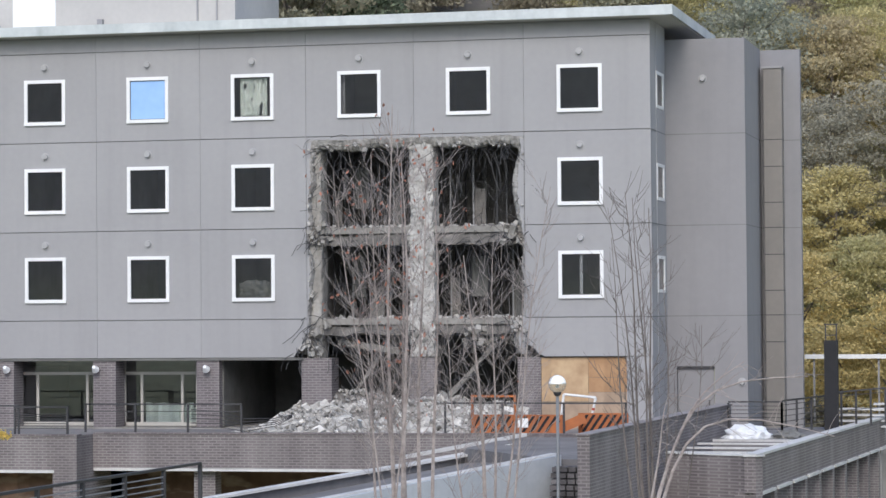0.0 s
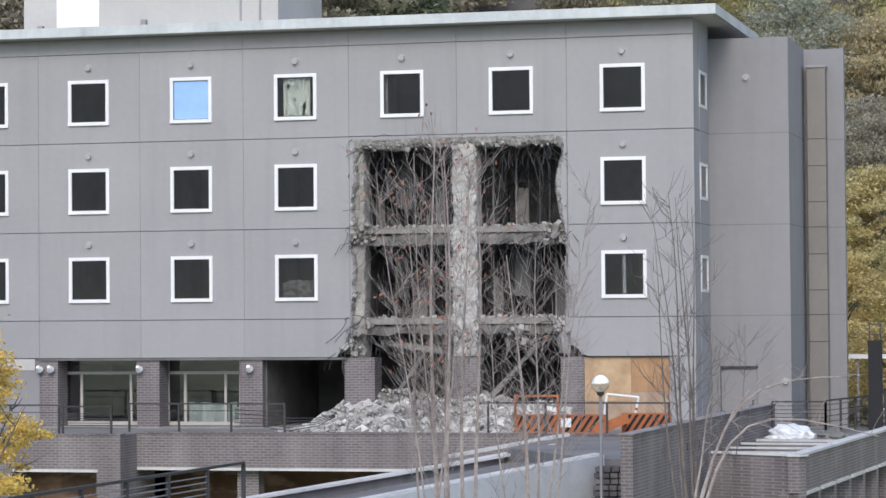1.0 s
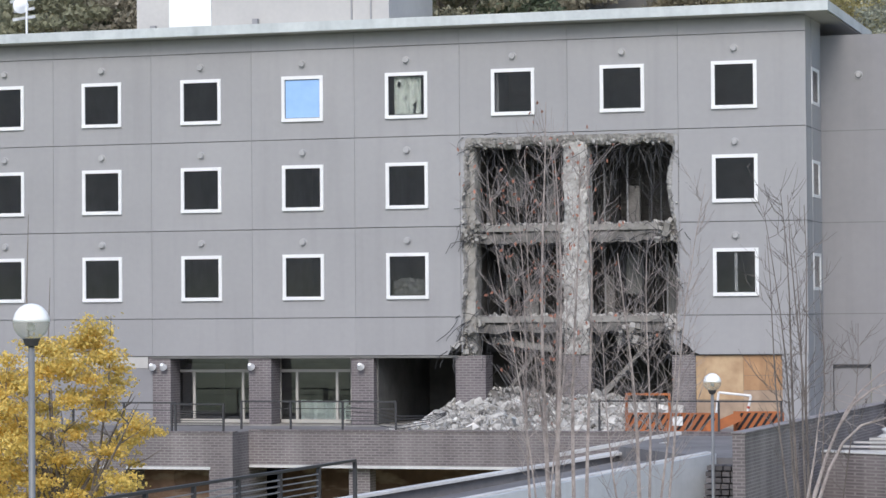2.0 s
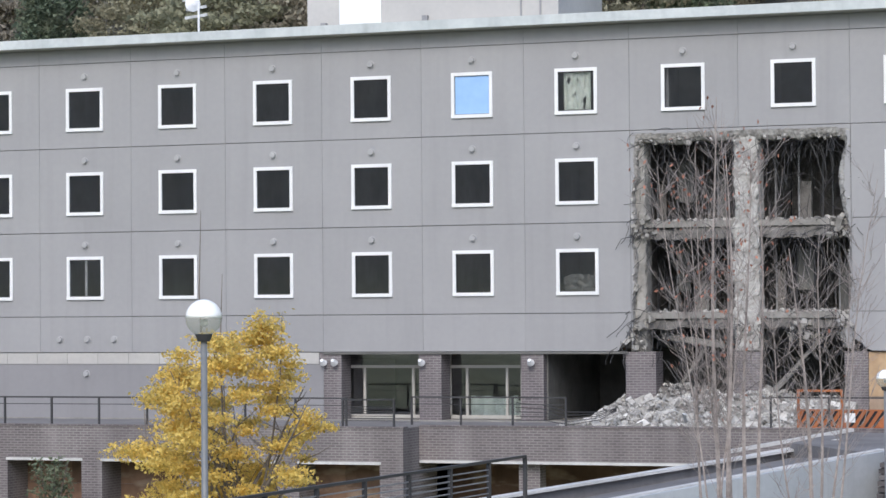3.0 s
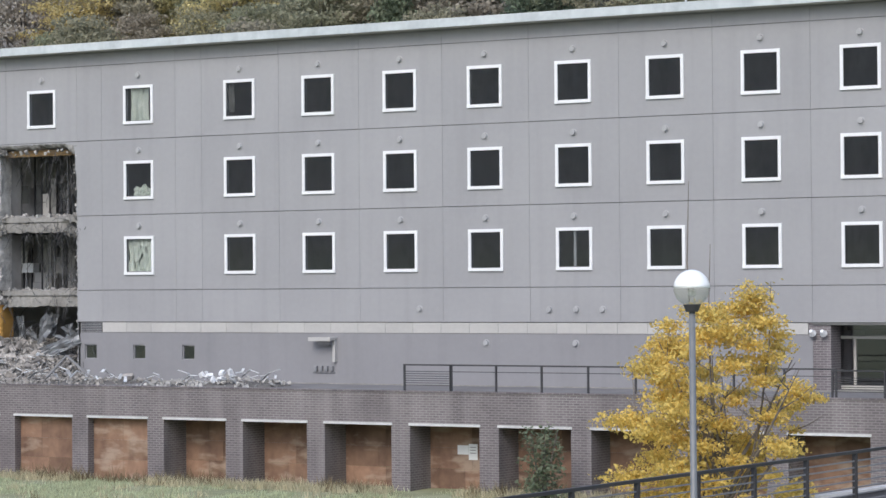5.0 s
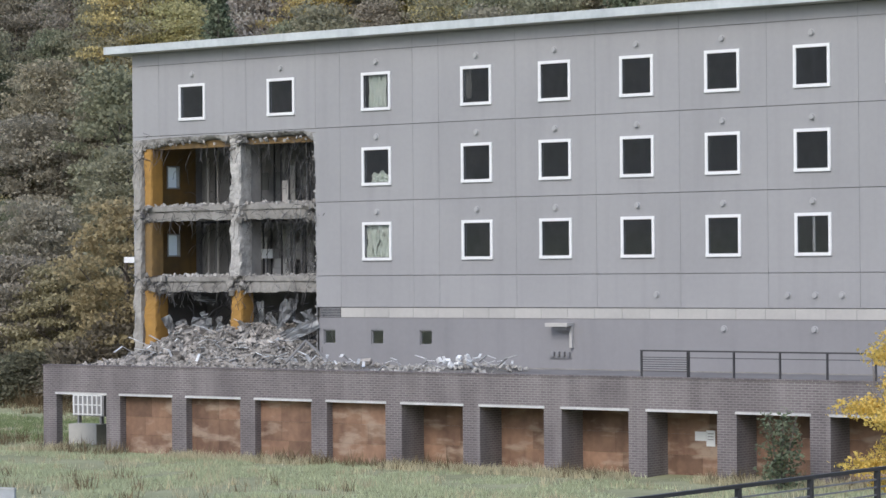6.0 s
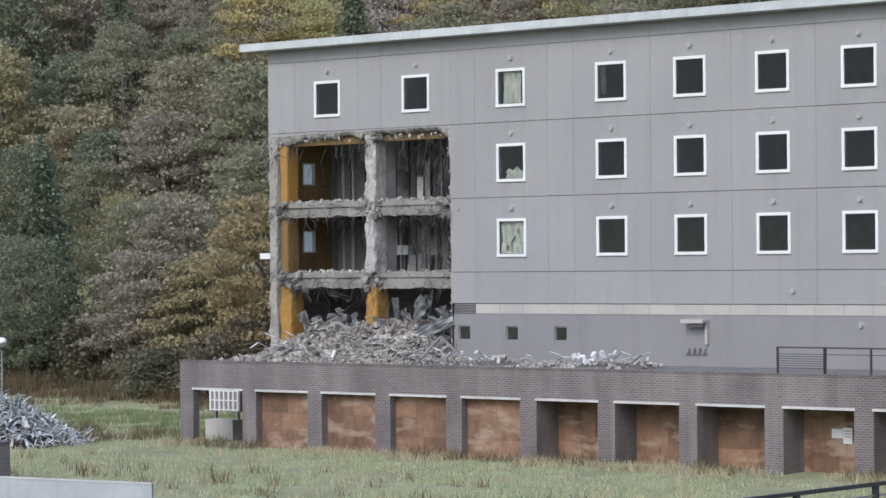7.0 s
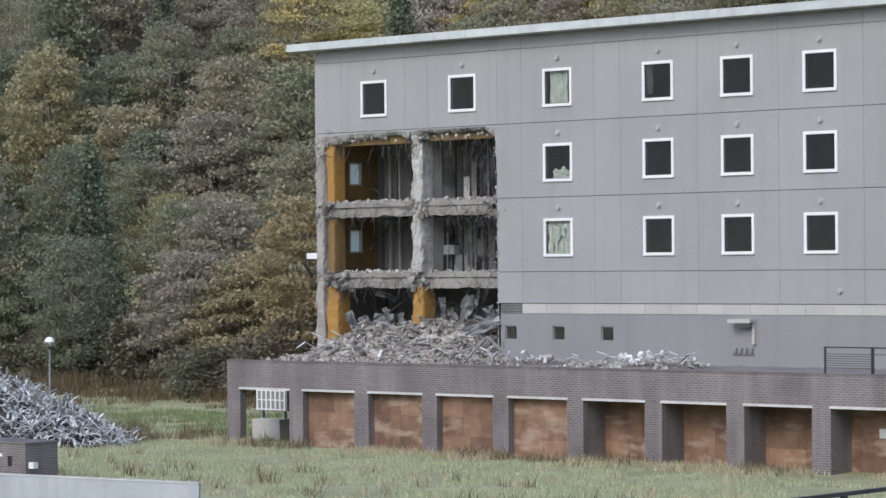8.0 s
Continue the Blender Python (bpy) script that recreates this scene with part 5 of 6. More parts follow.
for a, b in (((-0.9, 0, 0.2), (0.1, 0, 1.05)), ((0.1, 0, 1.05), (1.1, 0.1, 0.25))):
    bm = bmesh.new()
    beam(bm, a, b, 0.07, 0.07)
    part("bar", bm, M_GREYMETAL, fr)
h, hf, r = heap("low pile of boards and scrap on the terrace", -45.9, -43.4, -4.8, -1.5, 0.18, -3.0, 64, 110, 3, 0.8)
scraps(h, hf, r, 8, -45.7, -43.6, -4.4, -2.0, 1.0)
h, hf, r = heap("pile of white and blue scrap fittings on the terrace", -43.2, -40.2, -5.0, -1.8, 0.35, -3.4, 65, 120, 4, 0.8)
scraps(h, hf, r, 12, -42.9, -40.5, -4.6, -2.4, 0.9)
bm = bmesh.new()
rng = random.Random(7)
for i in range(9):
    chunk(bm, (rng.uniform(-42.9, -41.9), rng.uniform(-4.4, -3.4), TERRACE + rng.uniform(0.15, 0.5)), rng.uniform(0.18, 0.42), rng)
part("white_lump", bm, M_WHITE, h, "crumpled white plastic")

# ---------------------------------------------------------------- terrace railings


def rail_run(label, posts, y, base, height, cables=5, name="railing"):
    """Dark steel railing: posts, a top rail, a second rail and thin bars."""
    r = thing(name, label, "railing", (posts[0], y, base), "terrace railings")
    w = posts[-1] - posts[0]
    for x in posts:
        part("post", boxes((x - posts[0] - 0.03, x - posts[0] + 0.03, -0.03, 0.03, 0, height - 0.04)), M_STEEL, r)
    part("top_rail", boxes((-0.03, w + 0.03, -0.035, 0.035, height - 0.04, height + 0.01)), M_STEEL, r)
    for i in range(cables):
        z = height - 0.24 - i * (height - 0.35) / max(1, cables)
        part("bar", boxes((0, w, -0.012, 0.012, z - 0.012, z + 0.012)), M_STEEL, r)
    return r


TB = TERRACE + 0.05
rail_run("dark steel railing along the terrace edge", [-30.86 + 1.76 * i for i in range(9)], G_Y + 0.15, TB, 0.9, 1)
rail_run("dark steel railing with close horizontal bars", [-32.75, -30.9], G_Y + 0.15, TB, 0.9, 7)
rail_run("dark steel railing with close horizontal bars", [-16.9, -15.15], G_Y + 0.13, TB, 0.86, 7)
rail_run("dark steel railing along the terrace edge", [-15.1, -13.43, -11.69, -9.93], R_Y + 0.15, TB, 0.9, 1)
rail_run("thin dark rail in front of the plywood hoarding", [-3.4, -1.6, 0.3, 2.2], R_Y + 0.2, TB, 0.93, 0)
bent = thing("bent_railing", "bent railing bars dragged down beside the rubble", "railing", (-11.6, R_Y + 0.2, TB))
for i in range(5):
    bm = bmesh.new()
    tube(bm, [(0, 0, 0.15 + i * 0.14), (0.9, 0.1, 0.16 + i * 0.12), (1.7, 0.25, 0.02 + i * 0.1), (2.6, 0.5, 0.18 + i * 0.06), (3.1, 0.7, 0.45 + i * 0.02)], [0.014] * 5, 5)
    part("bar", bm, M_STEEL, bent)

# ---------------------------------------------------------------- driveway deck, ramp, stair and brick walls on the east
M_STEP = surface("dark_stone_block", (0.15, 0.14, 0.145), (0.06, 0.055, 0.058), 8, 1.5, 0.85, 0.6, vary=0.35)


def prism(bm, plan, z0, z1):
    """A solid over a plan outline (x, y pairs); z1 may differ at each corner."""
    tops = z1 if isinstance(z1, (list, tuple)) else [z1] * len(plan)
    a = [bm.verts.new((x, y, z0)) for x, y in plan]
    b = [bm.verts.new((x, y, z)) for (x, y), z in zip(plan, tops)]
    n = len(plan)
    for i in range(n):
        j = (i + 1) % n
        bm.faces.new((a[i], a[j], b[j], b[i]))
    bm.faces.new(b)
    bm.faces.new(a[::-1])


def solid(plan, z0, z1):
    bm = bmesh.new()
    prism(bm, plan, z0, z1)
    return bm


def wall_between(a, b, thick, z0, za, zb):
    """A wall from a to b whose top runs from za to zb; its thickness lies to the left of a to b."""
    d = Vector((b[0] - a[0], b[1] - a[1])).normalized()
    n = Vector((-d.y, d.x)) * thick
    return solid([a, b, (b[0] + n.x, b[1] + n.y), (a[0] + n.x, a[1] + n.y)], z0, [za, zb, zb, za])


setting("driveway", solid([(-1.3, -11.2), (2.3, -16.3), (3.6, -16.6), (4.6, -1.3), (4.6, 3.0), (2.3, 3.0), (2.3, -0.05), (1.25, -0.05), (1.25, -4.5), (-1.2, -4.9)], 2.9, TERRACE - 0.06), M_RAMP, "concrete driveway deck level with the terrace", "driveway")
# ramp: falls from the deck towards the field
RT, RB = (2.3, -16.3), (-4.6, -28.0)
FT, FB = (-1.3, -11.2), (-9.5, -24.8)
setting("ramp", solid([RT, FT, FB, RB], 0.0, [3.28, 2.95, 1.5, 1.6]), M_RAMP, "concrete ramp road falling from the deck", "ramp")
setting("wall_ramp_near", wall_between((2.36, -16.44), (-4.5, -28.2), 0.18, 0.0, 3.48, 2.35), M_WALLC, "pale cast concrete side wall of the ramp", "wall")
setting("wall_ramp_far", wall_between((-9.5, -25.1), (-1.19, -11.12), 0.2, 0.0, 1.98, 3.16), M_RAMP, "concrete kerb wall on the far side of the ramp", "wall")
cp = bmesh.new()
for k in range(1):
    a, b = Vector((-9.53, -25.14, 2.0)), Vector((-1.15, -11.08, 3.19))
    beam(cp, a, b, 0.34, 0.07)
setting("coping_ramp_far", cp, M_COPING, "white coping along the kerb wall", "trim")
cp = bmesh.new()
beam(cp, (2.3, -16.4, 3.5), (-4.6, -28.2, 2.37), 0.24, 0.04)
setting("coping_ramp_near", cp, M_COPING, "pale coping on the ramp wall", "trim")
cp = bmesh.new()
beam(cp, (-3.6, -9.2, 2.98), (-0.6, -6.2, 3.5), 0.22, 0.09)
beam(cp, (-2.9, -9.6, 2.9), (-0.3, -9.4, 3.36), 0.18, 0.08)
setting("kerb_upper", cp, M_COPING, "low kerbs where the ramp meets the terrace", "trim")
stair = thing("stone_stair", "dark stone block steps beside the ramp wall", "stair", (2.95, -17.4, 0.0))
for i in range(12):
    for k in range(5):
        part("block", boxes((-0.52 + k * 0.215 + 0.02 * (i % 2), -0.34 + k * 0.215 + 0.02 * (i % 2), -0.07 * (12 - i), 0.6, 1.42 + i * 0.15 + 0.035, 1.57 + i * 0.15)), M_STEP, stair)
part("core", boxes((-0.5, 0.54, 0.1, 0.58, 0.0, 3.2)), M_BLACK, stair)
w1 = wall_between((4.95, -1.29), (4.11, -21.19), -0.3, 0.0, 4.2, 4.2)
setting("wall_drive", w1, M_BRICK, "grey-brown brick parapet wall beside the driveway", "wall")
setting("coping_drive", wall_between((4.99, -1.25), (4.15, -21.23), -0.38, 4.203, 4.25, 4.25), M_BRICK, "brick coping on the parapet wall", "trim")
outlet = thing("wall_outlet", "row of drain holes in the brick wall, black plates for their shade", "drain", (4.3, -12.0, 3.6))
for y in (-14.8, -13.2, -11.6, -10.0):
    x = 4.11 + (y + 21.19) / 19.9 * 0.84 + 0.004
    # Black plates paint the shade of drain holes on the brick face.
    part("hole_plate", boxes((x - 4.3 - 0.01, x - 4.3 + 0.012, y + 12 - 0.05, y + 12 + 0.05, -0.09, 0.09)), M_BLACK, outlet)

# sunken court with brick walls, white cross beams and dark bays on its outer side
setting("wall_court_near", wall_between((4.82, -13.81), (7.36, -15.22), 0.3, 0.0, 3.38, 3.38), M_BRICK, "grey-brown brick wall of the sunken court", "wall")
setting("wall_court_side", wall_between((7.36, -15.22), (8.98, 8.85), 0.3, 2.45, 3.38, 3.38), M_BRICK, "long grey-brown brick parapet of the sunken court", "wall")
setting("coping_court_side", wall_between((7.40, -15.26), (9.02, 8.85), 0.36, 3.383, 3.45, 3.45), M_COPING, "white coping on the court parapet", "trim")
setting("coping_court_near", wall_between((4.80, -13.86), (7.40, -15.26), 0.36, 3.383, 3.42, 3.42), M_COPING, "white coping on the court wall", "trim")
side = Vector((8.98 - 7.36, 8.85 + 15.22, 0)).normalized()
outv = Vector((side.y, -side.x, 0))
bays = thing("bay_row", "row of dark bays between brick fins under the parapet", "bays", (7.36, -15.22, 0.0))
for i in range(10):
    o = side * (0.1 + 2.45 * i)
    n = side * 0.36
    plan = [(o.x, o.y), (o.x + n.x, o.y + n.y), (o.x + n.x - outv.x * 0.6, o.y + n.y - outv.y * 0.6), (o.x - outv.x * 0.6, o.y - outv.y * 0.6)]
    part("fin", solid([(x + outv.x * 0.02, y + outv.y * 0.02) for x, y in plan], 0.0, 2.448), M_BRICK, bays)
    a, b = side * (0.46 + 2.45 * i), side * (2.55 + 2.45 * i)
    bm = bmesh.new()
    beam(bm, Vector((a.x, a.y, 2.40)) + outv * 0.03, Vector((b.x, b.y, 2.40)) + outv * 0.03, 0.1, 0.08)
    part("lintel", bm, M_COPING, bays)
    bm = bmesh.new()
    a2, b2 = a - outv * 0.5, b - outv * 0.5
    beam(bm, Vector((a2.x, a2.y, 1.2)), Vector((b2.x, b2.y, 1.2)), 0.06, 2.3)
    part("infill", bm, M_DARKIN, bays)
setting("court_floor", solid([(4.95, -13.5), (7.2, -14.8), (8.6, 4.0), (5.0, 4.0)], 0.6, 1.0), M_RAMP, "dim floor of the sunken court", "floor")
for i, y in enumerate((-11.6, -9.3, -7.0)):
    bm = bmesh.new()
    beam(bm, (4.35 + 0.05 * i, y, 3.3), (7.5 + 0.15 * i, y - 0.3, 3.3), 0.25, 0.05)
    tagged(part("cross_beam", bm, M_COPING), "white painted beam across the sunken court", "beam", "beams over the court")
setting("court_deck", solid([(4.75, -4.6), (7.95, -4.9), (8.5, 4.0), (4.95, 3.0)], 2.9, 3.30), M_RAMP, "concrete deck at the end of the court", "deck")
ct = bmesh.new()
beam(ct, (4.7, -4.55, 3.27), (8.0, -4.85, 3.27), 0.12, 0.07)
setting("court_deck_edge", ct, M_COPING, "white edge of the court deck", "trim")


def tarp(label, c, sx, sy, sz, material, seed):
    t = thing("tarpaulin", label, "tarpaulin", c)
    bm = bmesh.new()
    bmesh.ops.create_icosphere(bm, subdivisions=4, radius=1)
    for v in bm.verts:
        n = noise.noise(v.co * 2.3 + Vector((seed, 0, 0))) * 0.3 + noise.noise(v.co * 6 + Vector((seed, 3, 0))) * 0.10
        v.co *= 1 + n
        v.co = Vector((v.co.x * sx, v.co.y * sy, max(0, v.co.z) * sz))
    part("cover", bm, material, t)


M_TARP = surface("white_plastic_sheet", (0.78, 0.80, 0.83), (0.55, 0.58, 0.62), 5, 1.5, 0.4, 0.6, depth=0.05)
tarp("crumpled white plastic sheet over a heap on the deck", (5.75, -3.9, 3.3), 0.72, 0.5, 0.4, M_TARP, 3)
tarp("low grey heap of covered material on the deck", (7.0, -3.8, 3.3), 0.5, 0.4, 0.25, M_DUSTSHADE, 8)


def rail_line(label, a, b, n, height, cables, post=0.07):
    """A railing between two points, level or on a slope."""
    a, b = Vector(a), Vector(b)
    r = thing("railing", label, "railing", a)
    d = b - a
    for i in range(n + 1):
        p = d * (i / n)
        bm = bmesh.new()
        beam(bm, p, p + Vector((0, 0, height - 0.03)), post, post)
        part("post", bm, M_STEEL, r)
    bm = bmesh.new()
    beam(bm, Vector((0, 0, height)), d + Vector((0, 0, height)), 0.07, 0.05)
    part("top_rail", bm, M_STEEL, r)
    for k in range(cables):
        z = height - 0.13 - k * (height - 0.2) / cables
        bm = bmesh.new()
        beam(bm, Vector((0, 0, z)), d + Vector((0, 0, z)), 0.022, 0.022)
        part("bar", bm, M_STEEL, r)
    return r


rail_line("dark steel fence with thin bars on the court deck", (4.95, -2.0, 3.30), (6.6, -2.0, 3.30), 1, 1.03, 7)
rail_line("dark steel fence turning along the court deck", (6.6, -2.0, 3.30), (7.5, 2.6, 3.30), 3, 1.06, 5)
rail_line("dark steel fence along the court parapet", (7.55, 2.5, 3.30), (9.4, 3.0, 3.45), 4, 1.15, 2)
flue = thing("flue_pipe", "black square flue with an open metal frame on top", "flue", (7.83, 1.26, 3.30))
part("shaft", boxes((-0.21, 0.21, -0.2, 0.2, 0, 2.87)), M_BLACK, flue)
for x in (-0.17, 0.17):
    part("upright", boxes((x - 0.02, x + 0.02, -0.02, 0.02, 2.87, 3.36)), M_STEEL, flue)
part("crossbar", boxes((-0.22, 0.22, -0.025, 0.025, 3.36, 3.4)), M_STEEL, flue)
for z in (3.02,):
    part("lower_crossbar", boxes((-0.17, 0.17, -0.02, 0.02, z, z + 0.03)), M_STEEL, flue)
# far side beyond the fence
rail_far = thing("guard_rail", "pale roadside guard rail far behind the fence", "guard rail", (7.0, 16.0, 5.3))
part("beam", boxes((-1.5, 12, 0, 0.12, 0.0, 0.16)), M_WHITE, rail_far)
for i in range(6):
    part("post", boxes((-1.2 + i * 2.4, -1.13 + i * 2.4, 0.12, 0.2, -4.5, 0.2)), M_GREYMETAL, rail_far)
for x, y, z in ((8.3, 8.0, 3.1), (9.3, 10.0, 3.2)):
    bn = thing("bench_stack", "stack of pale slatted boards on the deck", "boards", (x, y, z))
    for i in range(4):
        part("board", boxes((-0.8, 0.8, -0.3, 0.3, i * 0.2, i * 0.2 + 0.06)), M_COPING, bn)
    part("foot", boxes((-0.6, 0.6, -0.2, 0.2, -3.0, 0.0)), M_DARKIN, bn)

# ---------------------------------------------------------------- barriers before the heap


def striped_barrier(x0, x1, y, z0, z1, frame_top=None, sign=False):
    b = thing("barrier", "orange and black diagonally striped safety barrier", "barrier", (x0, y, z0), "safety barriers")
    w, h = x1 - x0, z1 - z0
    bd = part("board", boxes((0, w, 0, 0.03, 0.04, h)), M_RUST, b)
    n = int(w / 0.21)
    for i in range(n):
        u = w * (i + 0.2) / n
        bm = bmesh.new()
        s = h * 0.55
        q = [(u - s / 2, 0.07), (u - s / 2 + 0.1, 0.07), (u + s / 2 + 0.1, h - 0.05), (u + s / 2, h - 0.05)]
        q = [(min(max(x, 0.02), w - 0.02), z) for x, z in q]
        v = [bm.verts.new((x, yy, z)) for yy in (-0.006, 0.0) for x, z in q]
        for f in ((0, 1, 2, 3), (4, 7, 6, 5), (0, 4, 5, 1), (1, 5, 6, 2), (2, 6, 7, 3), (3, 7, 4, 0)):
            bm.faces.new([v[k] for k in f])
        part("stripe", bm, M_BLACK, bd, "black stripe")
    for x in (0.0, w - 0.08):
        part("post", boxes((x, x + 0.08, -0.05, -0.008, 0, (frame_top or z1) - z0)), M_RUST, b)
    if frame_top:
        part("top_bar", boxes((0.08, w - 0.08, -0.05, -0.008, frame_top - z0 - 0.07, frame_top - z0)), M_RUST, b)
    if sign:
        part("notice", boxes((0.02, 0.34, -0.07, -0.052, h * 0.35, h * 0.35 + 0.28)), M_WHITE, b, "plain white notice plate")


striped_barrier(-2.67, -1.25, -4.3, 3.42, 4.02, 4.62)
striped_barrier(-1.22, 0.2, -4.3, 3.42, 4.02, sign=True)
striped_barrier(0.62, 2.16, -4.0, 3.42, 4.06)
fold = thing("barrier", "tipped striped safety barrier leaning on its neighbour", "barrier", (0.0, -4.5, 3.42), "safety barriers")
bm = bmesh.new()
beam(bm, (-0.1, 0, 0.08), (0.9, 0.1, 0.52), 0.05, 0.3)
part("board", bm, M_RUST, fold)
tres = thing("trestle", "white tubular trestle with red bands", "trestle", (-0.2, -3.4, 3.36))
for a, b in (((0.1, 0, 0.0), (0.25, 0, 1.25)), ((0.25, 0, 1.25), (1.25, 0, 1.15)), ((1.25, 0, 1.15), (1.0, 0.1, 0.1))):
    bm = bmesh.new()
    beam(bm, a, b, 0.08, 0.08, 8)
    part("tube", bm, M_WHITE, tres)
M_RED = surface("red_band", (0.5, 0.08, 0.05), (0.4, 0.06, 0.04), 9, 1.0, 0.5, 0.1)
for k in (0.3, 0.6, 0.9):
    bm = bmesh.new()
    beam(bm, Vector((1.25, 0, 1.15)).lerp(Vector((1.0, .1, .1)), k), Vector((1.25, 0, 1.15)).lerp(Vector((1.0, .1, .1)), k + 0.07), 0.09, 0.09, 8)
    part("band", bm, M_RED, tres, "faded red band")

# ---------------------------------------------------------------- ramp railing in the foreground
RAIL_FAR, RAIL_STEP, RAIL_TOP, RAIL_H = Vector((-0.95, -35.07, 0)), Vector((-0.10, -1.796, 0)), 4.33, 1.05
path_rail = thing("railing", "level dark steel railing with many thin bars along a raised footpath", "railing", RAIL_FAR + Vector((0, 0, RAIL_TOP - RAIL_H)))
RAIL_END = RAIL_STEP * 13
for k in range(14):
    bm = bmesh.new()
    beam(bm, RAIL_STEP * k, RAIL_STEP * k + Vector((0, 0, RAIL_H - 0.02)), 0.07, 0.07)
    part("post", bm, M_STEEL, path_rail)
bm = bmesh.new()
beam(bm, Vector((0, 0, RAIL_H)), RAIL_END + Vector((0, 0, RAIL_H)), 0.075, 0.05)
part("top_rail", bm, M_STEEL, path_rail)
for k in range(8):
    z = RAIL_H - 0.15 - 0.11 * k
    bm = bmesh.new()
    beam(bm, RAIL_STEP * 1 + Vector((0, 0, z)), RAIL_END + Vector((0, 0, z)), 0.022, 0.022)
    part("bar", bm, M_GREYMETAL, path_rail)
pa, pb = RAIL_FAR, RAIL_FAR + RAIL_END
setting("path_raised", solid([(pa.x - 0.15, pa.y + 0.2), (pb.x - 0.15, pb.y - 0.2), (pb.x + 1.7, pb.y - 0.2), (pa.x + 1.7, pa.y + 0.2)], 0.0, RAIL_TOP - RAIL_H - 0.003), M_RAMP, "raised concrete footpath", "path")

# ---------------------------------------------------------------- globe lamps
M_GLOBE = surface("white_globe_top", (0.92, 0.93, 0.93), (0.88, 0.89, 0.9), 9, 1.0, 0.15, 0)
M_CLEAR = glass_material("clear_globe", (0.93, 0.94, 0.91))
_n, _l = M_CLEAR.node_tree.nodes, M_CLEAR.node_tree.links
_d, _m = _n.new("ShaderNodeBsdfDiffuse"), _n.new("ShaderNodeMixShader")
_d.inputs[0].default_value, _m.inputs[0].default_value = (0.8, 0.8, 0.76, 1), 0.16
_l.new(_n["Mix Shader"].outputs[0], _m.inputs[1])
_l.new(_d.outputs[0], _m.inputs[2])
_l.new(_m.outputs[0], _n["Material Output"].inputs[0])


def globe_lamp(x, y, z, base, r=0.225):
    l = thing("street_lamp", "globe street lamp on a slim grey pole", "street lamp", (x, y, base), "globe lamps")
    c = z - base
    bm = bmesh.new()
    bmesh.ops.create_uvsphere(bm, u_segments=32, v_segments=20, radius=r, matrix=Matrix.Translation((0, 0, c)))
    bmesh.ops.delete(bm, geom=[v for v in bm.verts if v.co.z < c - 0.02], context="VERTS")
    bmesh.ops.solidify(bm, geom=bm.faces[:], thickness=0.006)
    part("cap", bm, M_GLOBE, l, "bright white upper half", True)
    bm = bmesh.new()
    bmesh.ops.create_uvsphere(bm, u_segments=32, v_segments=20, radius=r * 0.995, matrix=Matrix.Translation((0, 0, c)))
    bmesh.ops.delete(bm, geom=[v for v in bm.verts if v.co.z > c + 0.02 or v.co.z < c - r * 0.93], context="VERTS")
    g = part("bowl", bm, M_CLEAR, l, "clear lower half", True)
    g.visible_shadow = False
    bm = bmesh.new()
    ball(bm, (0, 0, c - 0.06), 0.05, 12, 8)
    part("bulb", bm, M_WHITE, g)
    bm = bmesh.new()
    bmesh.ops.create_cone(bm, cap_ends=True, segments=20, radius1=0.075, radius2=0.11, depth=0.09, matrix=Matrix.Translation((0, 0, c - r - 0.02)))
    part("collar", bm, M_STEEL, l)
    bm = bmesh.new()
    tube(bm, [(0, 0, 0), (0, 0, 0.6), (0, 0, c - r - 0.05)], [0.07, 0.045, 0.04], 14)
    part("pole", bm, M_POLE, l, smooth=True)
    part("base_plate", boxes((-0.14, 0.14, -0.14, 0.14, -0.05, 0.03)), M_POLE, l)


M_POLE = surface("grey_painted_pole", (0.20, 0.21, 0.22), (0.14, 0.15, 0.16), 10, 1.0, 0.45, 0.1)
globe_lamp(1.49, -54.28, 7.12, ground_height(1.49, -54.28))
globe_lamp(2.8, -18.44, 5.36, 0.05)
globe_lamp(-70.5, -7.9, 4.12, ground_height(-70.5, -7.9))

# ---------------------------------------------------------------- west field: scrap heap, low walls
lw = wall_between((-48.9, -31.3), (-41.9, -27.06), 0.2, -0.2, 1.02, 0.70)
setting("wall_field", lw, M_WALLC, "low cast concrete wall with a pale top in the field", "wall")
cp = bmesh.new()
beam(cp, (-48.95, -31.21, 1.03), (-41.95, -26.97, 0.71), 0.24, 0.04)
setting("coping_field", cp, M_COPING, "pale coping along the low field wall", "trim")
bx = thing("brick_enclosure", "low dark brick enclosure with a flat coping in the field", "enclosure", (-52.6, -25.9, 0.0))
part("body", boxes((-2.6, 1.62, -0.2, 1.2, 0.0, 1.5)), M_BRICK, bx)
part("coping", boxes((-2.63, 1.65, -0.23, 1.23, 1.502, 1.55)), M_BRICK, bx)
part("socket", boxes((0.32, 0.46, -0.21, -0.19, 1.05, 1.15)), M_WHITE, bx)
# Black plate on the face, painted in for the shade of an opening.
part("opening", boxes((0.75, 0.95, -0.215, -0.19, 0.75, 1.08)), M_BLACK, bx)
part("floodlight", boxes((1.66, 1.9, -0.1, 0.1, 0.7, 0.9)), M_WHITE, bx)


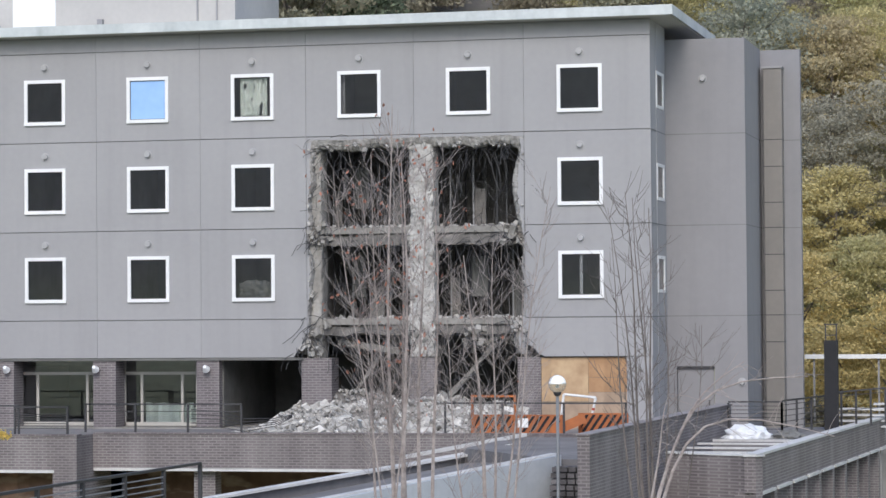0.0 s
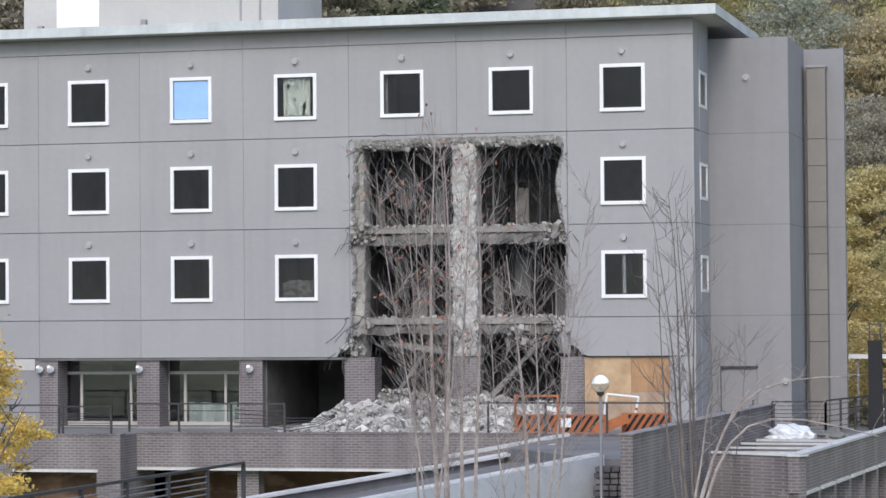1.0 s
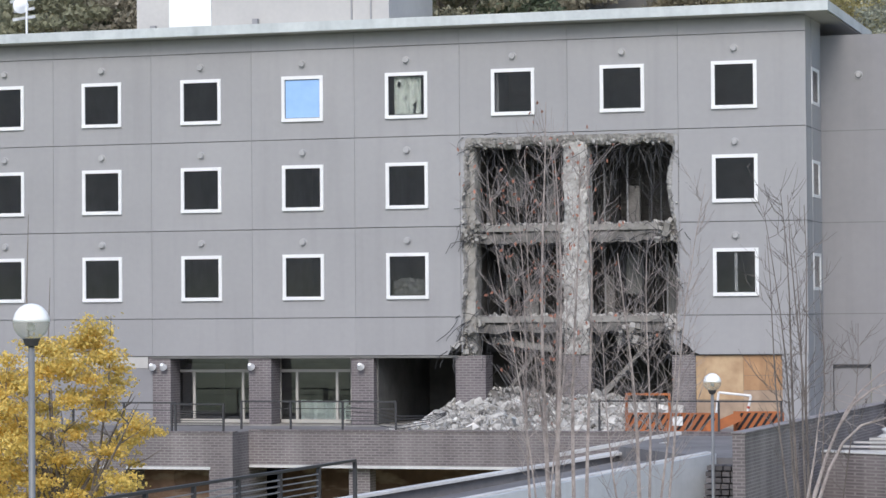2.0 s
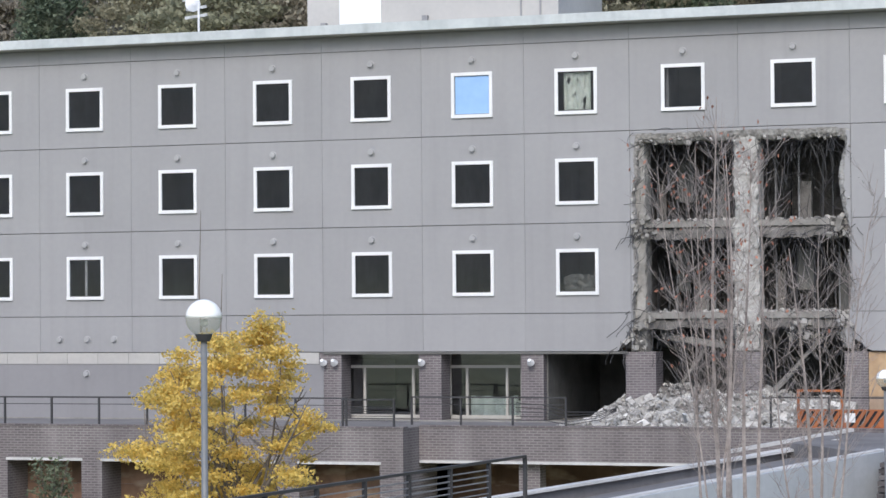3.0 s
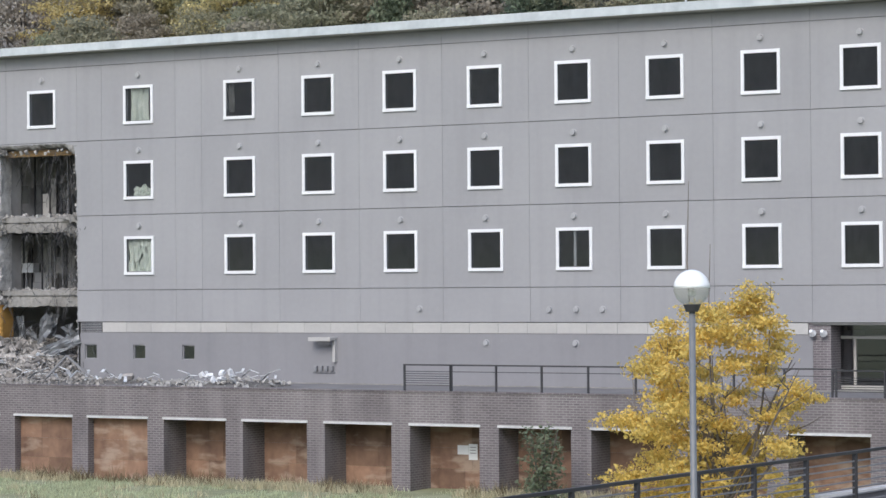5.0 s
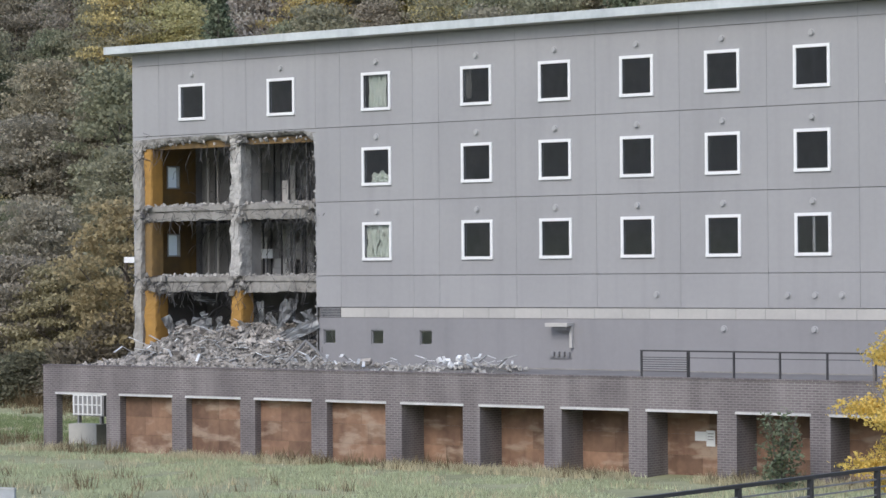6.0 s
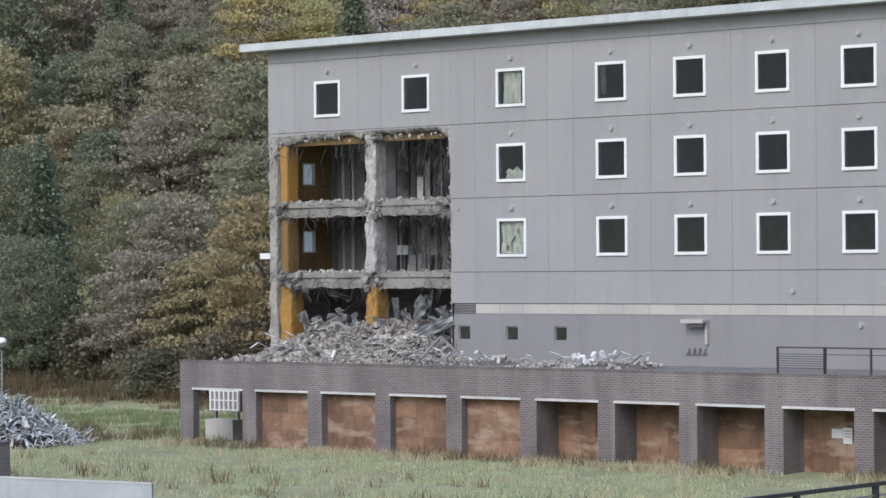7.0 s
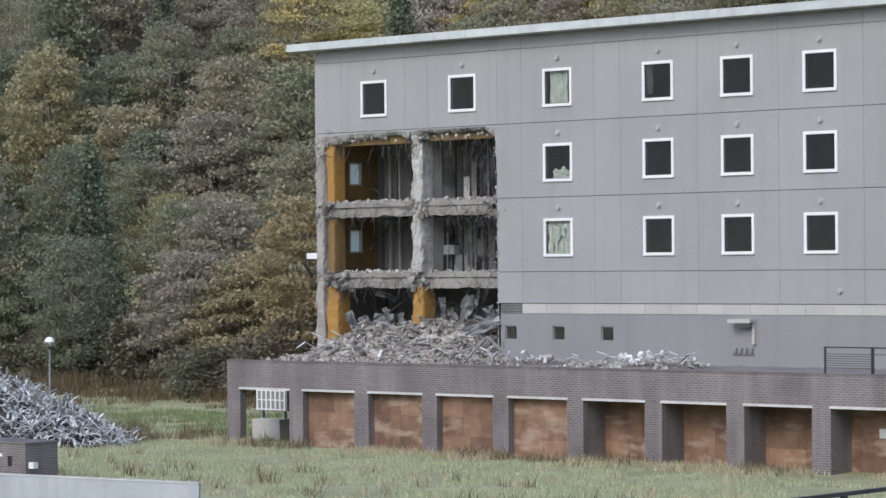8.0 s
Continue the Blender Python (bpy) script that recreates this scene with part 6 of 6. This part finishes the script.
def scrap_pile(label, cx, cy, rx, ry, top, n, seed):
    rng = random.Random(seed)
    s = thing("scrap_heap", label, "scrap heap", (cx, cy, ground_height(cx, cy)))
    bm = bmesh.new()
    bmesh.ops.create_icosphere(bm, subdivisions=4, radius=1)
    for v in bm.verts:
        k = math.hypot(v.co.x, v.co.y)
        v.co = Vector((v.co.x * rx * 0.95, v.co.y * ry * 0.9, (max(0.0, 1 - k) ** 0.85 * top * 0.75 if v.co.z > 0 else -0.02) * (1 + 0.2 * noise.noise(v.co * 3))))
    # Near-black core supplies the shade between the strips as colour.
    part("core", bm, M_STEEL, s, "tangled scrap, darkened for the shaded gaps")
    bm = bmesh.new()
    singles = []
    for i in range(n):
        a, k = rng.uniform(0, 6.283), math.sqrt(rng.random())
        x, y = math.cos(a) * k * rx, math.sin(a) * k * ry
        z = top * (1 - k) ** 0.8 * rng.uniform(0.8, 1.08)
        d = Vector((rng.uniform(-1, 1), rng.uniform(-1, 1), rng.uniform(-0.7, 0.7))).normalized()
        l = rng.uniform(0.3, 1.0)
        p = Vector((x, y, z + 0.05))
        m = p + d * l * 0.5
        e = m + (d + Vector((rng.uniform(-.7, .7), rng.uniform(-.7, .7), rng.uniform(-.6, .3)))).normalized() * l * 0.5
        w = rng.uniform(0.03, 0.11)
        if i < 160:
            b = bmesh.new()
            beam(b, p, m, w, 0.02)
            beam(b, m, e, w, 0.02)
            part("metal_strip", b, M_SCRAPV, s)
        else:
            beam(bm, p, m, w, 0.02)
            beam(bm, m, e, w, 0.02)
    tagged(part("scrap", bm, M_SCRAP, s), kind="stuff")


M_SCRAPV = surface("pale_bent_metal", (0.74, 0.78, 0.82), (0.4, 0.43, 0.46), 6, 1.5, 0.4, 0.3, metal=0.1, vary=0.45)
scrap_pile("tangled heap of pale sheet metal scrap in the meadow", -71.2, -10.6, 8.4, 3.0, 2.9, 2800, 71)

# things seen through the open end bay of the garages
lat = thing("lattice_panel", "white lattice air unit seen through the open bay", "air unit", (-63.0, -2.0, 1.1))
part("body", boxes((-0.9, 0.9, 0, 0.3, 0.0, 0.95)), M_GREYMETAL, lat)
for i in range(7):
    part("bar", boxes((-0.88 + i * 0.27, -0.8 + i * 0.27, -0.04, 0.0, 0.03, 0.92)), M_WHITE, lat)
for i in range(3):
    part("cross_bar", boxes((-0.88, 0.82, -0.03, 0.0, 0.05 + i * 0.4, 0.1 + i * 0.4)), M_WHITE, lat)
part("stand", boxes((-0.7, -0.6, 0.05, 0.2, -1.1, 0.0), (0.6, 0.7, 0.05, 0.2, -1.1, 0.0)), M_GREYMETAL, lat)
cbk = thing("concrete_block", "low grey concrete block standing in the open bay", "block", (-62.1, -3.0, 0.0))
part("body", boxes((-0.8, 0.8, -0.3, 0.3, 0.0, 0.85)), M_BAND, cbk)
ntc = thing("notice", "two white paper notices on the garage boarding", "notice", (-31.0, G_Y + 1.335, 1.05))
part("sheet", boxes((0.1, 0.45, 0, 0.01, 0.0, 0.55)), M_WHITE, ntc)
part("sheet", boxes((-0.35, 0.09, 0, 0.01, 0.18, 0.5)), M_WHITE, ntc)
for i, z in enumerate((0.42, 0.32, 0.22)):
    part("print_bar", boxes((0.16, 0.39, -0.004, 0.0, z, z + 0.03)), M_GREYMETAL, ntc)

# ---------------------------------------------------------------- yellow tree, shrub, bare saplings, undergrowth, grass


def yellow_tree(x, y):
    rng = random.Random(81)
    z = ground_height(x, y)
    t = thing("yellow_tree", "young tree with bright golden yellow autumn leaves", "tree", (x, y, z))
    bm = bmesh.new()
    tube(bm, [(0.1, 0, -0.3), (0.15, 0, 1.2), (0.35, 0, 2.4)], [0.13, 0.11, 0.09], 8)
    for i in range(13):
        a = i * 2.4
        base = Vector((0.15 + 0.02 * i, 0, 1.3 + 0.12 * i))
        lean = Vector((math.cos(a) * rng.uniform(0.5, 1.1) + (0.25 if i % 2 else -0.2), math.sin(a) * 0.8, 1.2)).normalized()
        l = rng.uniform(2.2, 3.6)
        mid = base + lean * l * 0.5 + Vector((rng.uniform(-.2, .2), 0, 0.1))
        tip = base + lean * l + Vector((0, 0, rng.uniform(0.2, 0.8)))
        tube(bm, [base, mid, tip], [0.055, 0.035, 0.01], 6)
        for k in range(4):
            q = mid.lerp(tip, k / 4)
            d = Vector((rng.uniform(-1, 1), rng.uniform(-1, 1), rng.uniform(0.2, 1))).normalized()
            tube(bm, [q, q + d * 0.5, q + d * 1.0 + Vector((0, 0, 0.1))], [0.018, 0.012, 0.005], 4)
    for dx, h in ((-0.75, 9.6), (-0.2, 8.1), (1.35, 7.2)):
        tube(bm, [(dx * 0.3, 0.1, 1.0), (dx * 0.8, 0.15, 4.0), (dx, 0.1, h * 0.8), (dx + 0.06, 0.1, h)], [0.04, 0.03, 0.018, 0.006], 5)
    part("trunk", bm, M_BARK, t)
    blobs = []
    for i in range(74):
        k = (i + 0.5) / 74
        a = i * 2.39996
        zz = 1.9 + 4.75 * k
        rr = 2.45 * math.sqrt(max(0.05, 1 - max(0.0, (k - 0.35) / 0.65) ** 3.2)) * rng.uniform(0.4, 1.0) * (0.82 + 0.5 * min(k, 0.35))
        bx = math.cos(a) * rr
        r = rng.uniform(0.45, 0.85) * (1 if bx < 0.7 else 0.7)
        blobs.append((bx + (0.35 if zz > 5.8 else 0.0), math.sin(a) * rr, zz - 0.03 * bx * bx, r, r * 0.38))
    blobs += [(1.0, 0, 6.8, 0.6, 0.42), (-1.3, 0.2, 5.7, 0.5, 0.4), (2.1, 0, 4.6, 0.5, 0.4), (-2.1, 0, 3.9, 0.5, 0.35)]
    part("crown", crown_mesh("crown", M_GOLD, blobs, 40000, 0.05, 82, 0.8, 0.8), M_GOLD, t)
    return t


yellow_tree(-11.2, -26.8)


def bush(name, label, x, y, r, h, material, leaves, size, seed):
    rng = random.Random(seed)
    t = thing(name, label, "shrub", (x, y, ground_height(x, y)))
    bm = bmesh.new()
    for i in range(7):
        a = i * 0.9
        tube(bm, [(0, 0, -0.2), (math.cos(a) * r * 0.3, math.sin(a) * r * 0.3, h * 0.4), (math.cos(a) * r * 0.6, math.sin(a) * r * 0.6, h * 0.8)], [0.03, 0.02, 0.006], 5)
    part("stem", bm, M_BARK, t)
    blobs = [(math.cos(i * 2.4) * r * 0.5 * rng.random(), math.sin(i * 2.4) * r * 0.5, h * (0.12 + 0.75 * i / 14), r * (0.75 - 0.035 * i), h * 0.14) for i in range(14)]
    part("crown", crown_mesh("crown", material, blobs, leaves, size, seed, sides=3), material, t)
    return t


bush("shrub", "dark green upright shrub in front of the garages", -26.0, -8.6, 0.95, 2.9, M_EVERGREEN, 1500, 0.075, 83)
under = [bush("undergrowth_bush", "dense dull green bush at the foot of the wood", -80, 15, 2.4, 3.6, M_UNDER, 4200, 0.12, 84),
         bush("undergrowth_bush", "dense brownish bush at the foot of the wood", -84, 15, 2.8, 3.0, M_UNDER, 4200, 0.12, 85)]
rng = random.Random(86)
for i in range(34):
    x = -66 - 1.25 * i + rng.uniform(-1, 1)
    y = 17.0 + rng.uniform(-1.6, 2.4) + 2.5 * math.sin(x * 0.05)
    o = copy_thing(under[i % 2], pose(x, y, ground_height(x, y) - 0.15, 0, 0, rng.uniform(0, 360)))
    s = rng.uniform(0.75, 1.3)
    o.scale = (s, s, s * rng.uniform(0.8, 1.3))
    tagged(o, group="bushes at the wood's edge")
for i in range(10):
    x, y = 4 + 1.1 * i, 17 + rng.uniform(-2, 2)
    o = copy_thing(under[i % 2], pose(x, y, ground_height(x, y) - 0.15, 0, 0, rng.uniform(0, 360)))


def sapling(label, u, v, stems, seed, twig=1.0, leaves=0, bark=None):
    """Bare upright stems from one root; stems: offset at the foot, offset at the top, top height, girth."""
    rng = random.Random(seed)
    # u runs across, v away, from a point on the slope below the camera
    px, py = 3.57 + 0.972 * u - 0.234 * v, -33.75 + 0.234 * u + 0.972 * v
    gz = ground_height(px, py)
    t = thing("bare_sapling", label, "sapling", (px, py, gz))
    leafpts = []
    for k, (a, b, top, girth) in enumerate(stems):
        bm = bmesh.new()
        n = 9
        H = top - gz
        pts, wob = [], rng.uniform(0, 9)
        dv = rng.uniform(-0.5, 0.5)
        for i in range(n + 1):
            f = i / n
            off = a + (b - a) * f + 0.10 * math.sin(wob + f * 7) * f
            pts.append(Vector((0.972 * off - 0.234 * dv * f, 0.234 * off + 0.972 * dv * f, H * f - (0.2 if i == 0 else 0))))
        tube(bm, pts, [max(0.006, girth * (1 - 0.88 * i / n)) for i in range(n + 1)], 6)
        count = int(23 * twig)
        for i in range(count):
            f = rng.uniform(0.45, 0.98)
            q = pts[int(f * n)].lerp(pts[min(n, int(f * n) + 1)], f * n % 1)
            side = rng.choice((-1, 1))
            l = rng.uniform(0.35, 1.25) * (1.2 - 0.6 * f)
            d = Vector((0.972 * side * rng.uniform(0.25, 0.8), 0.234 * side + rng.uniform(-.5, .5), rng.uniform(0.5, 1))).normalized()
            m = q + d * l * 0.5
            e = m + (d + Vector((rng.uniform(-.3, .3), rng.uniform(-.2, .2), 0.45))).normalized() * l * 0.5
            m += Vector((rng.uniform(-.08, .08), rng.uniform(-.08, .08), rng.uniform(-.06, .06)))
            g = max(0.0055, girth * 0.17 * (1 - 0.6 * f))
            tube(bm, [q, q.lerp(m, 0.5) + Vector((rng.uniform(-.04, .04), 0, rng.uniform(-.04, .04))), m, e], [g, g * 0.85, g * 0.7, 0.0035], 4)
            for j in range(4):
                s = q.lerp(m, rng.random()) if j < 2 else m.lerp(e, rng.random())
                d2 = (d + Vector((rng.uniform(-.9, .9), rng.uniform(-.6, .6), rng.uniform(-.3, .7)))).normalized()
                l2 = rng.uniform(0.2, 0.55)
                tube(bm, [s, s + d2 * l2 * 0.5, s + d2 * l2 + Vector((0, 0, 0.06))], [0.0055, 0.0045, 0.0028], 3)
                if f > 0.6:
                    leafpts.append(s + d2 * l2)
        part("stem", bm, bark or M_TWIG, t)
    if leaves:
        bm = bmesh.new()
        for p in rng.sample(leafpts, min(leaves, len(leafpts))):
            r = Euler((rng.uniform(0, 6), rng.uniform(0, 6), rng.uniform(0, 6))).to_matrix()
            q = [p + r @ Vector(c) * 0.048 for c in ((-1, 0, 0), (0, -0.6, 0.15), (1, 0, 0), (0, 0.6, 0.15))]
            bm.faces.new([bm.verts.new(c) for c in q])
        tagged(part("dry_leaves", bm, M_DRYLEAF, t, "last reddish dry leaves"), kind="stuff")
    return t


M_DRYLEAF = leaf_material("reddish_dry_leaves", [(0.0, (0.44, 0.19, 0.14)), (1.0, (0.48, 0.22, 0.16))], 0.4, (0.45, 0.24, 0.18))
sapling("clump of tall bare grey stems with a few red leaves", -0.7, 0.0, [(-0.25, -0.35, 11.2, 0.07), (-0.1, -0.05, 10.3, 0.075), (0.05, -0.2, 10.6, 0.06), (0.2, 0.3, 10.2, 0.065), (0.45, 0.55, 10.2, 0.06), (-0.45, -0.9, 9.8, 0.045), (-0.5, 0.1, 7.6, 0.04), (-0.1, -1.35, 9.9, 0.032), (0.0, -0.75, 10.3, 0.035), (-0.3, -1.0, 8.4, 0.028)], 91, 1.2, 230)
sapling("bare grey sapling forking into thin branches", 0.85, 0.4, [(0.1, -0.35, 8.3, 0.075), (0.0, 0.2, 8.6, 0.05), (0.05, 0.75, 8.0, 0.045), (0.05, 1.2, 9.6, 0.04), (-0.05, -0.9, 7.2, 0.04)], 92, 1.3, 6)
sapling("thin bare stems spreading upward", 4.1, 0.2, [(0.0, -0.6, 9.5, 0.05), (0.1, -0.15, 9.2, 0.045), (-0.1, -0.95, 8.6, 0.04), (0.2, 0.15, 8.0, 0.035), (0.1, -0.4, 8.8, 0.04), (0.3, 0.9, 6.9, 0.03), (0.0, -0.8, 9.2, 0.04), (0.05, -0.3, 9.4, 0.045)], 93, 0.5, 0, M_DARKTWIG)


def arching(label, u, v, ends, seed):
    rng = random.Random(seed)
    px, py = 3.57 + 0.972 * u - 0.234 * v, -33.75 + 0.234 * u + 0.972 * v
    gz = ground_height(px, py)
    t = thing("arching_branch", label, "branch", (px, py, gz))
    for du, z1, bow in ends:
        bm = bmesh.new()
        pts = []
        for i in range(11):
            f = i / 10
            off = du * f ** 2.2 + 0.04 * math.sin(f * 11 + du)
            z = (z1 - gz) * (f ** 0.75) + bow * math.sin(f * math.pi) - (0.2 if i == 0 else 0)
            pts.append(Vector((0.972 * off, 0.234 * off, z)))
        tube(bm, pts, [0.05 * (1 - 0.85 * i / 10) for i in range(11)], 6)
        for i in range(11):
            k = rng.randint(6, 9)
            q = pts[k].lerp(pts[k + 1], rng.random())
            d = Vector((0.972 * rng.uniform(0.2, 1), rng.uniform(-.3, .3), rng.uniform(-0.5, 0.8))).normalized()
            l = rng.uniform(0.25, 0.7)
            tube(bm, [q, q + d * l * 0.5 + Vector((0, 0, rng.uniform(-.05, .08))), q + d * l + Vector((0, 0, -0.05))], [0.007, 0.005, 0.003], 4)
        part("stem", bm, M_TWIG, t)


arching("long bare branches arching low over the slope", 3.85, -0.4, [(3.1, 5.9, 1.4), (3.6, 4.75, 1.8), (1.9, 6.2, 0.6), (0.5, 5.6, 0.2)], 94)


def grass(name, label, areas, per_area, hmin, hmax, material, seed):
    """Many single blades, in tufts."""
    rs = np.random.RandomState(seed)
    P = []
    for (x0, x1, y0, y1), n in zip(areas, per_area):
        tx, ty = rs.uniform(x0, x1, n // 12), rs.uniform(y0, y1, n // 12)
        keep = np.array([noise.noise(Vector((a * 0.3, b * 0.3, seed))) > -0.08 for a, b in zip(tx, ty)])
        tx, ty = tx[keep], ty[keep]
        x = np.repeat(tx, 12) + rs.normal(0, 0.16, len(tx) * 12)
        y = np.repeat(ty, 12) + rs.normal(0, 0.16, len(tx) * 12)
        h = np.repeat(rs.uniform(hmin, hmax, len(tx)), 12) * rs.uniform(0.6, 1.15, len(x))
        z = np.array([ground_height(a, b) for a, b in zip(tx, ty)])
        P.append(np.stack([x, y, np.repeat(z, 12), h], 1))
    P = np.concatenate(P)
    n = len(P)
    ang = rs.uniform(0, 6.283, n)
    w = rs.uniform(0.012, 0.03, n)
    dx, dy = np.cos(ang) * w, np.sin(ang) * w
    lean = rs.normal(0, 0.35, (n, 2)) * P[:, 3:4]
    a = np.stack([P[:, 0] - dx, P[:, 1] - dy, P[:, 2] - 0.03], 1)
    b = np.stack([P[:, 0] + dx, P[:, 1] + dy, P[:, 2] - 0.03], 1)
    c = np.stack([P[:, 0] + lean[:, 0], P[:, 1] + lean[:, 1], P[:, 2] + P[:, 3]], 1)
    pts = np.stack([a, b, c], 1).reshape(-1, 3)
    me = bpy.data.meshes.new(name)
    me.vertices.add(n * 3)
    me.vertices.foreach_set("co", pts.ravel())
    me.loops.add(n * 3)
    me.loops.foreach_set("vertex_index", np.arange(n * 3))
    me.polygons.add(n)
    me.polygons.foreach_set("loop_start", np.arange(n) * 3)
    me.polygons.foreach_set("loop_total", np.full(n, 3))
    me.update(calc_edges=True)
    me.materials.append(material)
    tagged(new(name, me), label, "grass", kind="stuff")


M_BLADE = leaf_material("meadow_blades", [(0.0, (0.54, 0.58, 0.39)), (1.0, (0.54, 0.58, 0.39))], 0.3, (0.47, 0.5, 0.31))
M_STRAW = leaf_material("straw_blades", [(0.0, (0.58, 0.53, 0.37)), (1.0, (0.58, 0.53, 0.37))], 0.35, (0.5, 0.45, 0.3))
M_WEED = leaf_material("brown_weed_stalks", [(0.0, (0.20, 0.15, 0.09)), (1.0, (0.2, 0.15, 0.09))], 0.4)
near = (-74, -20, -34, -6.6)
far = (-100, -61.6, -20, 16)
grass("meadow_grass", "uneven pale green meadow grass", [near, far], [230000, 120000], 0.07, 0.2, M_BLADE, 3)
grass("straw_grass", "dry straw-coloured grass and weeds in the meadow", [near, far, (-62, -20, -8.2, -6.5)], [16000, 12000, 14000], 0.15, 0.4, M_STRAW, 9)
grass("weed_stalks", "brown dead weed stalks in the meadow", [(-62, -30, -25, -15), (-100, -64, -9, -2), (-62, -20, -7.8, -6.6), (-100, -62, 10, 16)], [1100, 9000, 2600, 9000], 0.3, 0.7, M_WEED, 14)
M_GREENB = leaf_material("fresh_green_blades", [(0.0, (0.25, 0.32, 0.15)), (1.0, (0.25, 0.32, 0.15))], 0.3, (0.33, 0.35, 0.19))
grass("green_grass", "fresh green grass in the far meadow", [(-100, -62, -3, 9)], [60000], 0.12, 0.26, M_GREENB, 17)
grass("dead_undergrowth", "tangled brown undergrowth at the foot of the wood", [(-104, -62, 13, 19)], [16000], 0.5, 1.4, M_WEED, 18)
